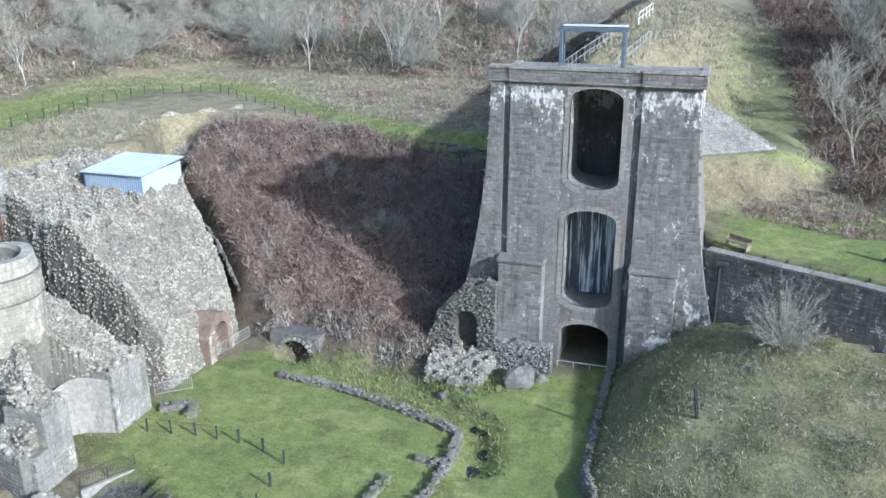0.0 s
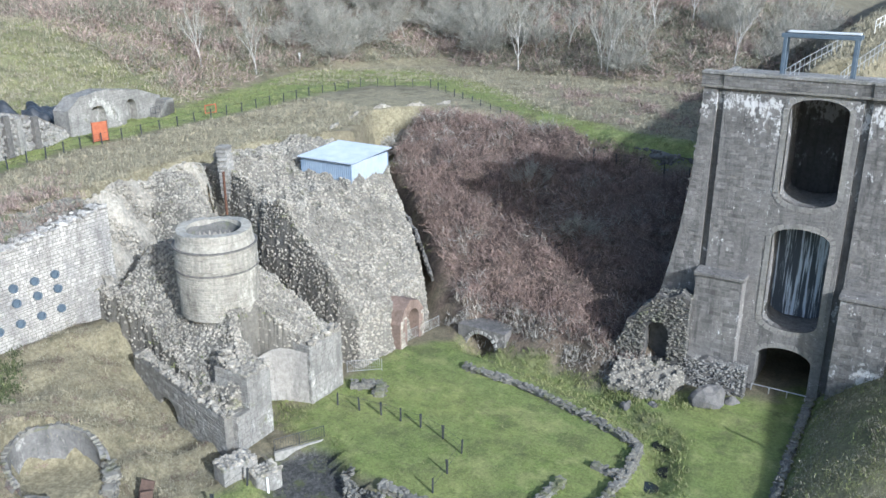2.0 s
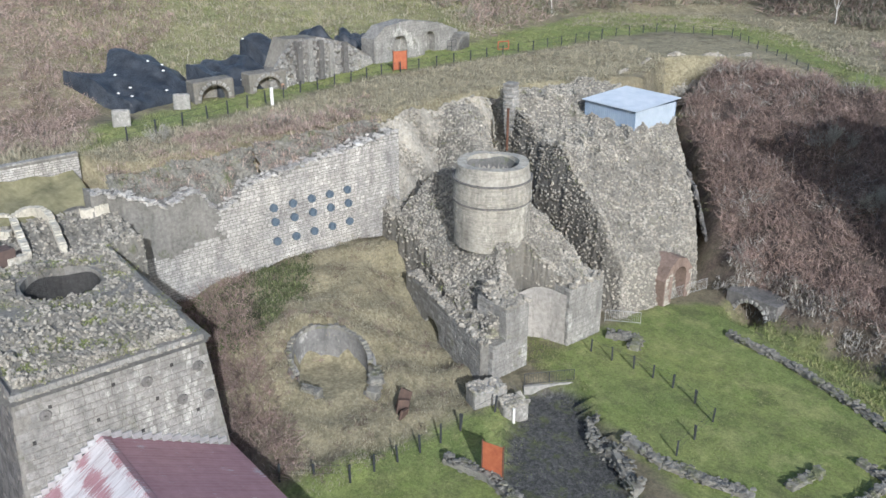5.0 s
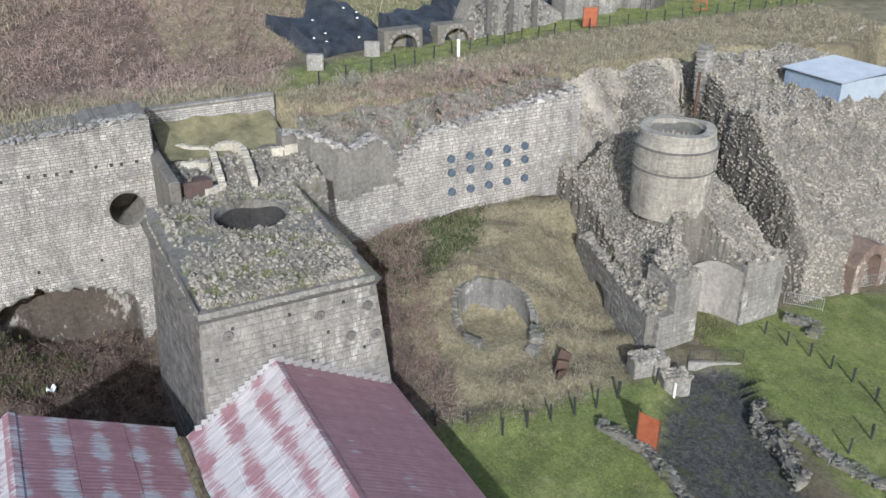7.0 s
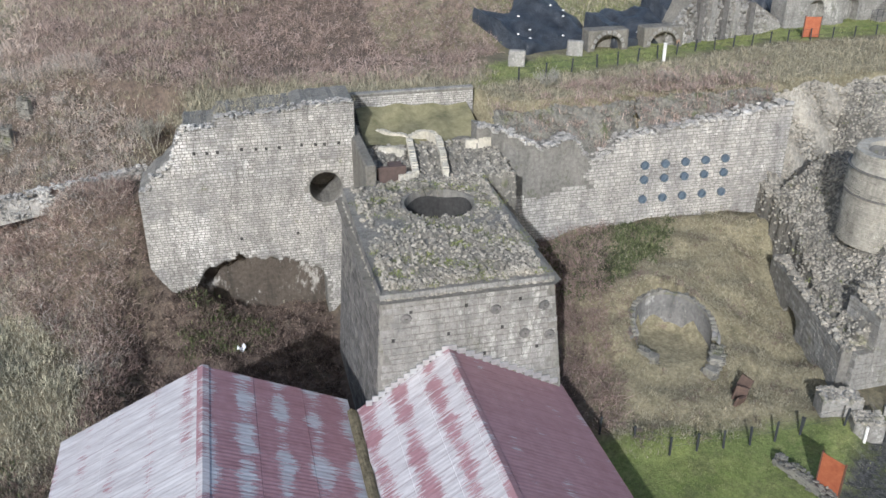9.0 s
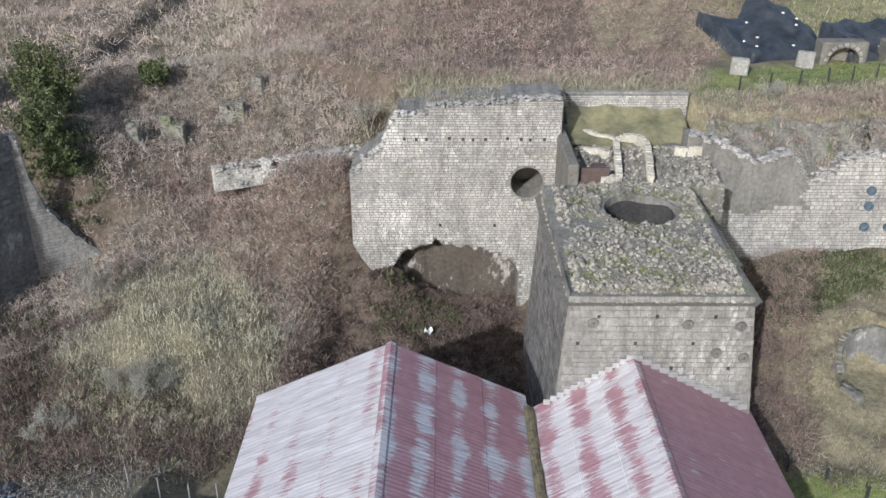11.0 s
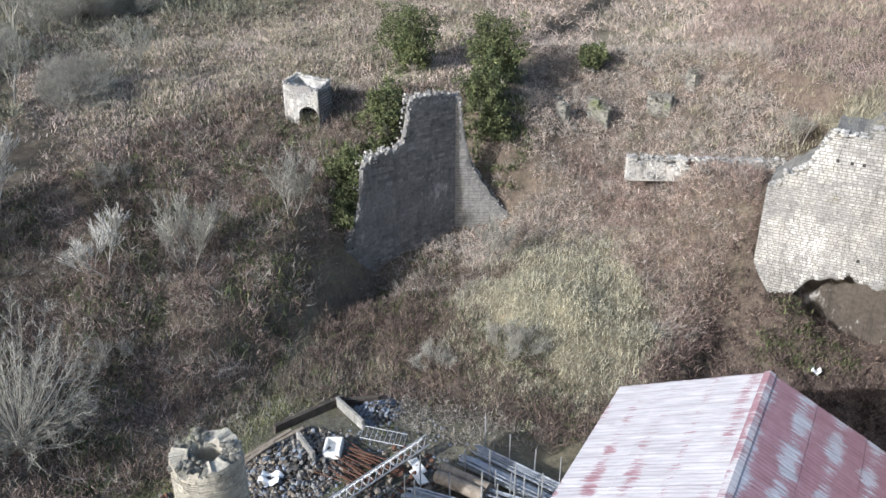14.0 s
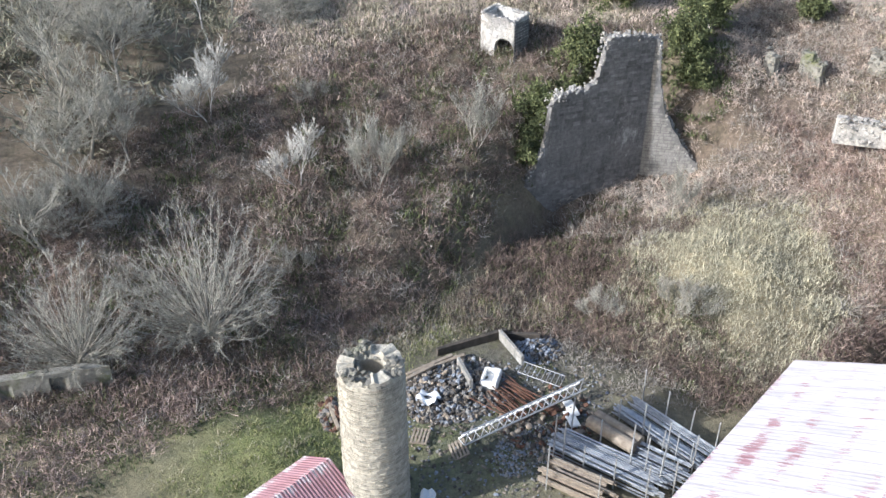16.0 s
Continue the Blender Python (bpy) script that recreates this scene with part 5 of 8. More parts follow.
# ---- low rough walls ----
def dry_wall(name, label, pts, width, height, seed, material=None, sink=0.3, zfix=None):
    """A run of broken low wall: a core and its own irregular stones."""
    material = material or LOW_STONE
    r = np.random.default_rng(seed)
    wl_ = thing(name, label, "wall", (pts[0][0], pts[0][1], gz(*pts[0]) if zfix is None else zfix), "low ruined walls")
    heap = Heap()
    singles = 0
    for (ax, ay), (bx, by) in zip(pts, pts[1:]):
        L = math.hypot(bx - ax, by - ay)
        ang = math.degrees(math.atan2(by - ay, bx - ax))
        n = max(1, int(L / 0.8))
        for i in range(n):
            k = (i + 0.5) / n
            x, y = ax + (bx - ax) * k, ay + (by - ay) * k
            z = gz(x, y) if zfix is None else zfix
            core = bmesh.new()
            box(core, -L / n * 0.52, L / n * 0.52, -width * 0.42, width * 0.42, -sink, height * r.uniform(0.5, 1.0), 0.05, pose(x, y, z, 0, 0, ang))
            part("wall_core", core, material, wl_)
        for i in range(int(L * height * 2.2 * 12 + L * width * 12)):
            k = r.uniform(0, 1)
            onface = r.uniform() < 0.6
            off = r.choice((-1, 1)) * width * 0.45 if onface else r.uniform(-0.45, 0.45) * width
            x = ax + (bx - ax) * k - math.sin(radians(ang)) * off
            y = ay + (by - ay) * k + math.cos(radians(ang)) * off
            z = (gz(x, y) if zfix is None else zfix) + (r.uniform(-0.1, height * 0.95) if onface else height * r.uniform(0.8, 1.0))
            v, f = ROCKS[i % 6]
            s = r.uniform(0.07, 0.2) * np.array([1.5, 1.1, 0.45])
            w = (v * s) @ turn(r, 0.15).T + (x, y, z)
            if singles < 40:
                one = Heap()
                one.add(w, f)
                part("stone", one, material, wl_)
                singles += 1
            else:
                heap.add(w, f)
    if heap.n:
        part("loose_stone", heap, material, wl_)["kind"] = "stuff"
    return wl_


dry_wall("low_wall", "low mossy stone wall along the lawn's edge", [(-33.5, 58.6), (-27.7, 58.1), (-21, 56.2), (-16.1, 54.3)], 0.7, 0.45, 81)
dry_wall("low_wall", "low broken stone wall on the grass", [(-16.1, 54.3), (-15.7, 49.8), (-16.2, 45.4)], 0.6, 0.5, 82)
dry_wall("low_wall", "low broken stone wall on the grass", [(-15.8, 49.8), (-18.2, 50.2)], 0.6, 0.5, 83)
dry_wall("low_wall", "low broken stone wall on the grass", [(-19.6, 44.3), (-19.2, 47.5)], 0.7, 0.4, 84)
dry_wall("low_wall", "low mossy stone wall between lawn and drive", [(-36.3, 30.3), (-32.7, 31.3), (-28, 30.6), (-20, 29)], 0.7, 0.6, 85)
dry_wall("low_wall", "tumbled stone wall beside the gravel drive", [(-33.0, 41.1), (-31.2, 39.4), (-28.8, 38.9), (-25.6, 37.2)], 0.8, 0.7, 86)
dry_wall("low_wall", "tumbled stone wall beside the gravel drive", [(-29.6, 40.5), (-26, 40.2), (-20.5, 41.8)], 0.8, 0.5, 87)
dry_wall("low_wall", "tumbled stones at the furnace foot", [(-39.8, 50.7), (-37.5, 52.0), (-36.8, 50.5)], 0.9, 0.6, 88)
dry_wall("low_wall", "stone edge wall of the grassy mound", [(-6.6, 67), (-6.5, 58), (-6.3, 51), (-5, 47)], 0.5, 0.6, 89)
low = thing("retaining_kerb", "pale concrete kerb wall below the niche railing", "wall", (-38, 42, -1.1))
bm = bmesh.new()
box(bm, -2.0, 2.0, -0.15, 0.15, 0, 0.85, 0.03, pose(-37.95, 42.0, -1.1, 0, 0, 61))
part("kerb", bm, plain_look("pale_concrete", (0.18, 0.18, 0.165), (0.36, 0.35, 0.33), 2.5), low)
blk = thing("masonry_stub", "square stone stub wall beside the drive", "wall", (-38.3, 36.8, -1))
bm = bmesh.new()
box(bm, -1.3, 1.3, -0.8, 0.8, 0, 2.2, 0.1, pose(-39.1, 36.6, -1.0, 0, 0, 72))
box(bm, -1.0, 1.0, -0.7, 0.7, 0, 1.6, 0.1, pose(-37.2, 37.4, -1.0, 0, 0, 72))
part("wall_core", bm, PALE_STONE, blk)
heap = Heap()
for i in range(150):
    v, f = ROCKS[i % 6]
    q = pose(-39.1, 36.6, 1.2, 0, 0, 72) @ Vector((rs.uniform(-1.3, 1.3), rs.uniform(-0.8, 0.8), 0)) if i % 2 else pose(-37.2, 37.4, 0.6, 0, 0, 72) @ Vector((rs.uniform(-1, 1), rs.uniform(-0.7, 0.7), 0))
    heap.add((v * rs.uniform(0.08, 0.24) * np.array([1.2, 1, 0.7])) @ turn(rs, 0.3).T + tuple(q), f)
part("loose_stone", heap, RUBBLE, blk)["kind"] = "stuff"
block_wall(courses(-1.3, 1.3, 0, 2.1, 0.4, 0.5, 0.9, None, 4), lambda u, d, z: tuple(pose(-39.1, 36.6, -1.0, 0, 0, 72) @ Vector((u, -0.8 - d, z))), blk, PALE_STONE, lambda u, z: True)
bm = bmesh.new()
beam(bm, (-36.5, 36.9, -1.2), (-36.5, 36.9, 0.4), 0.1, 10)
tagged(part("white_pipe", bm, WHITE), "short white plastic pipe standing by the stub wall", "pipe")

# ---- round kiln ruin on the bank ----
kiln = thing("kiln_ruin", "curved remains of a grey round stone kiln", "ruin", (-47.3, 28, 0.4))
KX, KY, KR = -48.3, 29.2, 3.1
heap = Heap()
v, f = sheet(40, 8, lambda s, t: (KX + (KR - 0.02 * t) * np.cos(np.radians(55 + 215 * s)), KY + 0.86 * KR * np.sin(np.radians(55 + 215 * s)), 0.2 + (0.9 + 2.2 * np.sin(np.pi * np.clip(s * 0.9 + 0.05, 0, 1)) ** 0.6 + 0.1 * np.sin(40 * s)) * t))
heap.add(v, f)
v, f = sheet(40, 3, lambda s, t: (KX + (KR + 0.7 * t) * np.cos(np.radians(55 + 215 * s)), KY + (0.86 * KR + 0.6 * t) * np.sin(np.radians(55 + 215 * s)), 1.1 + 2.2 * np.sin(np.pi * np.clip(s * 0.9 + 0.05, 0, 1)) ** 0.6 + 0.1 * np.sin(40 * s) - 0.5 * t))
heap.add(v, f)
part("wall", heap, stone_look("kiln_grey", (0.13, 0.13, 0.13), (0.27, 0.265, 0.255), stain=(0.55, 0.54, 0.51), stain_at=0.61, vary=0), kiln)
for i in range(40):
    a = radians(55 + 215 * (i + 0.5) / 40)
    s = (i + 0.5) / 40
    hgt = 1.1 + 2.2 * math.sin(math.pi * min(1, s * 0.9 + 0.05)) ** 0.6
    bm = bmesh.new()
    box(bm, -0.05, 0.4, -0.17, 0.17, hgt - 0.3, hgt - 0.06 + 0.16 * math.sin(5.3 * i) * math.sin(1.7 * i), 0.04, pose(KX + KR * math.cos(a), KY + 0.86 * KR * math.sin(a), 0, 0, 0, math.degrees(a)))
    part("coping_stone", bm, LOW_STONE, kiln)
bm = bmesh.new()
for k in range(3):
    box(bm, -0.45, 0.45, -0.1, 0.1, 0, 1.5 - 0.4 * k, 0.03, pose(-42.4 + 0.5 * k, 31.3 - 0.3 * k, gz(-42.4, 31.3), 15 * k - 20, 12, 30 + 40 * k))
tagged(part("scrap_plate", bm, plain_look("dull_brown_plate", (0.06, 0.04, 0.033), (0.13, 0.085, 0.065), 3)), "bent rusty iron plates leaning on the bank", "scrap")
dry_wall("low_wall", "collapsed stones round the kiln mouth", [(-46.6, 32.0), (-45.0, 31.0), (-44.6, 30.2)], 1.0, 0.6, 90)
dry_wall("low_wall", "collapsed stones round the kiln mouth", [(-46.2, 27.0), (-47.4, 26.2)], 0.9, 0.5, 92)

# ---- culvert, spur ruin and boulder by the tower ----
cv = thing("culvert_arch", "small stone culvert arch at the foot of the scrub", "arch", (-34.6, 64, -0.9))
bm = bmesh.new()
box(bm, -37.2, -32.2, 63.9, 66.5, -1.3, 1.3, 0.05)
part("headwall", carve(bm, prism_along(arch_profile(-34.7, 1.5, -2, 0.75, False, 0.6), lambda u, d, z: (u, 64 - d, z), 1, -2.2)), DARK_STONE, cv)
for i in range(11):
    a = math.pi * (i + 0.5) / 11
    bm = bmesh.new()
    box(bm, 1.5, 1.85, -0.12, 0.2, -0.17, 0.17, 0.03, pose(-34.7, 63.9, -0.75, 0, 0, 0) @ Matrix.Rotation(-a, 4, "Y"))
    part("voussoir", bm, PALE_STONE, cv)
spur = thing("ruined_wall", "ragged stone wall end with a small arch beside the tower", "ruin", (-19, 65.6, -0.5))
SPUR = [(-22.2, -1), (-16.4, -1), (-16.4, 7.4), (-17.2, 7.9), (-18.2, 7.3), (-19.1, 7.5), (-19.7, 6.5), (-20.4, 6.1), (-20.9, 5.2), (-21.5, 4.8), (-21.8, 3.5), (-22.2, 2.6)]
part("wall_core", carve(prism_along(SPUR, lambda u, d, z: (u, 65.6 - d, z), 0, -1.7), prism_along(arch_profile(-18.9, 0.95, 1.5, 4.95, False, 0.9), lambda u, d, z: (u, 65.6 - d, z), 1.4, -1.2)), DARK_STONE, spur)
rs = np.random.default_rng(91)
heap = Heap()
n1 = 0
for i in range(2300):
    x = rs.uniform(-22.3, -16.3)
    top = float(np.interp(x, [-22.2, -21.8, -20.9, -19.7, -19.1, -17.2, -16.3], [2.8, 3.8, 5.3, 6.6, 7.5, 7.9, 7.5]))
    zz = rs.uniform(-0.8, top + 0.1)
    if abs(x + 18.9) < 1.0 and 1.5 < zz < 4.9:
        continue
    v, f = ROCKS[i % 6]
    w = (v * rs.uniform(0.06, 0.15) * np.array([1.4, 0.8, 0.6])) @ turn(rs, 0.3).T + (x, 65.6 + rs.normal(0, 0.07) + (rs.uniform(0, 1.5) if zz > top - 0.3 else 0), zz)
    if n1 < 120:
        one = Heap()
        one.add(w, f)
        part("stone", one, LOW_STONE, spur)
        n1 += 1
    else:
        heap.add(w, f)
part("loose_stone", heap, LOW_STONE, spur)["kind"] = "stuff"
rubble("rubble_heap", "weedy stone ledge below the small arch", [(-21.6, 61.2), (-18.5, 61.0), (-16.3, 61.9), (-15.9, 65.8), (-22.2, 65.8)], lambda x, y: 0.3 + 0.28 * (y - 61) + 0.5 * np.exp(-((x + 21) ** 2 + (y - 63) ** 2) / 2), -1.2, 900, 47, (0.06, 0.16))
ab = thing("ruined_abutment", "rough whitened stone abutment before the tower door", "ruin", (-14, 65, -1))
bm = prism_along([(-16.3, -1.3), (-11.5, -1.3), (-11.5, 2.3), (-12.6, 2.5), (-13.4, 2.1), (-14.6, 2.7), (-15.5, 2.4), (-16.3, 2.8)], lambda u, d, z: (u, 65.6 - d, z), 0, -1.3)
part("wall_core", bm, DARK_STONE, ab)
heap = Heap()
for i in range(1300):
    v, f = ROCKS[i % 6]
    x = rs.uniform(-16.4, -11.4)
    w = (v * rs.uniform(0.06, 0.15) * np.array([1.4, 0.8, 0.6])) @ turn(rs, 0.3).T + (x, 65.6 + rs.normal(0, 0.08) + (rs.uniform(0, 1) if i % 5 == 0 else 0), rs.uniform(-1, 2.4) if i % 5 else 2.45)
    heap.add(w, f)
part("loose_stone", heap, PALE_STONE, ab)["kind"] = "stuff"
for x, y, s in ((-13.9, 63.8, 2.2), (-19.2, 60.2, 0.8), (-17.2, 60.9, 0.9), (-12.2, 64.4, 1.1)):
    bm = bmesh.new()
    bmesh.ops.create_icosphere(bm, subdivisions=3, radius=1)
    for v in bm.verts:
        v.co *= 1 + 0.45 * noise.noise(v.co * 1.3 + Vector((x, y, 0))) + 0.08 * noise.noise(v.co * 4)
    bmesh.ops.transform(bm, matrix=pose(x, y, -0.6, 10, 5, 30) @ Matrix.Diagonal((s * 0.75, s * 0.6, s * 1.0, 1)), verts=bm.verts)
    tagged(part("boulder", bm, DARK_STONE), "large pale boulder at the stream bank", "boulder", "boulders")
bm = bmesh.new()
for i, (x, y) in enumerate(((-14.2, 50.6), (-13.6, 53.0), (-15.0, 56.2))):
    bmesh.ops.create_circle(bm, cap_ends=True, segments=20, radius=0.75, matrix=Matrix.Translation((x, y, -0.56)))
tagged(part("puddle", bm, WATER), "dark standing water in the stream bed", "water", kind="structure")

# ---- retaining wall right of the tower ----
rw = thing("wall_4", "dark stone retaining wall with pale coping", "wall", (6, 66.5, 6), kind="structure")
ux, uy = 0.913, -0.409


def rw_at(u, d, z):
    return (0.2 + ux * u + uy * d, 69.7 + uy * u - ux * d, z)


bm = prism_along([(-1.5, 3), (36, 3), (36, 11.0), (-1.5, 11.0)], rw_at, 0, -0.8)
part("wall_core", bm, DARK_STONE, rw)
block_wall(courses(0, 34, 4.5, 11.0, 0.3, 0.35, 0.8, None, 95), rw_at, rw, TOWER_STONE, lambda u, z: u < 14, 280)
for i in range(36):
    part("coping_stone", prism_along([(i, 11.0), (i + 0.97, 11.0), (i + 0.97, 11.18), (i, 11.18)], rw_at, 0.12, -0.9), PALE_STONE, rw)
bm = bmesh.new()
beam(bm, rw_at(1.3, 0.15, 5.2), rw_at(1.3, 0.15, 10.2), 0.14, 8)
box(bm, -0.5, 0.5, -0.25, 0.25, 0, 0.35, 0.04, Matrix.Translation(rw_at(1.5, 0.25, 10.2)))
part("drain_pipe", bm, POST, rw, "dark cast-iron drain pipe")
bm = bmesh.new()
box(bm, -0.14, 0.14, -0.1, 0.1, 0, 2.4, 0.05, pose(0.7, 55.0, gz(0.7, 55), 6, -8, 10))
tagged(part("timber_post", bm, POST), "dark leaning timber post on the grassy mound", "post")

# ---- bridge house ruin behind the square furnace ----
bh = thing("bridge_house_ruin", "ruined pale brick flues and walls behind the square furnace", "ruin", (-60, 13, 10.5))
for args in ((-70.5, -57.3, 8.5, 9.3, 4, 13.0, 0.1), (-70, -64.4, 9.3, 20, 2, 11.9, 0.1)):
    bm = bmesh.new()
    box(bm, *args)
    part("platform", bm, MORTAR, bh)
gr = plain_look("rough_turf", (0.13, 0.125, 0.065), (0.27, 0.25, 0.15), 1.2, 0.95, 0, 0.8)
h = Heap()
v, f = sheet(24, 34, lambda s, t: (-69.6 + 5.6 * s, 9.7 + 9.6 * t, 11.95 + 1.5 * (1 - s) ** 1.5 + 0.15 * np.sin(8 * s + 5 * t) + 0.1 * np.sin(21 * t)))
h.add(v, f)
part("turf", h, gr, bh, "rough turf over the vaults")
FLUE = stone_look("cream_flue_brick", (0.4, 0.375, 0.31), (0.62, 0.585, 0.5), stain=(0.72, 0.69, 0.62), stain_at=0.58, vary=0.3)


def brick_run(pts, z0, width, label):
    """A thin broken brick wall along points (x, y, top), closed by a course of single bricks."""
    for (ax, ay, az), (bx, by, bz) in zip(pts, pts[1:]):
        L = math.hypot(bx - ax, by - ay)
        ang = math.degrees(math.atan2(by - ay, bx - ax))
        n = max(2, int(L / 0.3))
        run = None
        for i in range(n):
            k = (i + 0.5) / n
            x, y, z = ax + (bx - ax) * k, ay + (by - ay) * k, az + (bz - az) * k
            bm = bmesh.new()
            if run is None:
                box(bm, 0, L, -width * 0.42, width * 0.42, z0, min(az, bz) - 0.2, 0.03, pose(ax, ay, 0, 0, 0, ang))
                run = part("brick_wall", bm, FLUE, bh, label)
                bm = bmesh.new()
            box(bm, -0.5 * L / n + 0.012, 0.5 * L / n - 0.012, -width / 2, width / 2, min(az, bz) - 0.25, z + 0.07 * math.sin(5.1 * i + ax), 0.02, pose(x, y, 0, 0, 0, ang))
            part("brick", bm, FLUE, run)


brick_run([(-68.6, 9.1, 12.5), (-64.9, 13.3, 12.4)], 11.0, 0.4, "pale coped flue wall")
brick_run([(-64.9, 13.3, 12.5), (-65.2, 14.8, 12.7), (-63.7, 15.4, 12.6), (-60.6, 15.0, 12.3), (-58.0, 14.6, 11.9)], 10.6, 0.5, "curved cream brick flue wall")
brick_run([(-64.6, 13.2, 12.4), (-61.5, 12.8, 12.2), (-58.4, 12.4, 11.9), (-58.0, 11.0, 11.8)], 10.6, 0.5, "broken cream brick flue wall")
brick_run([(-63.6, 10.6, 12.2), (-62.2, 12.4, 12.3)], 10.8, 0.45, "broken cream brick flue wall")
brick_run([(-62.9, 17.4, 12.4), (-62.5, 19.4, 12.6)], 10.8, 0.5, "broken cream brick flue wall")
bm = bmesh.new()
box(bm, -58.3, -58.0, 9.3, 11.6, 11.3, 12.5, 0.02)
box(bm, -60.2, -58.0, 9.3, 9.5, 11.3, 12.4, 0.02)
box(bm, -60.2, -59.4, 10.6, 11.6, 11.3, 12.1, 0.02)
tagged(part("iron_tank", bm, plain_look("brown_iron", (0.07, 0.05, 0.045), (0.12, 0.085, 0.075), 2)), "brown iron tank plates among the ruins", "tank")
for i in range(20):
    bm = bmesh.new()
    box(bm, -0.35, 0.3, -0.27, 0.27, 0, 0.14, 0.03, Matrix.Translation((-70.2, 9.1 + 0.56 * i, 14.5)))
    part("coping_stone", bm, PALE_STONE, bh)

# ---- angled pit wall ----
PL, PC, PR = Vector((-52.3, -39.1)), Vector((-63.9, -34.2)), Vector((-66.7, -29.5))
PLEN, PEND = (PC - PL).length, (PC - PL).length + (PR - PC).length
PDL, PDR = (PC - PL).normalized(), (PR - PC).normalized()


def pit_at(u, d, z):
    if u <= PLEN:
        p = PL + PDL * u + Vector((-PDL.y, PDL.x)) * -d
        return (p.x, p.y, z)
    p = PC + PDR * (u - PLEN) + Vector((-PDR.y, PDR.x)) * -d
    return (p.x, p.y, z)


def crest(u):
    return float(np.interp(u, [0, 0.3, 1.3, 2.4, 2.8, 3.0, 4.5, 6.0, 7.3, 7.6, 8.0, 10.5, 12.6, 13.1, 13.4, 14.2, 15.9, 18.0], [-0.6, 1.0, 2.6, 4.5, 7.3, 9.0, 9.3, 9.2, 10.0, 12.0, 13.4, 13.3, 12.8, 12.5, 9.0, 6.2, 3.6, 1.0]))


cwall = thing("angled_wall", "high angled wall of dark coursed stone with a broken crest", "wall", (-60, -36, -1))
bm = bmesh.new()
cols = []
for u in list(np.linspace(0, PLEN, 40)) + list(np.linspace(PLEN + 0.01, PEND, 22)):
    t = crest(u) + 0.15 * math.sin(u * 7)
    cols.append([bm.verts.new(pit_at(u, d, z)) for d, z in ((0, -3), (0, t), (-0.55, t + 0.08), (-0.75, -3))])
for p, q in zip(cols, cols[1:]):
    for i in range(3):
        bm.faces.new((p[i], q[i], q[i + 1], p[i + 1]))
bmesh.ops.recalc_face_normals(bm, faces=bm.faces)
PITSTONE = stone_look("grey_pit_stone", (0.1, 0.099, 0.1), (0.28, 0.273, 0.265), stain=(0.5, 0.49, 0.47), stain_at=0.64, vary=0.5)
part("wall_core", bm, PITSTONE, cwall)
block_wall(courses(0.05, PLEN - 0.02, -2.5, 13.4, 0.3, 0.4, 0.9, lambda u, z, h: z < crest(u) - 0.15, 101), pit_at, cwall, PITSTONE, lambda u, z: z > 2, 240)
# return in paler stone, which also carries its stronger sunlight as colour
block_wall(courses(PLEN + 0.02, PEND, 0.0, 12.8, 0.3, 0.4, 0.9, lambda u, z, h: z < min(crest(u - h), crest(u + h)) - 0.1, 105), pit_at, cwall, DRESSED, None, 300, 0.012)
rs = np.random.default_rng(102)
heap = Heap()
for i in range(900):
    u = rs.uniform(0, PEND)
    v, f = ROCKS[i % 6]
    heap.add((v * rs.uniform(0.06, 0.17)) @ turn(rs).T + pit_at(u, -rs.uniform(0, 1.3), crest(u) + rs.uniform(-0.6, 0.2)), f)
part("loose_stone", heap, WALL_STONE, cwall, "pale loose stones along the broken crest")["kind"] = "stuff"

# ---- small tower stub in the field ----
st = thing("ruined_hut", "square stub of a pale stone hut with an arched hole", "ruin", (-61.5, -48.5, 8.5))
m4 = pose(-60.9, -47.6, 8.3, 0, 0, 98)
bm = bmesh.new()
box(bm, -1.75, 1.75, -1.6, 1.0, -1, 5.2, 0.12, m4)
mc = prism_along(arch_profile(0.7, 1.0, -0.2, 2.9, False, 0.9), lambda u, d, z: tuple(m4 @ Vector((u, -1.6 - d, z))), 1, -2.4)
inner = bmesh.new()
box(inner, -1.25, 1.25, -1.05, 0.5, 0.3, 7, 0, m4)
tilt = bmesh.new()
box(tilt, -4, 4, -4, 4, 0, 4, 0, m4 @ pose(0, 0, 4.75, 5, 7, 0))
part("wall", carve(bm, mc, inner, tilt), WALL_STONE, st)
block_wall(courses(-1.75, 1.75, -0.5, 5.2, 0.3, 0.35, 0.7, lambda u, z, h: z < 4.5 - 0.12 * u and not (abs(u - 0.7) < 1.0 + h * 0.6 and z < 3.0), 103), lambda u, d, z: tuple(m4 @ Vector((u, -1.6 - d, z))), st, WALL_STONE, lambda u, z: True, 260)
# side turned from the sun: its shade is put into darker stone
block_wall(courses(-1.6, 1.0, -0.5, 4.3, 0.3, 0.35, 0.7, None, 104), lambda u, d, z: tuple(m4 @ Vector((1.75 + d, u, z))), st, DARK_STONE)
for i in range(60):
    a = i / 60 * 4
    q = a % 1
    u, w = ((-1.6 + 3.2 * q, -1.45), (1.6, -1.45 + 2.3 * q), (1.6 - 3.2 * q, 0.85), (-1.6, 0.85 - 2.3 * q))[int(a)]
    v, f = ROCKS[i % 6]
    one = Heap()
    one.add((v * rs.uniform(0.12, 0.26) * np.array([1.2, 1, 0.7])) @ turn(rs, 0.3).T + tuple(m4 @ Vector((u, w, 4.75 - 0.12 * u + 0.087 * w + rs.uniform(-0.05, 0.15)))), f)
    part("top_stone", one, WALL_STONE, st)
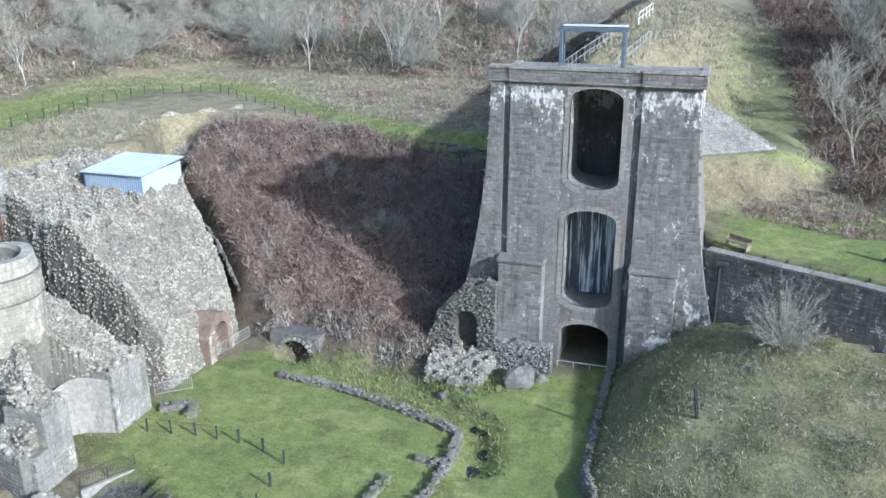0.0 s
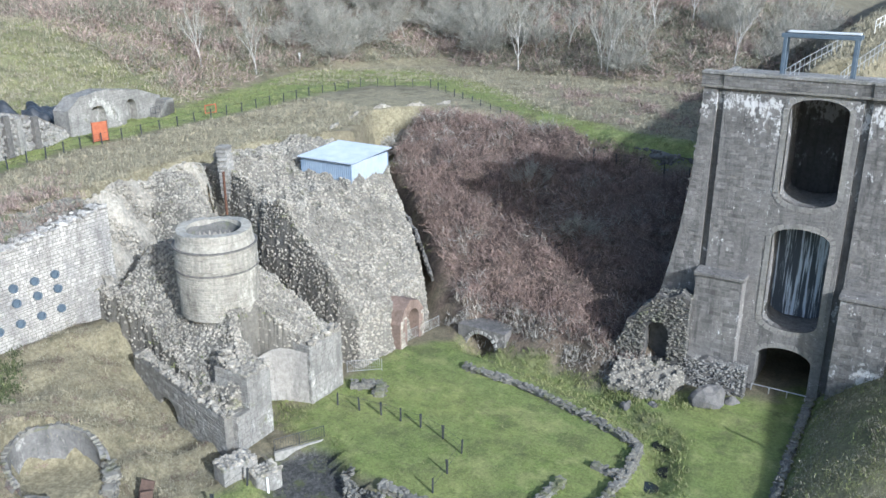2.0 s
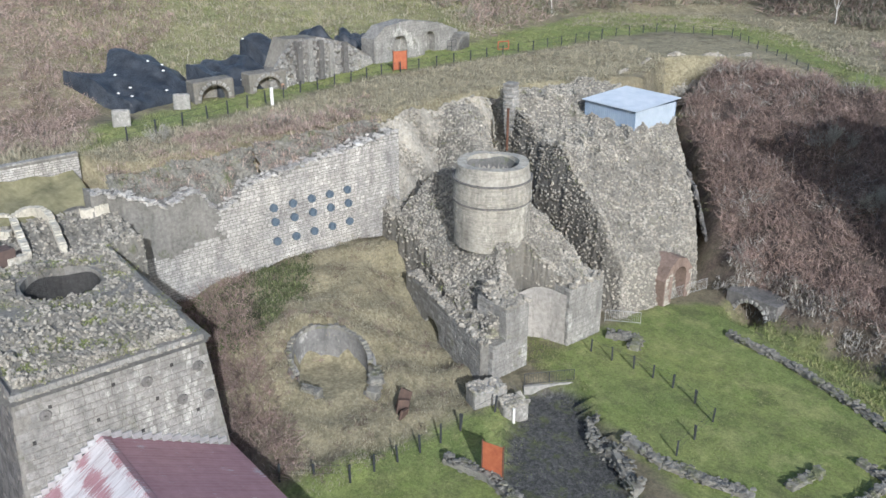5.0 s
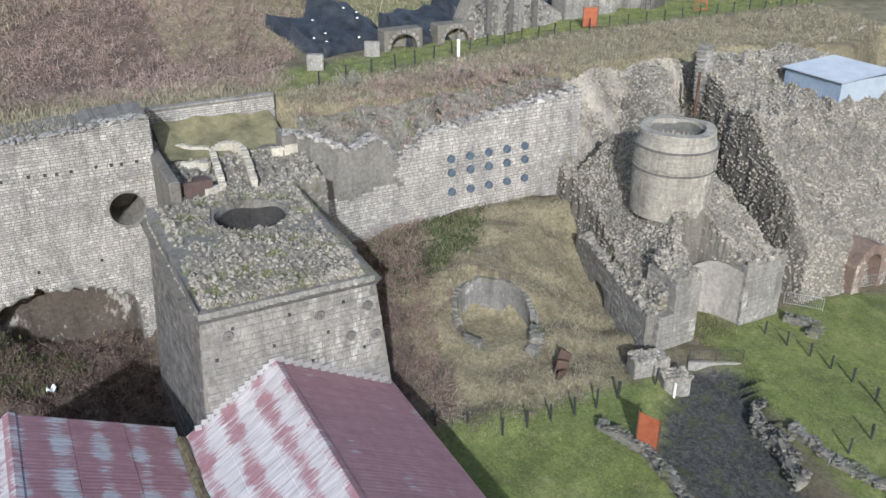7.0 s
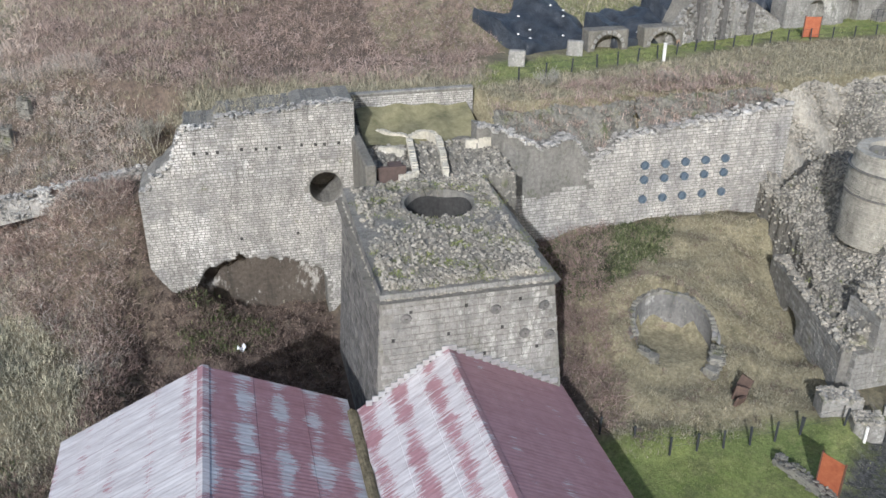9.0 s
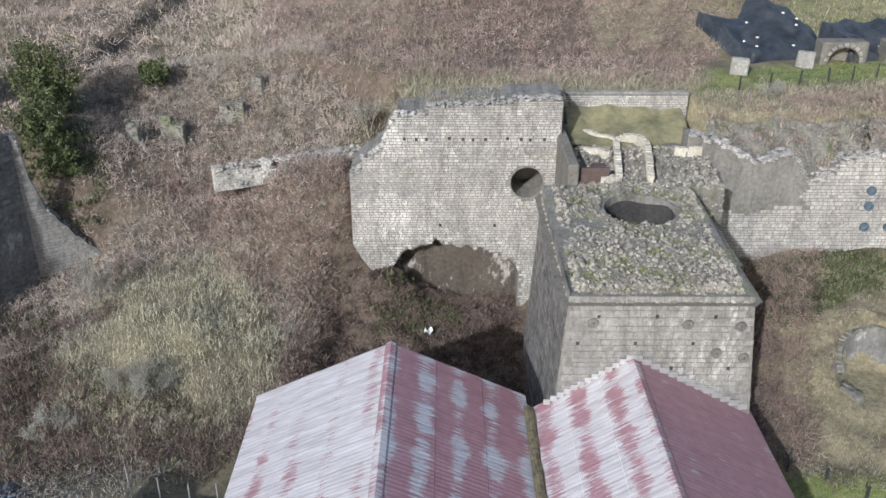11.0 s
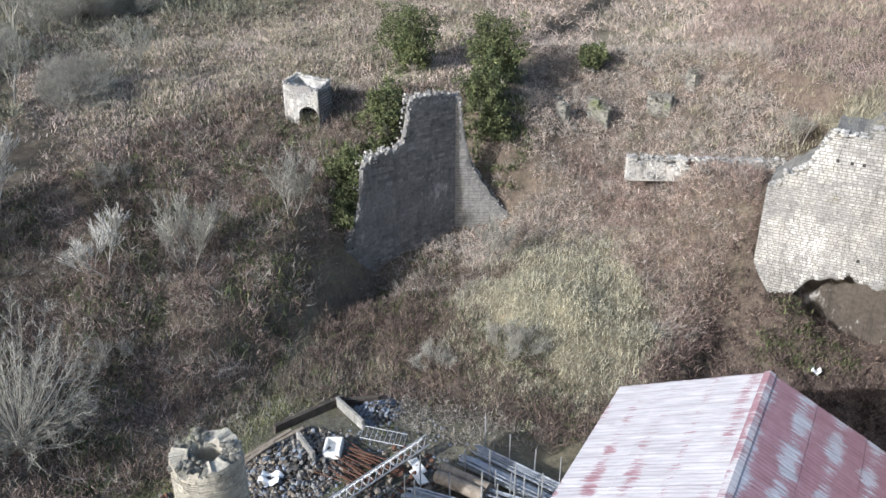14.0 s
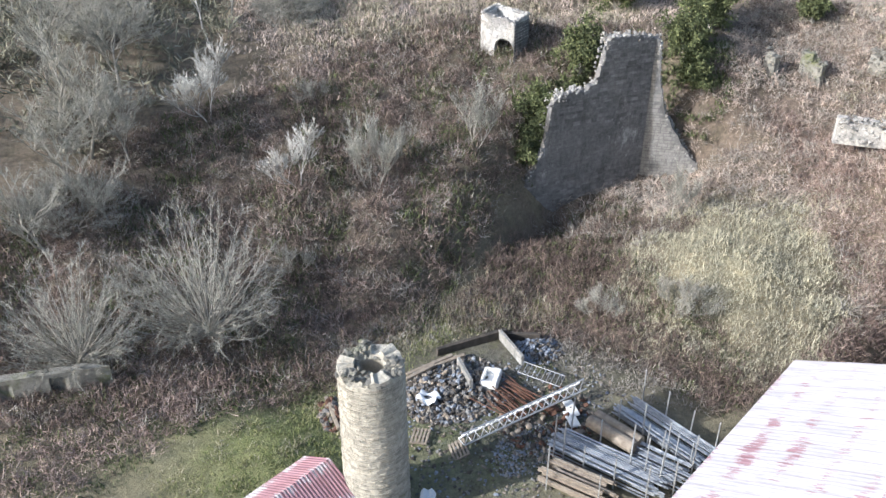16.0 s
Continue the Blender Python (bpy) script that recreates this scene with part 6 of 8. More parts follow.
for x, y, l in ((-76.8, -26.5, 2.2), (-79.2, -21.5, 2.4), (-82.2, -18.8, 1.0), (-75.0, -29.0, 1.2)):
    dry_wall("wall_fragment", "pale broken wall fragment in the scrub", [(x, y), (x + 0.6, y + l)], 0.7, 2.0, int(-x * 10))
dry_wall("wall_fragment", "long pale broken wall strip on the bank", [(-66.6, -19.4), (-69.3, -13.5), (-71.7, -7.7)], 0.9, 1.9, 110, WALL_STONE, 0.3, 7.4)

# ---- chimney stack ----
ch = thing("chimney_stack", "round pale brick chimney stack with a broken mossy top", "chimney", (-22, -24.7, -1))
drum(-22.0, -24.7, lambda z: 1.62 + 0.012 * (9 - z), -1.2, 8.5, 0.8, ch, stone_look("mossy_pale_brick", (0.3, 0.28, 0.23), (0.5, 0.47, 0.4), moss=(0.16, 0.17, 0.06), moss_at=0.63, vary=0.35), 0.16, 0.3, 0.55, 111, 0.2, 2.2, 290)
rs = np.random.default_rng(112)
heap = Heap()
for i in range(170):
    v, f = ROCKS[i % 6]
    a, q = rs.uniform(0, 6.283), rs.uniform(0.75, 1.62)
    heap.add((v * rs.uniform(0.08, 0.2) * np.array([1.3, 1, 0.7])) @ turn(rs, 0.3).T + (-22.0 + q * math.cos(a), -24.7 + q * math.sin(a), 8.55 + 0.22 * math.sin(3 * a + 1) + rs.uniform(-0.1, 0.08)), f)
part("loose_stone", heap, LOW_STONE, ch, "mossy loose stones on the broken top")["kind"] = "stuff"
hut = thing("small_shed", "small shed with a faded red corrugated roof by the chimney", "shed", (-17.8, -26.6, -1))
bm = bmesh.new()
box(bm, -20.2, -15.2, -28.5, -24.7, -1.2, 0.9, 0.03)
part("wall", bm, DARK_STONE, hut)
for ye in (-28.8, -24.3):
    h = Heap()
    for off in (0, -0.04):
        v, f = sheet(120, 4, lambda s, t: (-20.5 + 5.6 * s, -26.6 + (ye + 26.6) * t, 2.2 - 1.3 * t + off + 0.02 * np.sin(6.283 * s * 28)))
        h.add(v, f)
    part("roof_slope", h, ROOF, hut)

# ---- yard of salvaged stone and scaffolding ----
def litter_pile(name, label, cx, cy, rx, ry, n, size, materials, seed, hgt=0.7, cat="pile"):
    r = np.random.default_rng(seed)
    p = thing(name, label, cat, (cx, cy, gz(cx, cy)))
    heaps = [Heap() for _ in materials]
    for i in range(n):
        a, q = r.uniform(0, 6.283), math.sqrt(r.uniform())
        x, y = cx + rx * q * math.cos(a), cy + ry * q * math.sin(a)
        v, f = ROCKS[i % 6]
        s = r.uniform(*size) * np.array([1.3, 0.9, 0.6])
        w = (v * s) @ turn(r, 0.6).T + (x, y, gz(x, y) + r.uniform(0, hgt) * (1 - q))
        k = int(r.integers(len(materials)))
        if i < 60:
            one = Heap()
            one.add(w, f)
            part("stone", one, materials[k], p)
        else:
            heaps[k].add(w, f)
    for k, h in enumerate(heaps):
        if h.n:
            part("rubble_rest", h, materials[k], p)["kind"] = "stuff"
    return p


SLATE = plain_look("blue_grey_slate", (0.09, 0.10, 0.12), (0.28, 0.32, 0.38), 2.5, 0.6)
EARTH_SHADE = plain_look("damp_earth_and_wall_shade", (0.04, 0.035, 0.03), (0.10, 0.085, 0.07), 2, 0.95)
litter_pile("stone_pile", "jumbled pile of salvaged grey stones and slates", -31.6, -27.8, 3.6, 3.0, 1700, (0.04, 0.24), [SLATE, DARK_STONE, PALE_STONE, EARTH_SHADE, EARTH_SHADE, WOOD, DARK_STONE], 121)
litter_pile("stone_pile", "heap of blue-grey slates behind the wall", -38.6, -26.4, 1.8, 1.7, 420, (0.05, 0.2), [SLATE, SLATE, DARK_STONE, EARTH_SHADE], 122)
litter_pile("stone_pile", "spilled grey gravel on the moss", -30.5, -21.2, 2.6, 1.6, 500, (0.04, 0.12), [SLATE, PALE_STONE], 123, 0.15)
litter_pile("stone_pile", "brown bricks and stones beside the chimney", -25.5, -30.5, 1.8, 2.4, 260, (0.1, 0.3), [DARK_STONE, WOOD, RUST], 124)
# bay walls take the dark earth colour to stand for their shade
for k, (x0, y0, x1, y1, z) in enumerate(((-33.4, -30.9, -38.2, -28.9, 0.6), (-38.2, -28.8, -39.6, -27.0, 0.5))):
    bm = bmesh.new()
    L = math.hypot(x1 - x0, y1 - y0)
    box(bm, 0, L, -0.14, 0.14, -0.6, z, 0.03, pose(x0, y0, gz(x0, y0), 0, 0, math.degrees(math.atan2(y1 - y0, x1 - x0))))
    tagged(part("concrete_wall", bm, EARTH_SHADE), "low concrete bay wall in the yard, coloured dark for its shade", "wall", "bay walls")
for k, (x, y, a, L) in enumerate(((-36.9, -27.4, 63, 3.6), (-32.8, -27.9, 58, 2.8), (-24.9, -31.6, 62, 3.4), (-32.2, -30.4, 160, 3.4), (-33.0, -29.9, 156, 3.0), (-31.2, -30.3, 165, 2.2))):
    bm = bmesh.new()
    box(bm, -L / 2, L / 2, -0.12, 0.12, 0.1, 0.85 if k < 2 else 0.35, 0.03, pose(x, y, gz(x, y), 0 if k < 2 else 8, -6, a))
    tagged(part("concrete_slab" if k < 2 else "timber_baulk", bm, PALE_STONE if k < 2 else WOOD), "upright grey concrete slab between heaps" if k < 2 else "weathered grey timber baulk lying in the yard", "slab" if k < 2 else "timber")
litter_pile("stone_pile", "small scattered rubble and chips over the yard", -31.0, -22.5, 8.5, 6.0, 1600, (0.03, 0.15), [SLATE, DARK_STONE, EARTH_SHADE, WOOD], 126, 0.06)
litter_pile("timber_pile", "broken boards and splintered timber in the yard", -33.2, -21.6, 3.6, 2.6, 220, (0.08, 0.3), [WOOD, EARTH_SHADE, RUST], 127, 0.4)
SHEETW = plain_look("white_plastic_sheet", (0.6, 0.63, 0.66), (0.78, 0.8, 0.82), 1.5, 0.35)
for x, y, s, a in ((-29.6, -28.1, 0.95, 100), (-23.6, -22.6, 0.8, 30), (-59.2, -1.5, 0.5, 80)):
    h = Heap()
    for off in (0, -0.03):
        v, f = sheet(12, 10, lambda s_, t_: (x + s * 1.3 * (s_ - 0.5) * math.cos(radians(a)) - s * (t_ - 0.5) * math.sin(radians(a)), y + s * 1.3 * (s_ - 0.5) * math.sin(radians(a)) + s * (t_ - 0.5) * math.cos(radians(a)),
                                              gz(x, y) + 0.45 + off + 0.16 * np.sin(7 * s_ + 3 * t_) + 0.1 * np.sin(11 * t_ - 4 * s_)))
        h.add(v, f)
    tagged(part("plastic_sheet", h, SHEETW, smooth=True), "crumpled white plastic sheet on the rubble", "sheet", "plastic sheets")
sink = thing("stone_trough", "square pale sink standing in the rubble", "trough", (-33.6, -26.4, -0.8))
bm = bmesh.new()
box(bm, -0.75, 0.75, -0.55, 0.55, 0, 0.55, 0.05, pose(-33.6, -26.4, gz(-33.6, -26.4) + 0.2, 4, 3, 25))
c2 = bmesh.new()
box(c2, -0.6, 0.6, -0.4, 0.4, 0.15, 0.8, 0, pose(-33.6, -26.4, gz(-33.6, -26.4) + 0.2, 4, 3, 25))
part("basin", carve(bm, c2), WHITE, sink)
bm = bmesh.new()
for i in range(34):
    x, y = -32.9 + 1.5 * rs.uniform(-1, 1), -24.2 + 0.7 * rs.uniform(-1, 1)
    a = radians(85 + rs.uniform(-12, 12))
    L = rs.uniform(1.0, 2.0)
    z = gz(x, y) + rs.uniform(0.05, 0.45)
    beam(bm, (x - L * math.cos(a) * 0.8, y - L * math.sin(a) * 0.8, z), (x + L * math.cos(a) * 0.8, y + L * math.sin(a) * 0.8, z + rs.uniform(-0.1, 0.1)), 0.035, 5)
tagged(part("scrap_bars", bm, RUST), "bundle of long rusty iron bars on the ground", "scrap", kind="stuff")

tr = thing("lattice_truss", "long galvanised lattice truss lying across the rubble", "truss", (-31, -21.5, 0))
A, B = Vector((-28.0, -24.0, -0.3)), Vector((-36.4, -21.4, 0.1))
d = (B - A).normalized()
n_ = Vector((-d.y, d.x, 0)).normalized() * 0.32
upv = Vector((0, 0, 0.55))
for o, nm in ((n_, "chord"), (-n_, "chord"), (upv, "chord")):
    bm = bmesh.new()
    beam(bm, A + o, B + o, 0.055, 6)
    part(nm, bm, GALV, tr)
for i in range(16):
    p, q = A.lerp(B, i / 16), A.lerp(B, (i + 1) / 16)
    bm = bmesh.new()
    beam(bm, p + n_, q + upv, 0.03, 4)
    beam(bm, p - n_, q + upv, 0.03, 4)
    beam(bm, p + n_, p - n_, 0.03, 4)
    part("brace", bm, GALV, tr)
ld = thing("mesh_panel", "small galvanised grid panel leaning by the truss", "panel", (-37, -23.4, 0.2))
A, B = Vector((-36.2, -22.8, -0.2)), Vector((-35.3, -25.4, 0.1))
d2 = Vector((0.62, 0.24, 0.08))
for i in range(10):
    bm = bmesh.new()
    beam(bm, A.lerp(B, i / 9) - d2, A.lerp(B, i / 9) + d2, 0.025, 4)
    part("rung", bm, GALV, ld)
for o in (d2, -d2):
    bm = bmesh.new()
    beam(bm, A + o, B + o, 0.035, 4)
    part("rail", bm, GALV, ld)


def pallet(x, y, rx, ry, rz, label):
    p = thing("pallet", label, "pallet", (x, y, gz(x, y)), "pallets")
    m4 = pose(x, y, gz(x, y) + 0.15, rx, ry, rz)
    for i in range(5):
        bm = bmesh.new()
        box(bm, -0.6, 0.6, -0.5 + 0.22 * i, -0.37 + 0.22 * i, 0.1, 0.13, 0.005, m4)
        part("board", bm, WOOD, p)
    for xx in (-0.55, 0, 0.5):
        bm = bmesh.new()
        box(bm, xx, xx + 0.09, -0.5, 0.51, 0, 0.1, 0.005, m4)
        part("bearer", bm, WOOD, p)


pallet(-27.7, -23.9, 25, 10, 60, "grey timber pallet tipped against the truss")
pallet(-27.0, -26.3, 5, 3, 30, "old timber pallet lying on rubble")
for i in range(2):
    bm = bmesh.new()
    box(bm, -0.75, 0.75, -0.3, 0.3, 0, 0.1, 0.02, pose(-34.8 + 0.75 * i, -21.1 + 0.55 * i, gz(-34.4, -20.8) + 0.25, 3, -4, 55))
    tagged(part("insulation_board", bm, WHITE), "white rectangular panel lying on boards", "panel", "white panels")
# racks of scaffold tubes
TUBE = plain_look("dull_steel_tube", (0.30, 0.33, 0.37), (0.5, 0.53, 0.56), 3, 0.45, 0.5)
for k, (cx, cy, L, n, deg) in enumerate(((-32.2, -16.9, 6.2, 60, 97), (-36.4, -15.6, 5.8, 52, 82), (-34.0, -14.6, 3.2, 26, 95), (-30.0, -17.2, 3.6, 18, 100))):
    rk = thing("scaffold_rack", "rack of stacked grey scaffold tubes with upright poles", "rack", (cx, cy, -1), "scaffold racks")
    a = radians(deg)
    ca, sa = math.cos(a), math.sin(a)
    mat_ = TUBE if k != 3 else WOOD
    for i in range(n):
        off, z = rs.uniform(-0.9, 0.9), -0.8 + 0.9 * rs.uniform() ** 0.7
        e = rs.uniform(-0.5, 0.5)
        x, y = cx - sa * off, cy + ca * off
        bm = bmesh.new()
        beam(bm, (x - ca * (L / 2 + e), y - sa * (L / 2 + e), z), (x + ca * (L / 2 - e), y + sa * (L / 2 - e), z + rs.uniform(-0.05, 0.05)), 0.05 if k != 3 else 0.11, 5)
        part("tube" if k != 3 else "plank", bm, mat_, rk)
    for i in range(4 if k != 3 else 2):
        for s in (-1.05, 1.05):
            q = -L / 2 + 0.3 + i * (L - 0.6) / (3 if k != 3 else 1)
            x, y = cx + ca * q - sa * s, cy + sa * q + ca * s
            bm = bmesh.new()
            beam(bm, (x, y, -1.2), (x + rs.normal(0, 0.04), y + rs.normal(0, 0.04), rs.uniform(1.2, 2.6)), 0.045, 5)
            part("upright", bm, GALV, rk)
rl = thing("chestnut_roll", "long rolls of brown fencing on the rack", "roll", (-33.5, -17.4, 0))
for i in range(2):
    bm = bmesh.new()
    beam(bm, (-34.9 + 0.75 * i, -19.4, -0.1 + 0.1 * i), (-34.6 + 0.75 * i, -16.2, 0.0 + 0.1 * i), 0.4, 14)
    part("roll", bm, WOOD, rl)

# ---- low ruin in the scrub by the yard ----
lr = thing("low_ruin", "low grey stone wall with two dark openings in the scrub", "ruin", (-14, -44.5, 0.5))
bm = prism_along([(-5, -1.5), (3.6, -1.5), (3.6, 1.0), (-5, 1.1)], lambda u, d, z: (-14 - 0.84 * u - 0.54 * d, -44.8 + 0.54 * u - 0.0 * d + 0.84 * d, z + 0.6), 0, -1.6)
cuts = [prism_along([(u - 0.55, -0.6), (u + 0.55, -0.6), (u + 0.55, 0.75), (u - 0.55, 0.75)], lambda u, d, z: (-14 - 0.84 * u - 0.54 * d, -44.8 + 0.54 * u + 0.84 * d, z + 0.6), 1, -1.3) for u in (-2.6, 0.6)]
part("wall", carve(bm, *cuts), LOW_STONE, lr)

# ---- oven ruins on the hillside ----
ov = thing("oven_wall", "ruined stone oven wall with two arched recesses and steps", "ruin", (-88, 69, 14))
O0, O1 = Vector((-86.6, 61.0)), Vector((-89.3, 76.6))
od = (O1 - O0).normalized()


def ov_at(u, d, z):
    return (O0.x + od.x * u + od.y * d, O0.y + od.y * u - od.x * d, z)


prof = [(0, 13.5), (15.8, 13.5), (15.8, 16.4), (12, 17.7), (6, 18.6), (2, 18.3), (0, 17.0)]
part("wall", carve(prism_along(prof, ov_at, 0, -2.2), *[prism_along(arch_profile(u, w_, 13, t, False, 0.95), ov_at, 1, -1.0) for u, w_, t in ((4.6, 1.25, 17.0), (10.2, 1.0, 16.8))]), PALE_STONE, ov)
block_wall(courses(0, 15.8, 14, 18.6, 0.34, 0.4, 0.9, lambda u, z, h: z < np.interp(u, [0, 2, 6, 12, 15.8], [17, 18.3, 18.6, 17.7, 16.4]) - 0.1 and not (abs(u - 4.6) < 1.3 + h and z < 17) and not (abs(u - 10.2) < 1.05 + h and z < 16.8), 131), ov_at, ov, PALE_STONE, lambda u, z: True, 220)
for i in range(6):
    part("step", prism_along([(13.2 + 0.35 * i, 13.8), (16.4, 13.8), (16.4, 14.3 + 0.35 * i), (13.2 + 0.35 * i, 14.3 + 0.35 * i)], ov_at, 1.6, 0.02), PALE_STONE, ov)
railing("dark gate frame before the oven steps", [(*ov_at(11.8, 1.6, 0)[:2], 14.2), (*ov_at(13.6, 1.6, 0)[:2], 14.2)], 1.3, POST, 1.0, (0.4, 1.0))
pw = thing("ruined_wall", "broken furnace wall with upright buttresses below the hillside", "ruin", (-84.5, 52, 14))
P0, P1 = Vector((-82.6, 44.5)), Vector((-86.2, 60.0))
pd = (P1 - P0).normalized()


def pw_at(u, d, z):
    return (P0.x + pd.x * u + pd.y * d, P0.y + pd.y * u - pd.x * d, z)


part("wall_core", carve(prism_along([(0, 13.5), (16, 13.5), (16, 15.2), (12, 17.4), (7.5, 18.6), (3, 18.9), (1.5, 16), (0, 15.6)], pw_at, 0, -2.5), prism_along(arch_profile(-0.4 + 1.6, 1.2, 13, 15.4, False, 0.9), pw_at, 1, -2)), MORTAR, pw)
for i, (u, t) in enumerate(((3.6, 18.6), (5.2, 18.7), (6.9, 18.3), (8.5, 17.8), (10.8, 17.6))):
    part("buttress", prism_along([(u, 14), (u + 0.7, 14), (u + 0.7, t), (u, t)], pw_at, 0.7, 0.02), PALE_STONE if i % 2 else DARK_STONE, pw)
rs = np.random.default_rng(133)
heap = Heap()
for i in range(1200):
    u = rs.uniform(0, 16)
    zt = float(np.interp(u, [0, 3, 7.5, 12, 16], [15.6, 18.7, 18.4, 17.2, 15]))
    v, f = ROCKS[i % 6]
    heap.add((v * rs.uniform(0.1, 0.32)) @ turn(rs).T + pw_at(u, rs.uniform(-0.1, 1.2) * (zt - rs.uniform(13.8, zt)) * 0.1, rs.uniform(13.8, zt)), f)
part("loose_stone", heap, PALE_STONE, pw)["kind"] = "stuff"
# black protective sheets over the old brickwork
m = Look("black_sheeting", 0.38)
m.bump(m.noise(2.5, 5), 0.8, 0.15)
TARP = m.colour(m.ramp(m.noise(0.8, 6, 0.7), (0.3, (0.012, 0.014, 0.018)), (0.72, (0.07, 0.08, 0.095))))


def tarp(x0, y0, x1, y1, depth, rise, seed, label):
    p = thing("tarpaulin", label, "sheet", (x0, y0, gz(x0, y0)), "black sheets")
    L = math.hypot(x1 - x0, y1 - y0)
    ux_, uy_ = (x1 - x0) / L, (y1 - y0) / L
    r = np.random.default_rng(seed)
    ph = r.uniform(0, 6, 6)

    def surf(s, t):
        x = x0 + ux_ * L * s + uy_ * -depth * t * (1 + 0.12 * np.sin(9 * s + ph[4]))
        y = y0 + uy_ * L * s + ux_ * depth * t * (1 + 0.12 * np.sin(9 * s + ph[4]))
        z = ground(x, y) + 0.2 + rise * np.sin(np.pi * np.clip(t * 0.75, 0, 1)) ** 0.6 * (0.75 + 0.25 * np.sin(7 * s + ph[0])) + 0.18 * np.sin(17 * s + 4 * t + ph[1]) + 0.14 * np.sin(13 * t - 6 * s + ph[2])
        z = np.where((s < 0.02) | (s > 0.98) | (t < 0.04), ground(x, y) - 0.1, z)
        return x, y, z

    h = Heap()
    v, f = sheet(60, 34, surf)
    h.add(v, f)
    part("sheet", h, TARP, p, smooth=True)
    for i in range(int(L * 0.8)):
        s, t = r.uniform(0.05, 0.95), r.uniform(0.1, 0.95)
        x, y, z = surf(np.array([s]), np.array([t]))
        bm = bmesh.new()
        bmesh.ops.create_icosphere(bm, subdivisions=1, radius=0.17)
        bmesh.ops.transform(bm, matrix=Matrix.Translation((x[0], y[0], z[0] + 0.05)) @ Matrix.Diagonal((1.2, 1, 0.6, 1)), verts=bm.verts)
        part("sandbag", bm, WHITE, p, "pale weight bag")


tarp(-81.5, 29.0, -85.0, 38.5, 9, 2.2, 1, "large black sheet draped over old brickwork")
tarp(-82.2, 38.5, -83.2, 45.5, 7, 2.6, 2, "wrinkled black sheet with pale weights")
tarp(-86.0, 46.5, -88.5, 58.0, 5, 3.6, 3, "black sheet draped over the wall head")
tarp(-91.5, 61.5, -92.5, 66.0, 4, 1.6, 4, "small black sheet above the oven wall")
for x, y, wv in ((-81.9, 37.6, 1.5), (-82.0, 43.8, 1.5)):
    a_ = thing("flue_arch", "low brick arch at the foot of the black sheets", "arch", (x, y, 14), "flue arches")
    bm = bmesh.new()
    box(bm, x - 1.6, x + 0.3, y - wv - 0.7, y + wv + 0.7, 13.4, 16.1, 0.1)
    part("wall", carve(bm, prism_along(arch_profile(y, wv, 12, 15.6, False, 0.9), lambda u, d, z: (x + d, u, z), 1, -1.2)), MORTAR, a_)
    for i in range(9):
        an = math.pi * (i + 0.5) / 9
        bm = bmesh.new()
        box(bm, -0.1, 0.42, wv, wv + 0.35, -0.2, 0.2, 0.03, Matrix.Translation((x, y, 14.2)) @ Matrix.Rotation(an, 4, "X"))
        part("voussoir", bm, stone_look("old_brick", (0.28, 0.17, 0.12), (0.42, 0.28, 0.2), vary=0.2) if i == 0 and x < -81.95 else PALE_STONE, a_)
# rock faces
def crag(name, label, x0, y0, x1, y1, z0, z1, n, seed, material, lean=0.3, wave=0.05):
    r = np.random.default_rng(seed)
    c = thing(name, label, "rock face", (x0, y0, z0))
    L = math.hypot(x1 - x0, y1 - y0)
    nx, ny = (y1 - y0) / L, -(x1 - x0) / L
    h = Heap()
    v, f = sheet(int(L * 2) + 4, 14, lambda s, t: (x0 + (x1 - x0) * s - nx * lean * (z1 - z0) * t + 0.3 * np.sin(30 * s + 9 * t) * nx, y0 + (y1 - y0) * s - ny * lean * (z1 - z0) * t + 0.3 * np.sin(23 * s - 11 * t) * ny,
                                                    z0 + (z1 - z0) * t * (1 - wave + wave * np.sin(14 * s + seed))))
    h.add(v, f)
    n = int(n * 1.8)
    part("face", h, material, c)
    h = Heap()
    for i in range(n):
        s, t = r.uniform(0, 1), r.uniform(0, 1)
        v, f = ROCKS[i % 6]
        h.add((v * r.uniform(0.1, 0.32) * np.array([1, 1, 0.7])) @ turn(r).T + (x0 + (x1 - x0) * s - nx * lean * (z1 - z0) * t, y0 + (y1 - y0) * s - ny * lean * (z1 - z0) * t, z0 + (z1 - z0) * t * (1 - wave + wave * math.sin(14 * s + seed))), f)
    part("loose_stone", h, material, c)["kind"] = "stuff"


crag("rock_face", "grey stone face above the scrub slope", -60.5, 76.5, -65.6, 92.4, 7.0, 14.3, 1500, 141, RUBBLE, 0.35)
crag("rock_face", "grey stone face above the scrub slope", -65.6, 92.0, -59.0, 100.5, 8.0, 14.4, 1000, 151, RUBBLE, 0.4)
crag("rock_face", "dark stone strip below the upper path", -45, 96.0, -22, 88.8, 10.5, 13.2, 500, 142, DARK_STONE, 0.5)
crag("rock_face", "broken rock at the edge of the scrub", -43.0, 69.5, -49.5, 76.5, 1.5, 7.5, 350, 143, DARK_STONE, 0.3)
rv = thing("stone_revetment", "pale triangular pitched stone revetment beside the tower", "wall", (0, 83, 16))
RV0, RVU, RVV = Vector((-8, 77.7, 15.9)), Vector((13.7, 8.9, 0.1)), Vector((-0.7, 9.3, 4.2))


def rv_at(u, d, v):
    p = RV0 + RVU * (u / 16.3) + RVV * (v / 10.2)
    return (p.x + 0.05 * d, p.y - 0.4 * d, p.z + 0.9 * d)


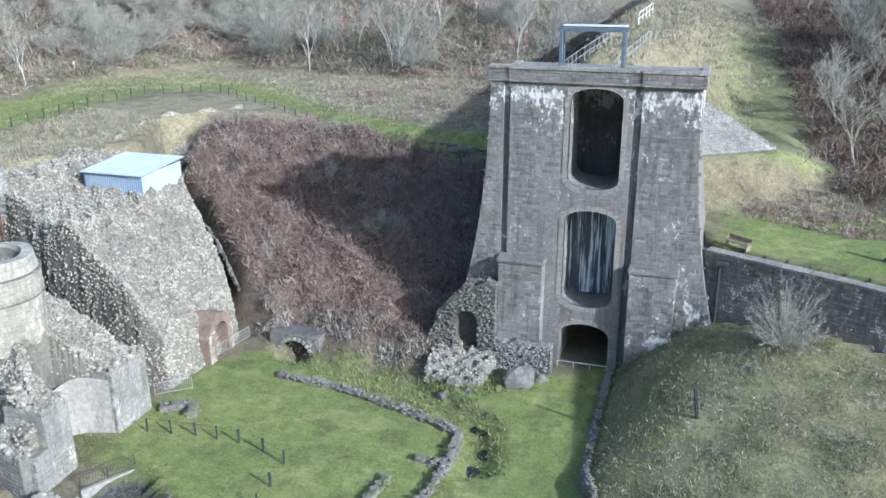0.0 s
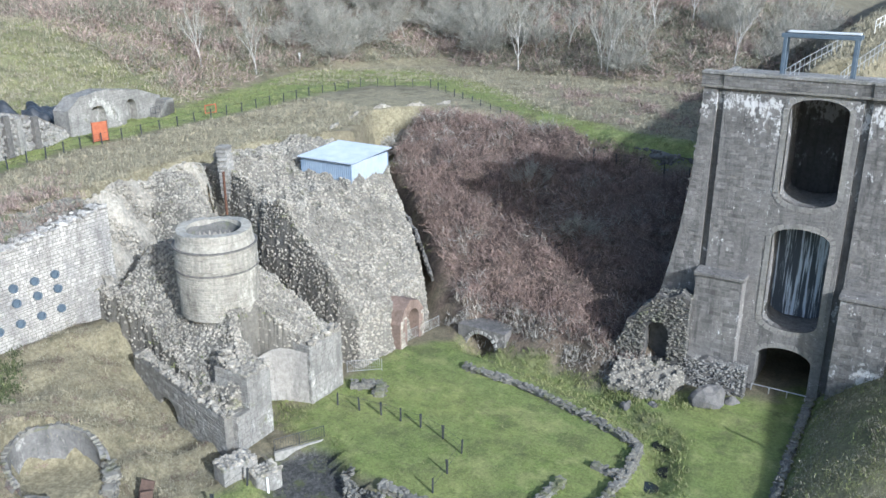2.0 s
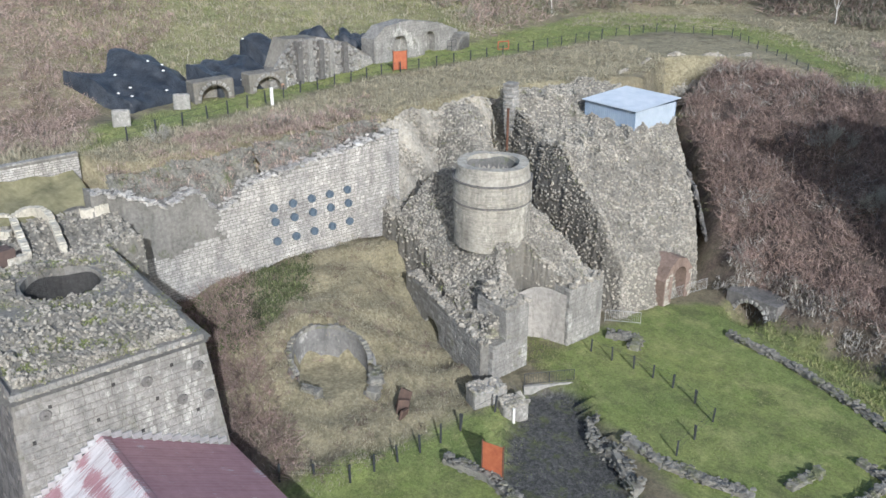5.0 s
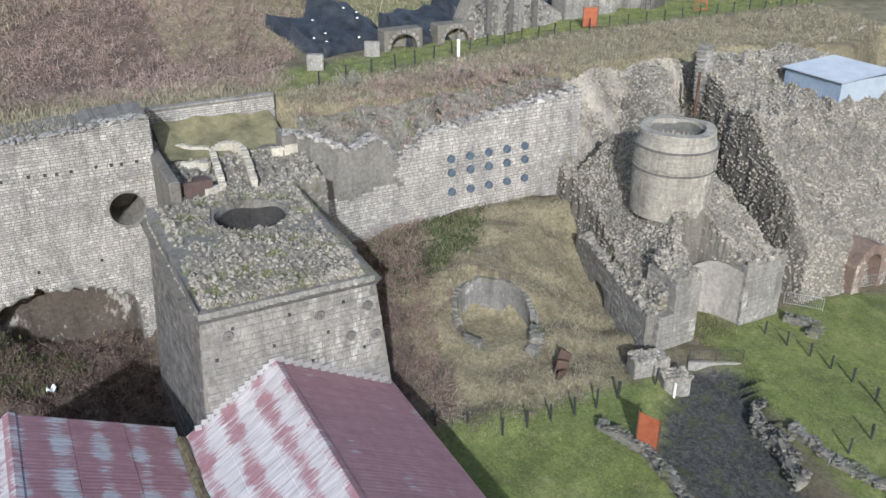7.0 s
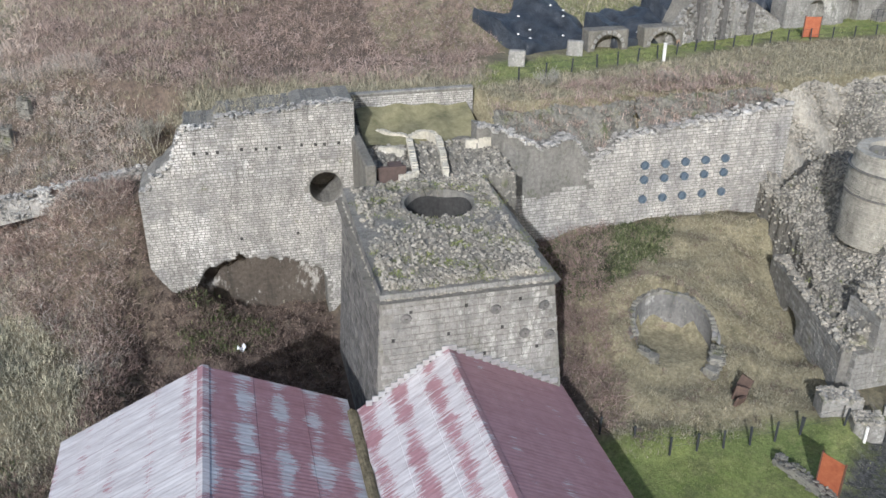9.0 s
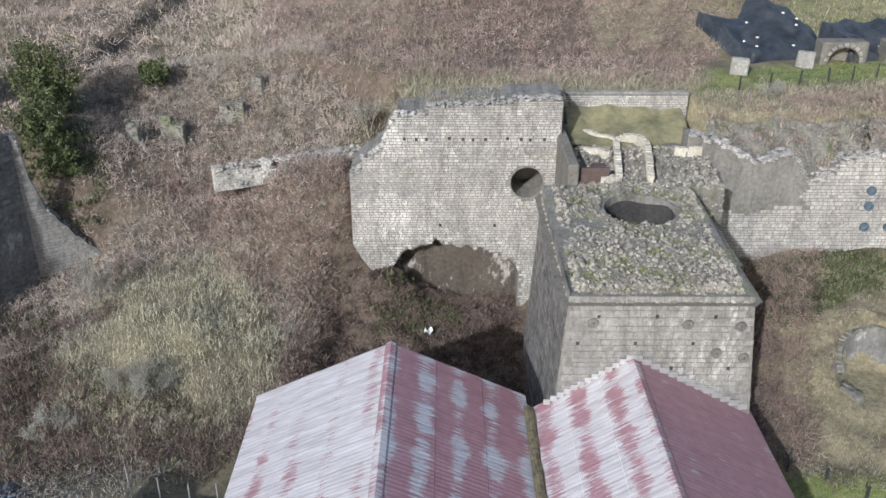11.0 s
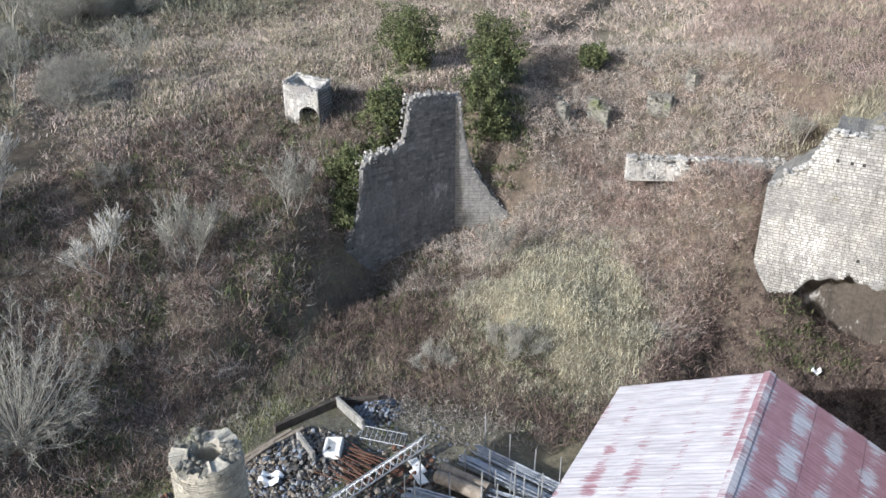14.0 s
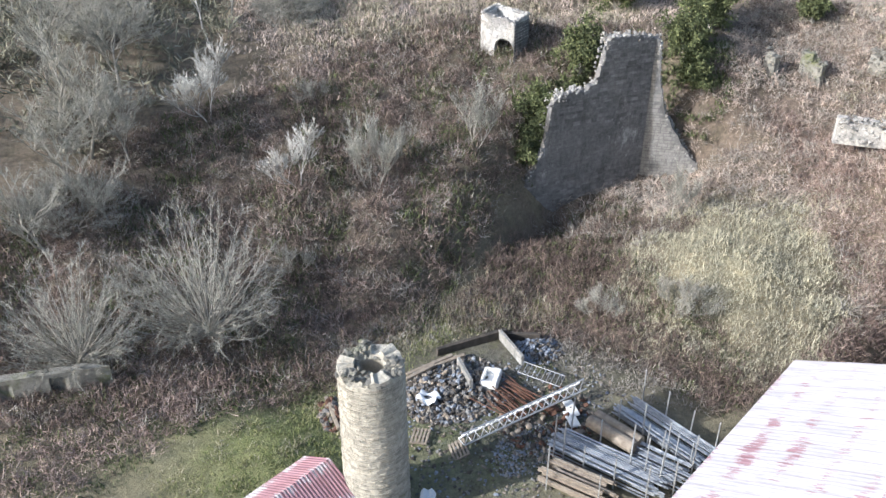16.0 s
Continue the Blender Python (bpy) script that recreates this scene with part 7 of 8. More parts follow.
bm = prism_along([(0, 0), (16.3, 0), (16.3, 0.4), (7.5, 10.2), (0, 10.2)], rv_at, 0.05, -1.6)
part("face", bm, MORTAR, rv)
block_wall(courses(0, 16.2, 0, 10.1, 0.34, 0.3, 0.75, lambda u, z, h: u + h < 16.3 - 0.88 * max(0, z - 0.3), 144), lambda u, d, z: rv_at(u, 0.06 + d, z), rv, PALE_STONE, lambda u, z: u > 7, 200)
crag("rock_face", "broken stony bank above the tall wall", -63.8, 20.5, -63.8, 33, 9.8, 13.7, 420, 146, LOW_STONE, 0.5)
crag("rock_face", "broken stony bank above the tall wall", -63.9, 33, -63.9, 46, 11.9, 14.1, 220, 147, LOW_STONE, 0.7)
crag("rock_face", "stony hollow behind the cupola ring", -61.8, 45, -62.6, 63, 5.5, 14.2, 1100, 148, RUBBLE, 0.42)
for x, y, sx_, sy_ in ((13.5, 70.5, 3.0, 1.6),):
    crag("rock_face", "dark boulder face on the grass terrace", x, y, x + sx_, y - sy_, 11, 13.0, 60, 149, DARK_STONE, 0.2)

# ---- plants ----
SCRUB_RED = twig_look("bare_red_brown_scrub", (0.19, 0.143, 0.123), (0.31, 0.235, 0.205), (0.5, 0.415, 0.365))
BOWL_SCRUB = twig_look("dark_rust_bramble", (0.145, 0.106, 0.093), (0.25, 0.18, 0.154), (0.42, 0.325, 0.28))
BRACKEN = twig_look("dead_bracken", (0.29, 0.236, 0.2), (0.45, 0.372, 0.32), (0.6, 0.52, 0.45))
SCRUB_GREY = twig_look("bare_grey_scrub", (0.19, 0.175, 0.15), (0.3, 0.28, 0.245), (0.5, 0.475, 0.43))
STRAW = twig_look("dry_grass_blades", (0.2, 0.18, 0.125), (0.33, 0.3, 0.215), (0.44, 0.41, 0.31))
PALE_STRAW = twig_look("bleached_grass", (0.3, 0.28, 0.2), (0.45, 0.425, 0.31), (0.58, 0.55, 0.43))
GREEN = twig_look("rough_green_grass", (0.115, 0.15, 0.045), (0.21, 0.225, 0.09), (0.34, 0.33, 0.17))
SCRUB_DARK = twig_look("dark_bramble_stems", (0.085, 0.062, 0.052), (0.16, 0.118, 0.1), (0.3, 0.235, 0.195))
TWIG = twig_look("grey_twigs", (0.2, 0.197, 0.168), (0.33, 0.322, 0.28), (0.5, 0.487, 0.435))
PALE_TWIG = twig_look("pale_twigs", (0.42, 0.41, 0.38), (0.55, 0.54, 0.5), (0.68, 0.66, 0.62))
OLIVE = twig_look("olive_scrub", (0.1, 0.102, 0.07), (0.2, 0.195, 0.14), (0.36, 0.35, 0.27))
BARK = plain_look("grey_bark", (0.24, 0.225, 0.195), (0.4, 0.38, 0.34), 4, 0.95, 0, 0.6)
BIRCH = plain_look("white_birch_bark", (0.34, 0.325, 0.3), (0.6, 0.58, 0.55), 3, 0.8)
IVY = twig_look("evergreen_leaves", (0.05, 0.064, 0.026), (0.1, 0.118, 0.048), (0.2, 0.22, 0.1))


def spots(poly, density, seed, keep=None):
    """Random plan points within an outline."""
    r = np.random.default_rng(seed)
    p = np.array(poly)
    x0, y0 = p.min(0)
    x1, y1 = p.max(0)
    n = int((x1 - x0) * (y1 - y0) * density)
    x, y = r.uniform(x0, x1, n), r.uniform(y0, y1, n)
    ok = inside(x, y, poly) > 0
    if keep is not None:
        ok &= keep(x, y)
    return x[ok], y[ok]


def blades(heap, x, y, z, m, length, spread, width, seed, lean=0.6, bend=True):
    """Tufts of m thin blades at each point; every blade has a kink."""
    r = np.random.default_rng(seed)
    n = len(x)
    if not n:
        return
    scale = r.uniform(0.5, 1.3, n)[:, None]
    bx = x[:, None] + r.normal(0, spread, (n, m))
    by = y[:, None] + r.normal(0, spread, (n, m))
    bz = np.repeat(z[:, None], m, 1) - 0.05
    az = r.uniform(0, 6.283, (n, m))
    tilt = np.abs(r.normal(0, lean, (n, m)))
    L = length * scale * r.uniform(0.5, 1.2, (n, m))
    dx, dy, dz = np.sin(tilt) * np.cos(az), np.sin(tilt) * np.sin(az), np.abs(np.cos(tilt))
    wx, wy = -np.sin(az + r.normal(0, 0.6, (n, m))) * width, np.cos(az) * width
    base = np.stack([bx, by, bz], -1)
    d = np.stack([dx, dy, dz], -1)
    w = np.stack([wx, wy, np.zeros_like(wx)], -1)
    mid = base + d * (L * 0.55)[..., None] + r.normal(0, 0.1, (n, m, 3)) * length
    e = d + r.normal(0, 0.75, (n, m, 3)) + np.array([0, 0, -0.25])
    e /= np.linalg.norm(e, axis=-1)[..., None]
    tip = mid + e * (L * 0.6)[..., None]
    tip[..., 2] = np.maximum(tip[..., 2], bz + 0.03)
    v = np.stack([base - w, base + w, mid + 0.8 * w, mid - 0.8 * w, tip], 2).reshape(-1, 3)
    k = np.arange(n * m)[:, None] * 5
    heap.add(v, np.concatenate([k + 0, k + 1, k + 2, k + 3], 1))
    heap.f.append((np.concatenate([k + 3, k + 2, k + 4], 1)) + heap.n - len(v))


def tangles(heap, x, y, z, m, height, width, seed):
    """Domed clumps of m crossing sticks at each point."""
    r = np.random.default_rng(seed)
    n = len(x)
    if not n:
        return
    s = r.uniform(0.45, 1.25, n)[:, None, None] * height
    p = r.normal(0, 1, (n, m, 3))
    p /= np.linalg.norm(p, axis=-1)[..., None]
    p *= r.uniform(0.15, 1, (n, m, 1)) ** 0.5
    p[..., 2] = np.abs(p[..., 2])
    out = p + r.normal(0, 0.7, (n, m, 3)) + np.array([0, 0, 0.25])
    out /= np.linalg.norm(out, axis=-1)[..., None]
    c = np.stack([x, y, z], -1)[:, None, :]
    a = c + p * s * np.array([0.62, 0.62, 0.6])
    L = s * r.uniform(0.25, 0.75, (n, m, 1))
    mid = a + out * L * 0.5
    e = out + r.normal(0, 0.5, (n, m, 3))
    b = mid + e * L * 0.45
    w = np.cross(out, r.normal(0, 1, (n, m, 3)))
    w *= width / (np.linalg.norm(w, axis=-1)[..., None] + 1e-9)
    v = np.stack([a - w, a + w, mid + 0.7 * w, mid - 0.7 * w, b], 2).reshape(-1, 3)
    k = np.arange(n * m)[:, None] * 5
    heap.add(v, np.concatenate([k, k + 1, k + 2, k + 3], 1))
    heap.f.append(np.concatenate([k + 3, k + 2, k + 4], 1) + heap.n - len(v))


def thicket(name, label, category, poly, density, m, length, spread, width, material, seed, lean=0.6, keep=None, zf=None):
    x, y = spots(poly, density, seed, keep)
    h = Heap()
    z = (zf or ground)(x, y)
    if name == "scrub":
        tangles(h, x, y, z - 0.1 * length, int(m * 1.5), length, width * 0.75, seed + 1)
    else:
        blades(h, x, y, z, m, length, spread, width, seed + 1, lean)
    return tagged(part(name, h, material), label, category, kind="stuff")


def gaps(scale, level, seed):
    return lambda x, y: wobble(x, y, scale, 1.0, seed) > level


SCRUB_BOWL = [(-38, 66.5), (-28, 66), (-20.5, 64.5), (-20.5, 88), (-36, 93), (-48, 97), (-62, 98), (-58, 84), (-49, 77), (-42, 70)]
thicket("scrub", "dense bare red-brown bramble scrub filling the hollow", "scrub", SCRUB_BOWL, 3.0, 20, 1.5, 0.45, 0.034, BOWL_SCRUB, 201, 1.05)
thicket("scrub", "pale bare twigs in the hollow scrub", "scrub", SCRUB_BOWL, 0.5, 24, 2.0, 0.5, 0.034, SCRUB_GREY, 203, 1.05, gaps(12, 0.1, 5))
thicket("bank_grass", "pale tufts along the foot of the hollow", "grass", [(-39, 64.8), (-28, 64), (-19, 62.4), (-19, 66), (-28, 67.5), (-39, 68)], 5, 12, 0.7, 0.25, 0.034, SCRUB_GREY, 205, 1.05)
thicket("bank_grass", "green tufts along the stream", "grass", [(-37, 64.5), (-28, 64.2), (-20, 62), (-13, 57), (-11.5, 50), (-14, 49), (-16, 55), (-21.2, 57.6), (-28, 59.8), (-36, 61.6)], 4, 11, 0.45, 0.2, 0.028, GREEN, 207, 0.8)
thicket("dry_grass", "dry straw grass on the bank round the kiln", "grass", KILN_BANK, 9, 11, 0.3, 0.25, 0.017, STRAW, 209, 0.9, lambda x, y: (np.hypot(x - KX, (y - KY) / 0.86) > 3.4) & (y - 0.26 * (-41 - x) < 37.8))
thicket("lawn_grass", "short mown grass blades of the lawn", "grass", LAWN, 9, 9, 0.13, 0.2, 0.022, GREEN, 401, 0.9)
thicket("lawn_grass", "short mown grass blades by the drive", "grass", LAWN_B, 8, 9, 0.13, 0.2, 0.022, GREEN, 403, 0.9)
thicket("path_grass", "short green grass along the upper path", "grass", TRACK, 2.5, 10, 0.3, 0.3, 0.03, GREEN, 405, 0.9)
thicket("scrub", "dark bramble stems between bank and furnace", "scrub", [(-62, 18.1), (-62, 30), (-56, 27), (-50, 24.6), (-44.5, 23.4), (-41.5, 22.5), (-41.2, 18.3)], 5, 18, 1.3, 0.35, 0.026, BOWL_SCRUB, 211, 0.8)
thicket("ivy", "dark green ivy on the bank below the tall wall", "ivy", [(-62, 21), (-62, 36), (-57.5, 33), (-52, 26), (-54, 20.5)], 7, 20, 0.4, 0.3, 0.055, IVY, 213, 1.0)
TERR_EDGE = [(-64.5, 21), (-64.5, 60), (-62, 74), (-64, 92), (-80, 96), (-80.5, 58), (-74, 32), (-72, 21)]
thicket("dry_grass", "dry grass and dead stems along the terrace edge", "grass", TERR_EDGE, 3.4, 12, 0.5, 0.3, 0.025, STRAW, 215, 0.9)
thicket("scrub", "reddish bare scrub along the terrace edge", "scrub", [(-64.8, 24), (-64.8, 45), (-68, 46), (-72, 36), (-69.5, 24)], 3.5, 17, 0.9, 0.35, 0.027, SCRUB_RED, 217, 1.05, gaps(9, -0.1, 8))
MND = [(-5.6, 47), (-5.8, 60), (-6.5, 67.5), (0.5, 68), (12.5, 63), (32, 54), (32, 34), (4, 42)]
thicket("dry_grass", "rough mixed grass covering the mound", "grass", MND, 10, 11, 0.22, 0.3, 0.018, STRAW, 219, 0.9, gaps(7, -0.2, 9))
thicket("rough_grass", "coarse green grass on the mound", "grass", MND, 10, 9, 0.22, 0.3, 0.02, GREEN, 221, 1.0, gaps(6, -0.5, 10))
thicket("scrub", "brown dead stems on the mound", "scrub", [(0, 52), (0, 66), (11, 62), (20, 57), (20, 46)], 2.5, 11, 0.6, 0.35, 0.027, SCRUB_GREY, 223, 0.9, gaps(6, 0.1, 12))
HILLS = [(-93, 84), (-101, 115), (-86, 136), (-30, 130), (-21, 142), (-21, 230), (-190, 230), (-190, 90)]
thicket("scrub", "bare brown woodland scrub on the far hillside", "scrub", HILLS, 0.28, 22, 2.6, 0.9, 0.07, SCRUB_RED, 225, 1.05)
thicket("scrub", "bare grey thicket on the far hillside", "scrub", HILLS, 0.28, 22, 3.0, 1.0, 0.07, OLIVE, 227, 1.05, gaps(40, -0.3, 14))
thicket("dry_grass", "pale dead bracken beyond the upper path", "grass", [(-84, 130), (-99, 118), (-93, 100), (-72, 119), (-47, 102), (-23, 95), (-22, 128), (-60, 135)], 1.5, 12, 0.45, 0.5, 0.04, STRAW, 229, 1.2)
SLOPE_W = [(-76, -4), (-74, 22), (-80, 24), (-90, 30), (-104, 44), (-150, 44), (-150, -28), (-92, -22)]
thicket("scrub", "dense bare brown scrub above the terrace", "scrub", SLOPE_W, 1.7, 19, 1.3, 0.6, 0.032, SCRUB_RED, 231, 1.05)
thicket("dry_grass", "long dry grass at the head of the walls", "grass", [(-66.5, -7), (-66.5, 8), (-70.8, 9), (-71, 21), (-77, 24), (-79, -6)], 3.5, 12, 0.75, 0.35, 0.028, STRAW, 233, 0.8)
thicket("dry_grass", "dry grass on the slope above the sheets", "grass", [(-86, 28), (-90, 62), (-93, 86), (-100, 100), (-150, 92), (-150, 36)], 1.8, 12, 0.6, 0.5, 0.04, STRAW, 235, 0.9)
thicket("rough_grass", "green rough grass on the slope above the sheets", "grass", [(-86, 28), (-90, 62), (-93, 86), (-100, 100), (-135, 92), (-135, 36)], 1.5, 11, 0.4, 0.5, 0.04, GREEN, 479, 1.0, gaps(14, 0.0, 67))
SOUTH = [(-42, -13), (-65, -9), (-76, -8), (-92, -14), (-92, -37), (-70, -32), (-66, -33.5), (-56, -38), (-48, -37.6), (-36, -33), (-39.5, -27), (-41, -20)]
thicket("scrub", "bare reddish scrub covering the southern bank", "scrub", SOUTH, 2.6, 19, 1.05, 0.4, 0.029, BRACKEN, 237, 1.05, lambda x, y: (np.hypot((x + 53.5) / 1.15, y + 19.5) > 7.8 + wobble(x, y, 5, 1.8, 3)) & (x < -57 + wobble(x, y, 6, 2.0, 71)))
thicket("scrub", "dark rusty brambles at the foot of the southern bank", "scrub", SOUTH, 2.6, 19, 1.05, 0.4, 0.029, SCRUB_DARK, 495, 1.05, lambda x, y: (np.hypot((x + 53.5) / 1.15, y + 19.5) > 7.8 + wobble(x, y, 5, 1.8, 3)) & (x > -58 + wobble(x, y, 6, 2.0, 71)))
thicket("scrub", "bare grey scrub on the southern bank", "scrub", SOUTH, 1.2, 19, 1.2, 0.45, 0.031, SCRUB_GREY, 239, 1.05, lambda x, y: (np.hypot(x + 53.5, y + 19.5) > 7) & (x < -52))
thicket("dry_grass", "pale dry grass knoll on the southern bank", "grass", SOUTH, 10, 12, 0.5, 0.28, 0.022, PALE_STRAW, 241, 0.9, lambda x, y: np.hypot((x + 53.5) / 1.15, y + 19.5) < 9.2 + wobble(x, y, 5, 1.8, 3))
# dark stems here paint in pit shadow that the roofs do not cast
thicket("scrub", "low undergrowth in the pit, coloured dark for the shadow there", "scrub", [(-45, -12), (-63.5, -10), (-63.5, 6), (-57.5, 6), (-57.5, 5.5), (-44.5, 5.5)], 4, 20, 0.6, 0.35, 0.05, SCRUB_DARK, 243, 0.9)
WILD = [(-19, -36), (-27, -33), (-36, -34), (-48, -38.2), (-56, -39.2), (-67, -37.5), (-72, -40), (-66, -52), (-52, -58), (-30, -62), (-8, -58), (-2, -52), (-10, -44)]
thicket("scrub", "tangled dead brown undergrowth on the slope", "scrub", WILD, 1.0, 19, 1.15, 0.42, 0.031, SCRUB_RED, 245, 1.05)
thicket("scrub", "dark brambles in the undergrowth on the slope", "scrub", WILD, 2.6, 19, 1.1, 0.42, 0.029, SCRUB_DARK, 445, 1.05)
thicket("scrub", "low brown bank of dead stems on the grass terrace", "scrub", [(1.0, 83.5), (13, 80.5), (17, 76), (12, 75.5), (4, 79)], 4, 14, 0.7, 0.3, 0.03, SCRUB_RED, 447, 1.0)
thicket("scrub", "tangled grey undergrowth on the slope", "scrub", WILD, 0.8, 19, 1.3, 0.45, 0.028, SCRUB_GREY, 247, 1.05)
thicket("brambles", "green bramble leaves in the undergrowth", "brambles", WILD, 2.2, 18, 0.6, 0.4, 0.045, IVY, 249, 1.0, gaps(9, -0.1, 17))
thicket("bracken", "flattened red-brown dead bracken field", "bracken", [(-40, -60), (-60, -50), (-66, -40), (-72, -37), (-92, -38), (-150, -60), (-150, -120), (-70, -100)], 2.0, 16, 0.55, 0.5, 0.045, BRACKEN, 251, 1.3)
thicket("dry_grass", "pale straw grass on the slope behind the broken wall", "grass", [(-72, -20), (-72, -4), (-80, 2), (-96, -2), (-100, -22), (-84, -28)], 3.0, 12, 0.6, 0.4, 0.034, STRAW, 439, 1.0, gaps(12, -0.05, 47))
thicket("dry_grass", "pale straw grass among the far hillside scrub", "grass", [(-100, -24), (-96, 0), (-110, 40), (-170, 40), (-190, -60), (-120, -60)], 1.3, 12, 0.9, 0.6, 0.06, STRAW, 441, 1.1, gaps(26, 0.0, 49))
thicket("rough_grass", "moss and weeds on the gravel drive", "grass", DRIVE, 7, 9, 0.12, 0.2, 0.02, GREEN, 443, 1.0, gaps(3.5, 0.15, 51))
thicket("bracken", "pale trampled bracken in the field", "bracken", [(-46, -62), (-62, -50), (-72, -42), (-110, -52), (-120, -80), (-70, -86)], 3.8, 14, 0.5, 0.5, 0.04, STRAW, 431, 1.3, gaps(14, -0.6, 41))
NOOK = [(-40.5, -13.5), (-47, -15.5), (-50.5, -25), (-50, -36), (-43, -35), (-40, -30), (-41.5, -22)]
thicket("scrub", "dark tangled brambles between bank and yard", "scrub", NOOK, 3.5, 16, 0.9, 0.4, 0.03, SCRUB_DARK, 449, 1.0)
thicket("brambles", "green bramble leaves between bank and yard", "brambles", NOOK, 3, 16, 0.45, 0.4, 0.045, IVY, 451, 1.0, gaps(5, 0.0, 53))
thicket("rough_grass", "mossy grass and weeds behind the chimney", "grass", [(-2, -23), (-10, -33), (-26, -35), (-28, -30.5), (-22, -28.6), (-12, -21)], 9, 10, 0.22, 0.25, 0.024, GREEN, 453, 1.0)
thicket("dry_grass", "pale weeds behind the chimney", "grass", [(-2, -23), (-10, -34), (-26, -36), (-28, -31.5), (-22, -29), (-12, -21)], 4, 10, 0.4, 0.25, 0.022, STRAW, 455, 1.0, gaps(4, 0.1, 55))
thicket("scrub", "dark brown brambles beside the broken brick wall", "scrub", [(-64.4, -8.2), (-70, -9), (-71, -18), (-72, -28), (-62, -17), (-56, -12), (-48, -12.4), (-56, -9.5)], 8, 16, 1.0, 0.4, 0.028, BOWL_SCRUB, 433, 1.0)
# again dark stems, extending the pit's shadow by colour
thicket("scrub", "brown brambles in the pit below the arch, coloured dark for the shadow", "scrub", [(-66, -5), (-66, 5.5), (-58, 5.5), (-46, 5), (-46, -12), (-58, -10)], 3, 16, 0.8, 0.4, 0.03, SCRUB_DARK, 435, 1.0)
thicket("scrub", "low dead stems scattered over the dry bank", "scrub", KILN_BANK, 2.5, 14, 0.42, 0.3, 0.02, SCRUB_DARK, 437, 1.0, lambda x, y: (np.hypot(x - KX, (y - KY) / 0.86) > 3.4) & (y - 0.26 * (-41 - x) < 37.6) & (wobble(x, y, 5, 1.0, 45) > 0.15))
thicket("scrub", "distant bare thicket beyond the field", "scrub", [(-6, -58), (-30, -62), (-44, -66), (-70, -100), (-120, -125), (-150, -120), (-190, -140), (-120, -260), (20, -220), (30, -70)], 0.22, 20, 2.6, 0.9, 0.09, OLIVE, 253, 1.05)
thicket("scrub", "distant brown scrub beyond the field", "scrub", [(-90, -42), (-160, -62), (-200, -80), (-260, -60), (-260, 20), (-150, -10), (-150, -27), (-92, -19), (-90, -30)], 0.4, 19, 1.9, 0.7, 0.055, BRACKEN, 255, 1.05)
thicket("rough_grass", "moss and grass at the edge of the yard", "grass", [(-12, -30), (-28, -34.5), (-40, -34), (-41, -31), (-27, -31), (-23, -28), (-14, -27)], 6, 9, 0.3, 0.25, 0.028, GREEN, 257, 0.9)
thicket("dry_grass", "yellow grass beyond the yard wall", "grass", [(-32, -36.5), (-44, -36), (-46, -31), (-40, -31.5), (-34, -35)], 5, 11, 0.5, 0.28, 0.025, STRAW, 259, 0.9)
thicket("dry_grass", "rough pasture on the plateau beside the tower", "grass", [(-14, 80), (-3, 80), (2, 92), (6, 114), (5, 158), (-14, 158), (-16, 110)], 1.6, 11, 0.5, 0.4, 0.039, STRAW, 261, 0.9)
thicket("dry_grass", "rough pale grass on the right-hand slope", "grass", [(7, 84), (16, 78), (40, 66), (40, 80), (9, 100)], 1.6, 11, 0.55, 0.4, 0.036, STRAW, 263, 0.9)
thicket("scrub", "dark bare thicket right of the plateau", "scrub", [(12, 84), (22, 77), (36, 70), (60, 75), (60, 190), (5, 190), (6.5, 130), (9, 100)], 1.0, 20, 2.2, 0.8, 0.06, SCRUB_DARK, 265, 1.05)
thicket("scrub", "bare brown scrub left of the tower", "scrub", [(-22, 96), (-20, 128), (-34, 130), (-60, 120), (-46, 105), (-34, 98)], 0.8, 16, 1.3, 0.6, 0.048, SCRUB_RED, 267, 1.05, gaps(12, 0.2, 23))
thicket("scrub", "brown dead bracken on the stony bank above the terrace", "scrub", [(-1, 80.8), (6, 84.2), (13, 87), (16, 82), (12, 76.6), (5, 78)], 3.0, 14, 0.6, 0.4, 0.03, SCRUB_RED, 461, 1.0, gaps(5, -0.2, 57))
YARD_BANK = [(-29, -36), (-38, -35.6), (-44.5, -31.5), (-43, -27), (-38.8, -29.8), (-33, -32)]
thicket("dry_grass", "long straw grass on the bank behind the yard", "grass", YARD_BANK, 7, 12, 0.6, 0.3, 0.022, STRAW, 481, 0.9)
thicket("rough_grass", "green weeds on the bank behind the yard", "grass", YARD_BANK, 5, 11, 0.45, 0.3, 0.026, GREEN, 483, 0.9, gaps(4, -0.1, 69))
thicket("scrub", "brown bramble stems on the bank behind the yard", "scrub", YARD_BANK, 1.6, 15, 0.8, 0.4, 0.026, SCRUB_GREY, 485, 1.0)
thicket("rough_grass", "grass and weeds on the hearth niche floor", "grass", [(-44, 42.6), (-44, 46.6), (-40.6, 46.8), (-39, 45), (-39.5, 42.4)], 14, 10, 0.3, 0.2, 0.024, GREEN, 489, 0.9)
thicket("scrub", "dead stems and brambles round the kiln mouth", "scrub", [(-47, 24.5), (-52.5, 26), (-52.5, 31.5), (-50, 33), (-51, 28), (-47.5, 25.8)], 4, 15, 0.5, 0.3, 0.02, BOWL_SCRUB, 491, 1.0)
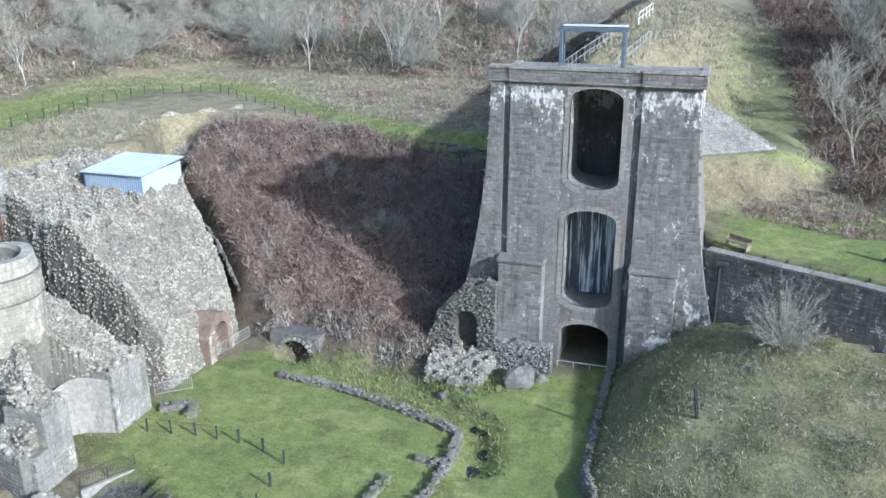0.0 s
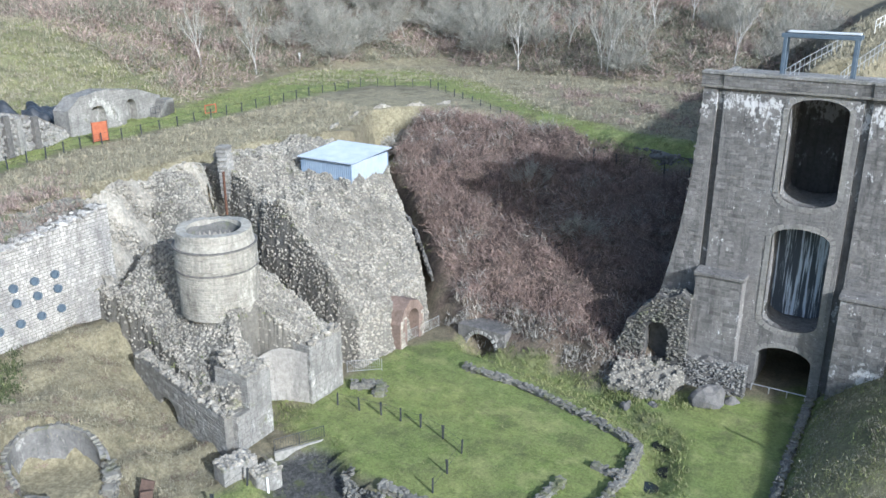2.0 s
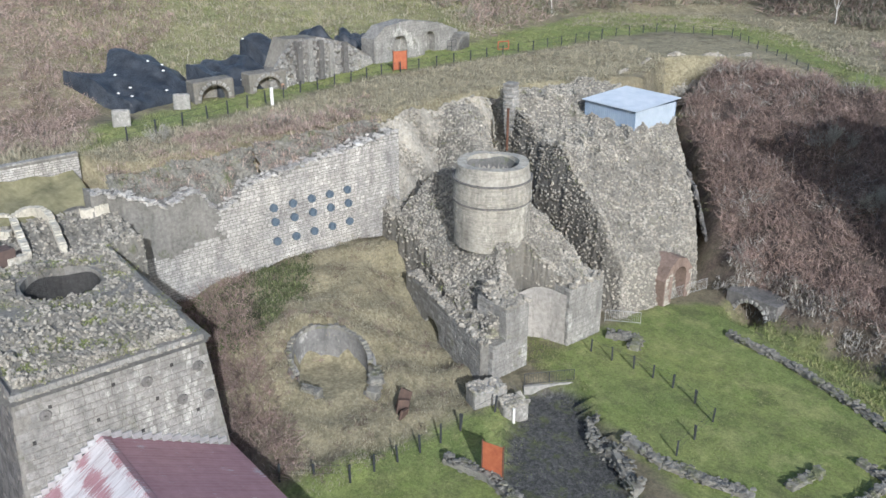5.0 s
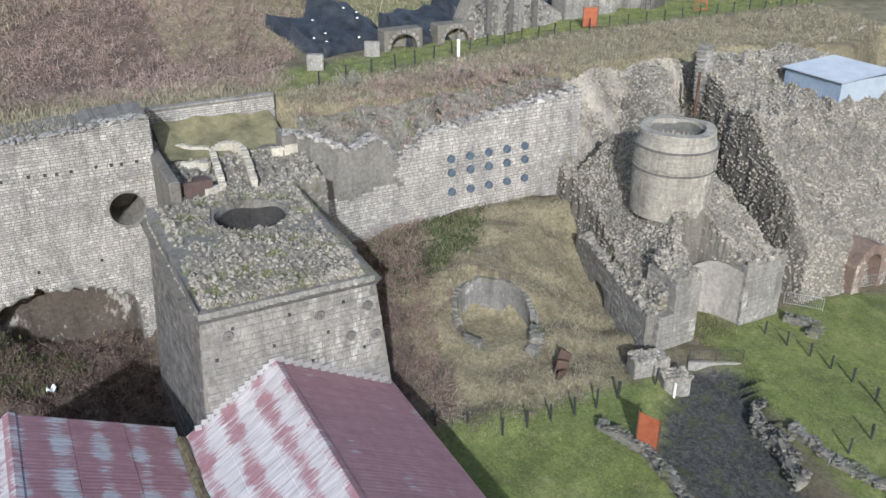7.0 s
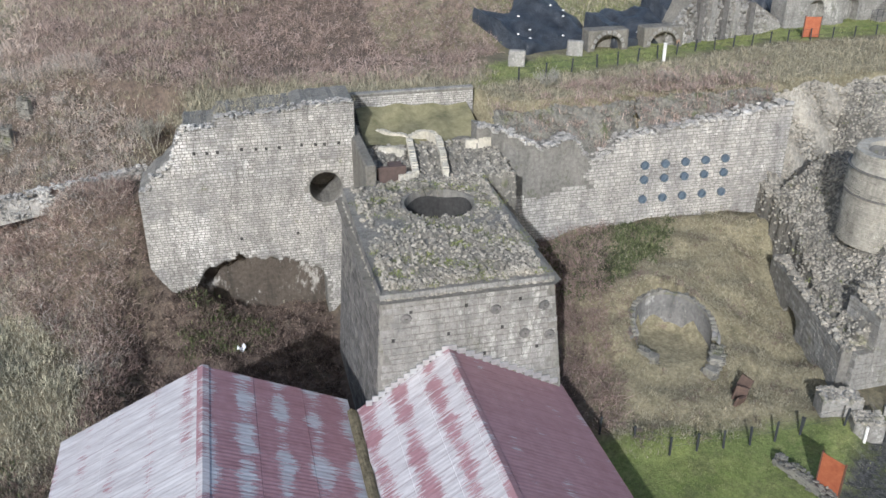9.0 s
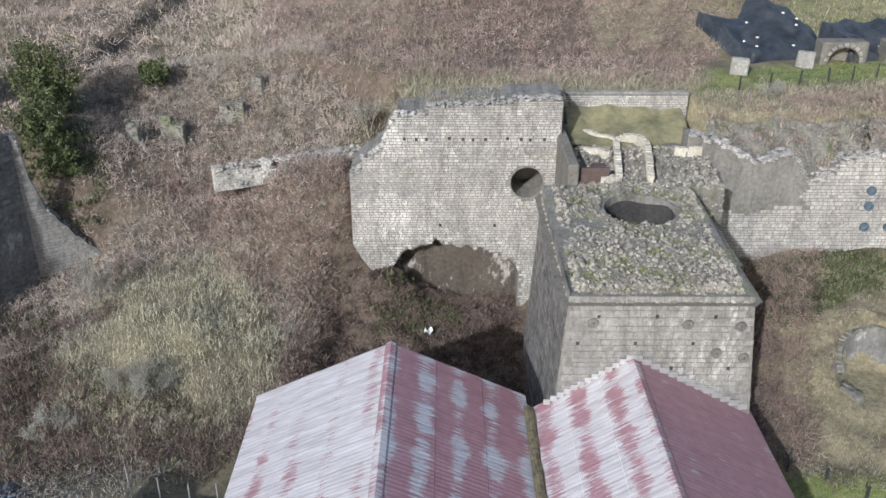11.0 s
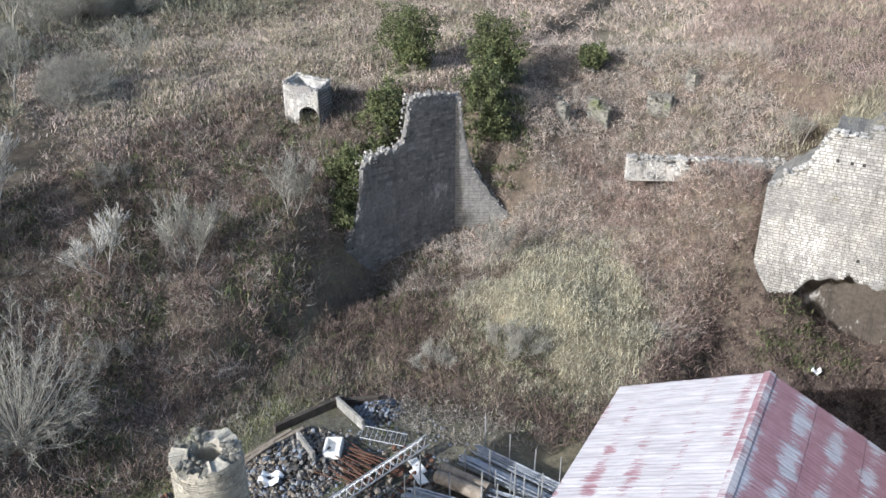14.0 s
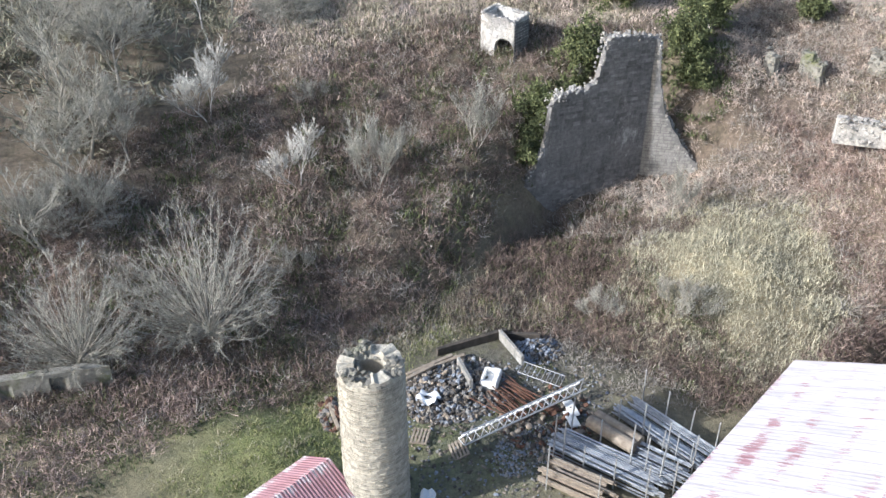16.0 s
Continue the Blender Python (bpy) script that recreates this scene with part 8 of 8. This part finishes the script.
thicket("bank_grass", "weeds sprouting from the rubble below the small arch", "grass", [(-21.5, 60.2), (-16, 60.6), (-13, 62.5), (-13, 63.4), (-21.8, 62.2)], 8, 12, 0.4, 0.25, 0.03, GREEN, 493, 0.9)
HOLLOW = [(-44, -36), (-55, -37), (-60.5, -34), (-58, -28), (-53, -27.5), (-47, -26)]
thicket("scrub", "dark brambles below the angled wall", "scrub", HOLLOW, 3.0, 17, 0.85, 0.4, 0.028, SCRUB_DARK, 473, 1.0, lambda x, y: np.hypot(x + 53.5, y + 36.8) > 3.2)
thicket("brambles", "green bramble leaves below the angled wall", "brambles", HOLLOW, 3.0, 16, 0.5, 0.4, 0.045, IVY, 475, 1.0, gaps(6, -0.1, 63))
thicket("ivy", "ivy over the rubble behind the angled wall", "ivy", [(-67.2, -29.5), (-66, -33.5), (-69, -36.5), (-74, -37), (-75, -33), (-70, -29.5)], 7, 18, 0.5, 0.35, 0.055, IVY, 477, 1.0, gaps(4, -0.2, 65))
thicket("scrub", "brown undergrowth round the low ruin", "scrub", [(-7, -36.5), (-20, -35.5), (-24, -39), (-16, -43), (-6, -43)], 3.0, 18, 0.9, 0.4, 0.028, SCRUB_RED, 463, 1.0)
thicket("brambles", "green and brown weeds round the low ruin", "brambles", [(-7, -35.5), (-20, -35), (-24, -39), (-16, -43), (-6, -43)], 3.5, 14, 0.4, 0.4, 0.035, IVY, 465, 1.0, gaps(5, 0.0, 59))
thicket("scrub", "dark bramble tangle beside the yard", "scrub", [(-37.6, -22.5), (-39.6, -27), (-42, -28), (-42.5, -20), (-40.5, -14.5), (-38.6, -18)], 4.0, 16, 0.75, 0.4, 0.026, SCRUB_GREY, 467, 1.0)
thicket("brambles", "weeds between the heaps of the yard", "brambles", [(-28, -20), (-40, -22), (-40, -30), (-30, -34), (-24, -30)], 1.6, 12, 0.35, 0.4, 0.03, IVY, 469, 1.0, gaps(3, 0.25, 61))
thicket("ivy", "ivy and weeds at the foot of the broken arch", "ivy", [(-58, -6), (-63.4, -5.5), (-63.4, 1.5), (-60, 1)], 6, 18, 0.4, 0.3, 0.05, IVY, 471, 1.0)


thicket("dry_grass", "dry turf on the broken wall head", "grass", [(-64.8, -4), (-64.8, 8.5), (-68.6, 8.5), (-68.6, -6)], 9, 12, 0.4, 0.25, 0.03, STRAW, 421, 0.9, None, lambda x, y: np.where(y < -1.3, 14.35, 15.15) + 0.03 * y)
thicket("moss_tufts", "mossy green tufts over the furnace top", "moss", F2TOP, 9, 12, 0.16, 0.22, 0.03, GREEN, 423, 1.0, lambda x, y: (np.hypot((x + 53.3) / 2.1, (y - 12.9) / 2.45) > 1.15) & (wobble(x, y, 4, 1.0, 31) > -0.1), f2_top)
thicket("bank_grass", "brown dead stems hanging over the tall wall", "grass", [(-63.6, 20.5), (-63.6, 46), (-66.4, 46), (-66.4, 20.5)], 6, 14, 0.6, 0.3, 0.026, SCRUB_RED, 425, 1.1, None, lambda x, y: np.maximum(ground(x, y), np.where(y < 33, 10.2, 12.2) + np.clip(-63.8 - x, 0, 3) * 1.5))
thicket("moss_tufts", "weeds and moss on the ruined rubble", "moss", F1, 1.6, 10, 0.18, 0.25, 0.03, GREEN, 427, 1.0, gaps(5, 0.25, 33), f1_z)
thicket("moss_tufts", "weeds and moss on the high rubble", "moss", F0, 1.0, 10, 0.18, 0.25, 0.03, GREEN, 429, 1.0, gaps(5, 0.35, 34), f0_z)


def tube(heap, pts, r0, r1, sides):
    pts = np.array(pts)
    n = len(pts)
    d = np.gradient(pts, axis=0)
    d /= np.linalg.norm(d, axis=1)[:, None] + 1e-9
    ref = np.where(np.abs(d[:, 2:3]) > 0.9, np.array([[1.0, 0, 0]]), np.array([[0, 0, 1.0]]))
    u = np.cross(d, ref)
    u /= np.linalg.norm(u, axis=1)[:, None] + 1e-9
    w = np.cross(d, u)
    rad = np.linspace(r0, r1, n)[:, None, None]
    a = np.linspace(0, 2 * np.pi, sides, endpoint=False)
    ring = pts[:, None] + rad * (np.cos(a)[None, :, None] * u[:, None] + np.sin(a)[None, :, None] * w[:, None])
    i = np.arange(n * sides).reshape(n, sides)
    j = np.roll(i, -1, 1)
    heap.add(ring.reshape(-1, 3), np.stack([i[:-1], j[:-1], j[1:], i[1:]], -1).reshape(-1, 4))


def bare_tree(seed, height, spread, stems, bark, twig, name, label, upright=0.5, twigs=24, fine_w=0.011, fan=(0.25, 0.75), stem=0.015):
    """A leafless tree: tapered trunk and limbs, and a crown of fine twigs."""
    r = np.random.default_rng(seed)
    wood, fine = Heap(), Heap()

    def branch(p, d, L, rad, level):
        n = 5
        pts = [p]
        dd = d.copy()
        for i in range(n):
            dd = dd + r.normal(0, 0.075, 3) + np.array([0, 0, 0.06 * upright])
            dd /= np.linalg.norm(dd)
            pts.append(pts[-1] + dd * L / n)
        tube(wood if level < 3 else fine, pts, rad, rad * 0.45, 6 if level == 0 else 4 if level < 3 else 3)
        if level == 3:
            for i in range(twigs):
                q = pts[int(r.integers(1, n + 1))]
                t = dd + r.normal(0, 0.36, 3)
                t /= np.linalg.norm(t)
                e = q + t * r.uniform(0.25, 0.6) * L
                side = np.cross(t, r.normal(0, 1, 3))
                side *= fine_w / (np.linalg.norm(side) + 1e-9)
                fine.add([q - side, q + side, e], [[0, 1, 2]])
            return
        kids = (6, 5, 5)[level]
        for i in range(kids):
            k = int(r.integers(2, n + 1)) if level else min(n, 2 + i * 4 // kids)
            a = r.uniform(0, 6.283)
            out = np.array([math.cos(a), math.sin(a), 0.0])
            t = dd * (0.55 + 0.3 * upright) + out * spread * r.uniform(0.5, 1.0) + np.array([0, 0, 0.25 * upright])
            t /= np.linalg.norm(t)
            branch(pts[k], t, L * r.uniform(0.5, 0.72), rad * 0.5, level + 1)

    for s in range(stems):
        a = 6.283 * s / max(1, stems) + r.uniform(0, 1)
        tilt = 0.0 if stems == 1 else fan[0] + (fan[1] - fan[0]) * (((s * 0.618) % 1.0) ** 0.6)
        d = np.array([math.sin(tilt) * math.cos(a), math.sin(tilt) * math.sin(a), math.cos(tilt)])
        branch(np.array([0.1 * s * math.cos(a), 0.1 * s * math.sin(a), -0.3]), d, height * (0.5 if stems == 1 else 0.42), height * (stem if stems == 1 else 0.0075), 0)
    t = thing(name, label, "tree" if name != "bare_shrub" else "shrub", (0, 0, 0), name.replace("_", " ") + "s")
    part("trunk", wood, bark, t)
    part("crown", fine, twig, t)
    return t


def dome_tree(seed, R, label):
    """A broad bare tree: many limbs rise from a low fork, bend upwards and end in a dense round head of twigs."""
    r = np.random.default_rng(seed)
    wood, fine = Heap(), Heap()
    tube(wood, [(0, 0, -0.4), (0.02 * R, 0, 0.05 * R), (0, 0, 0.12 * R)], 0.045 * R, 0.038 * R, 7)
    n = 80
    for i in range(n):
        z = 1 - 0.9 * (i + 0.5) / n
        a = 2.39996 * i + r.normal(0, 0.2)
        q = math.sqrt(1 - z * z)
        d = np.array([q * math.cos(a), q * math.sin(a), z])
        L = R * r.uniform(0.8, 1.1) * (0.82 + 0.72 * z ** 1.5)
        root = np.array([0, 0, r.uniform(0.04, 0.16) * R])
        pts = [root + d * L * k + np.array([0, 0, 0.16 * L * k * k]) + r.normal(0, 0.014 * R, 3) * k for k in np.linspace(0, 1, 7)]
        tube(wood, pts, 0.009 * R, 0.002 * R, 4)
        for b in range(12):
            k = 0.2 + 0.78 * r.uniform() ** 0.7
            p = root + d * L * k + np.array([0, 0, 0.16 * L * k * k])
            t = d + r.normal(0, 0.55, 3) + np.array([0, 0, 0.2])
            t /= np.linalg.norm(t)
            M = R * (0.42 - 0.25 * k) * r.uniform(0.5, 1.1)
            e = p + t * M
            tube(fine, [p, p + t * M * 0.5 + r.normal(0, 0.012 * R, 3), e], 0.0035 * R, 0.0014 * R, 3)
            for c in range(9):
                w = p + t * M * r.uniform(0.25, 1.0)
                u = t + r.normal(0, 0.4, 3) + np.array([0, 0, 0.12])
                u /= np.linalg.norm(u)
                g = w + u * R * r.uniform(0.06, 0.16)
                side = np.cross(u, r.normal(0, 1, 3))
                side *= 0.012 / (np.linalg.norm(side) + 1e-9)
                fine.add([w - side, w + side, g], [[0, 1, 2]])
    t = thing("bare_tree", label, "tree", (0, 0, 0), "bare trees")
    part("trunk", wood, BARK, t)
    part("crown", fine, TWIG, t)
    return t


KINDS = {
    "dome": dome_tree(306, 5.2, "broad leafless tree with a dense round grey crown"),
    "ash": bare_tree(301, 9.0, 0.75, 1, BARK, TWIG, "bare_tree", "bare grey-twigged tree with a spreading crown"),
    "round": bare_tree(302, 6.4, 0.55, 15, BARK, TWIG, "bare_tree", "broad leafless tree with a dense round grey crown", 0.02, 12, 0.007, (0.05, 1.2)),
    "thin": bare_tree(303, 7.0, 0.5, 1, BIRCH, TWIG, "birch_tree", "slender white-barked birch without leaves", 0.8, 10, stem=0.009),
    "shrub": bare_tree(304, 3.4, 0.55, 8, BARK, TWIG, "bare_shrub", "small leafless grey shrub", 0.4, 8, 0.007, (0.1, 1.1)),
    "pale": bare_tree(307, 5.2, 0.55, 2, BIRCH, PALE_TWIG, "birch_tree", "small pale-barked leafless tree on the slope", 0.7, 16, 0.013),
    "sapling": bare_tree(305, 4.6, 0.55, 3, BARK, TWIG, "bare_shrub", "upright leafless pale shrub", 0.8, 9),
}


PLACED = {k: 0 for k in KINDS}


def plant(kind, x, y, s=1.0, label="", drop=0.0):
    z = gz(x, y) - drop
    t = KINDS[kind]
    m4 = Matrix.Translation((x, y, z)) @ Matrix.Rotation(random.uniform(0, 6.283), 4, "Z") @ Matrix.Scale(s, 4)
    if PLACED[kind]:
        t = copy_thing(t, m4)
    t.matrix_basis = m4
    PLACED[kind] += 1
    if label:
        t["label"] = label
    return t


plant("dome", -24.0, -42.8, 1.02, "broad leafless tree with a dense round pale crown")
plant("dome", -16.6, -46.2, 0.85)
for kind, x, y, k in (("ash", -27.2, -62.0, 1.05), ("ash", -24.4, -59.8, 0.95), ("ash", -29.2, -59.8, 0.8), ("ash", -26.7, -65.4, 1.15), ("ash", -32.8, -66.4, 0.95), ("ash", -30.0, -69.0, 1.1),
                      ("ash", -24.3, -54.6, 0.7), ("ash", -19.5, -54.5, 0.85), ("round", -22.0, -57.0, 0.9), ("round", -28.0, -64.0, 1.0), ("ash", -47.8, -71.1, 0.9), ("round", -50.6, -67.0, 0.8), ("ash", -59.1, -67.0, 0.8),
                      ("round", -54.0, -70.0, 0.9), ("ash", -48.0, -80.7, 1.1), ("ash", -40.0, -75.0, 1.0), ("round", -35.0, -72.0, 1.0), ("ash", -16.0, -58.0, 1.0), ("round", -38.0, -80.0, 1.1), ("ash", -62.0, -84.0, 1.1), ("ash", -70.0, -92.0, 1.2),
                      ("pale", -36.4, -58.9, 1.6), ("pale", -37.1, -48.7, 1.3), ("sapling", -41.2, -44.9, 1.6), ("sapling", -43.4, -45.6, 1.2), ("sapling", -49.7, -41.8, 1.5), ("shrub", -44.0, -55.3, 0.75), ("thin", -43.5, -69.5, 1.2),
                      ("shrub", -31.5, -43.5, 0.8), ("shrub", -22.0, -49.0, 0.9)):
    plant(kind, x, y, k)
plant("sapling", -57.8, -27.4, 1.22)
plant("shrub", -47.3, -20.6, 1.0)
plant("sapling", -74.5, -7.0, 0.9)
plant("shrub", -44.6, -25.5, 0.8)
plant("dome", 6.2, 63.0, 0.62, "spreading leafless grey bush on the grassy mound")
plant("shrub", -39.8, 84.5, 1.1)
plant("shrub", -31, 78, 1.0)
plant("shrub", -68.5, 37.5, 0.55)
plant("shrub", -70.8, 27.0, 0.6)
plant("shrub", -65.5, 22.0, 0.5)
for x, y, s in ((-66.5, 134, 1.5), (-51.5, 134, 1.5), (-50.2, 133.4, 1.6), (-49, 152, 1.5), (-44, 158, 1.7), (-40.5, 160, 1.6), (-100, 106, 1.2), (-104, 98, 1.2), (-32, 140, 1.4)):
    plant("thin", x, y, s * 1.25)
for k, (x, y) in enumerate(((-113, 119), (-107, 122), (-101, 126), (-98, 132), (-95, 142), (-87, 146), (-119, 130), (-111, 134), (-106, 141), (-104, 149), (-97, 155), (-85, 156), (-122, 122), (-103, 130), (-116, 140), (-92, 150), (-110, 127), (-99, 138), (-125, 135))):
    plant("round" if k % 2 else "ash", x, y, 1.05 + 0.3 * math.sin(3 * k))
for k in range(30):
    q = (k + 0.5) / 30
    plant(("round", "ash", "round")[k % 3], -52 - 75 * q + 6 * math.sin(7 * k), -84 + 22 * q - 14 * abs(math.sin(3.3 * k)), 0.95 + 0.3 * math.sin(5 * k))
thicket("scrub", "dark olive thicket along the far edge of the field", "scrub", [(-46, -78), (-70, -76), (-100, -68), (-130, -62), (-160, -72), (-130, -100), (-60, -104)], 0.35, 20, 2.4, 0.9, 0.07, OLIVE, 487, 1.05)
rt = np.random.default_rng(310)
for i in range(80):
    x, y = rt.uniform(-150, -24), rt.uniform(122, 190)
    if inside(np.array([x]), np.array([y]), HILLS)[0] > 2:
        plant("ash" if i % 3 else "dome", x, y, rt.uniform(0.7, 1.3))
for i in range(42):
    yy = rt.uniform(88, 170)
    plant("ash" if i % 4 else "thin", 11 + rt.uniform(0, 1) * 0.16 * (yy - 30), yy, rt.uniform(0.8, 1.25))
for i in range(26):
    plant("dome" if i % 2 else "ash", rt.uniform(-120, 15), rt.uniform(-170, -84), rt.uniform(0.9, 1.4))


def evergreen(x, y, s, seed, label):
    """A dense evergreen bush of many small leaf blades."""
    r = np.random.default_rng(seed)
    t = thing("evergreen_bush", label, "bush", (x, y, gz(x, y)), "evergreen bushes")
    z0 = gz(x, y)
    w = Heap()
    f = Heap()
    for k in range(7):
        a = r.uniform(0, 6.283)
        top = np.array([x + s * 0.5 * math.cos(a), y + s * 0.5 * math.sin(a), z0 + s * r.uniform(1.2, 2.2)])
        tube(w, [(x, y, z0 - 0.2), (np.array([x, y, z0]) + top) / 2 + r.normal(0, 0.1, 3), top], 0.09 * s, 0.02, 5)
        for q in range(13):
            c = top + r.normal(0, 1, 3) * np.array([0.6, 0.6, 0.62]) * s
            n = 55
            p = c + r.normal(0, 0.17 * s, (n, 3))
            d = r.normal(0, 1, (n, 3))
            d /= np.linalg.norm(d, axis=1)[:, None]
            e = np.cross(d, r.normal(0, 1, (n, 3)))
            e /= np.linalg.norm(e, axis=1)[:, None] + 1e-9
            v = np.stack([p, p + d * 0.16 + e * 0.07, p + d * 0.32, p + d * 0.16 - e * 0.07], 1).reshape(-1, 3)
            f.add(v, np.arange(n * 4).reshape(n, 4))
    part("stem", w, BARK, t)
    part("foliage", f, IVY, t)


for i, (x, y, s) in enumerate(((-77.0, -46.7, 2.0), (-75.0, -45.0, 1.3), (-77.0, -36.5, 1.9), (-75.3, -35.0, 1.3), (-69.7, -34.3, 1.4), (-68.4, -32.6, 1.0), (-62.2, -40.4, 1.5), (-60.3, -39.6, 1.0), (-57.0, -40.6, 1.2), (-55.4, -40.0, 0.9), (-54.2, -39.8, 0.7), (-83.5, -28.7, 0.9))):
    evergreen(x, y, s, 330 + i, "dark evergreen bush beside the curved wall" if i < 11 else "dark evergreen bush in the scrub")
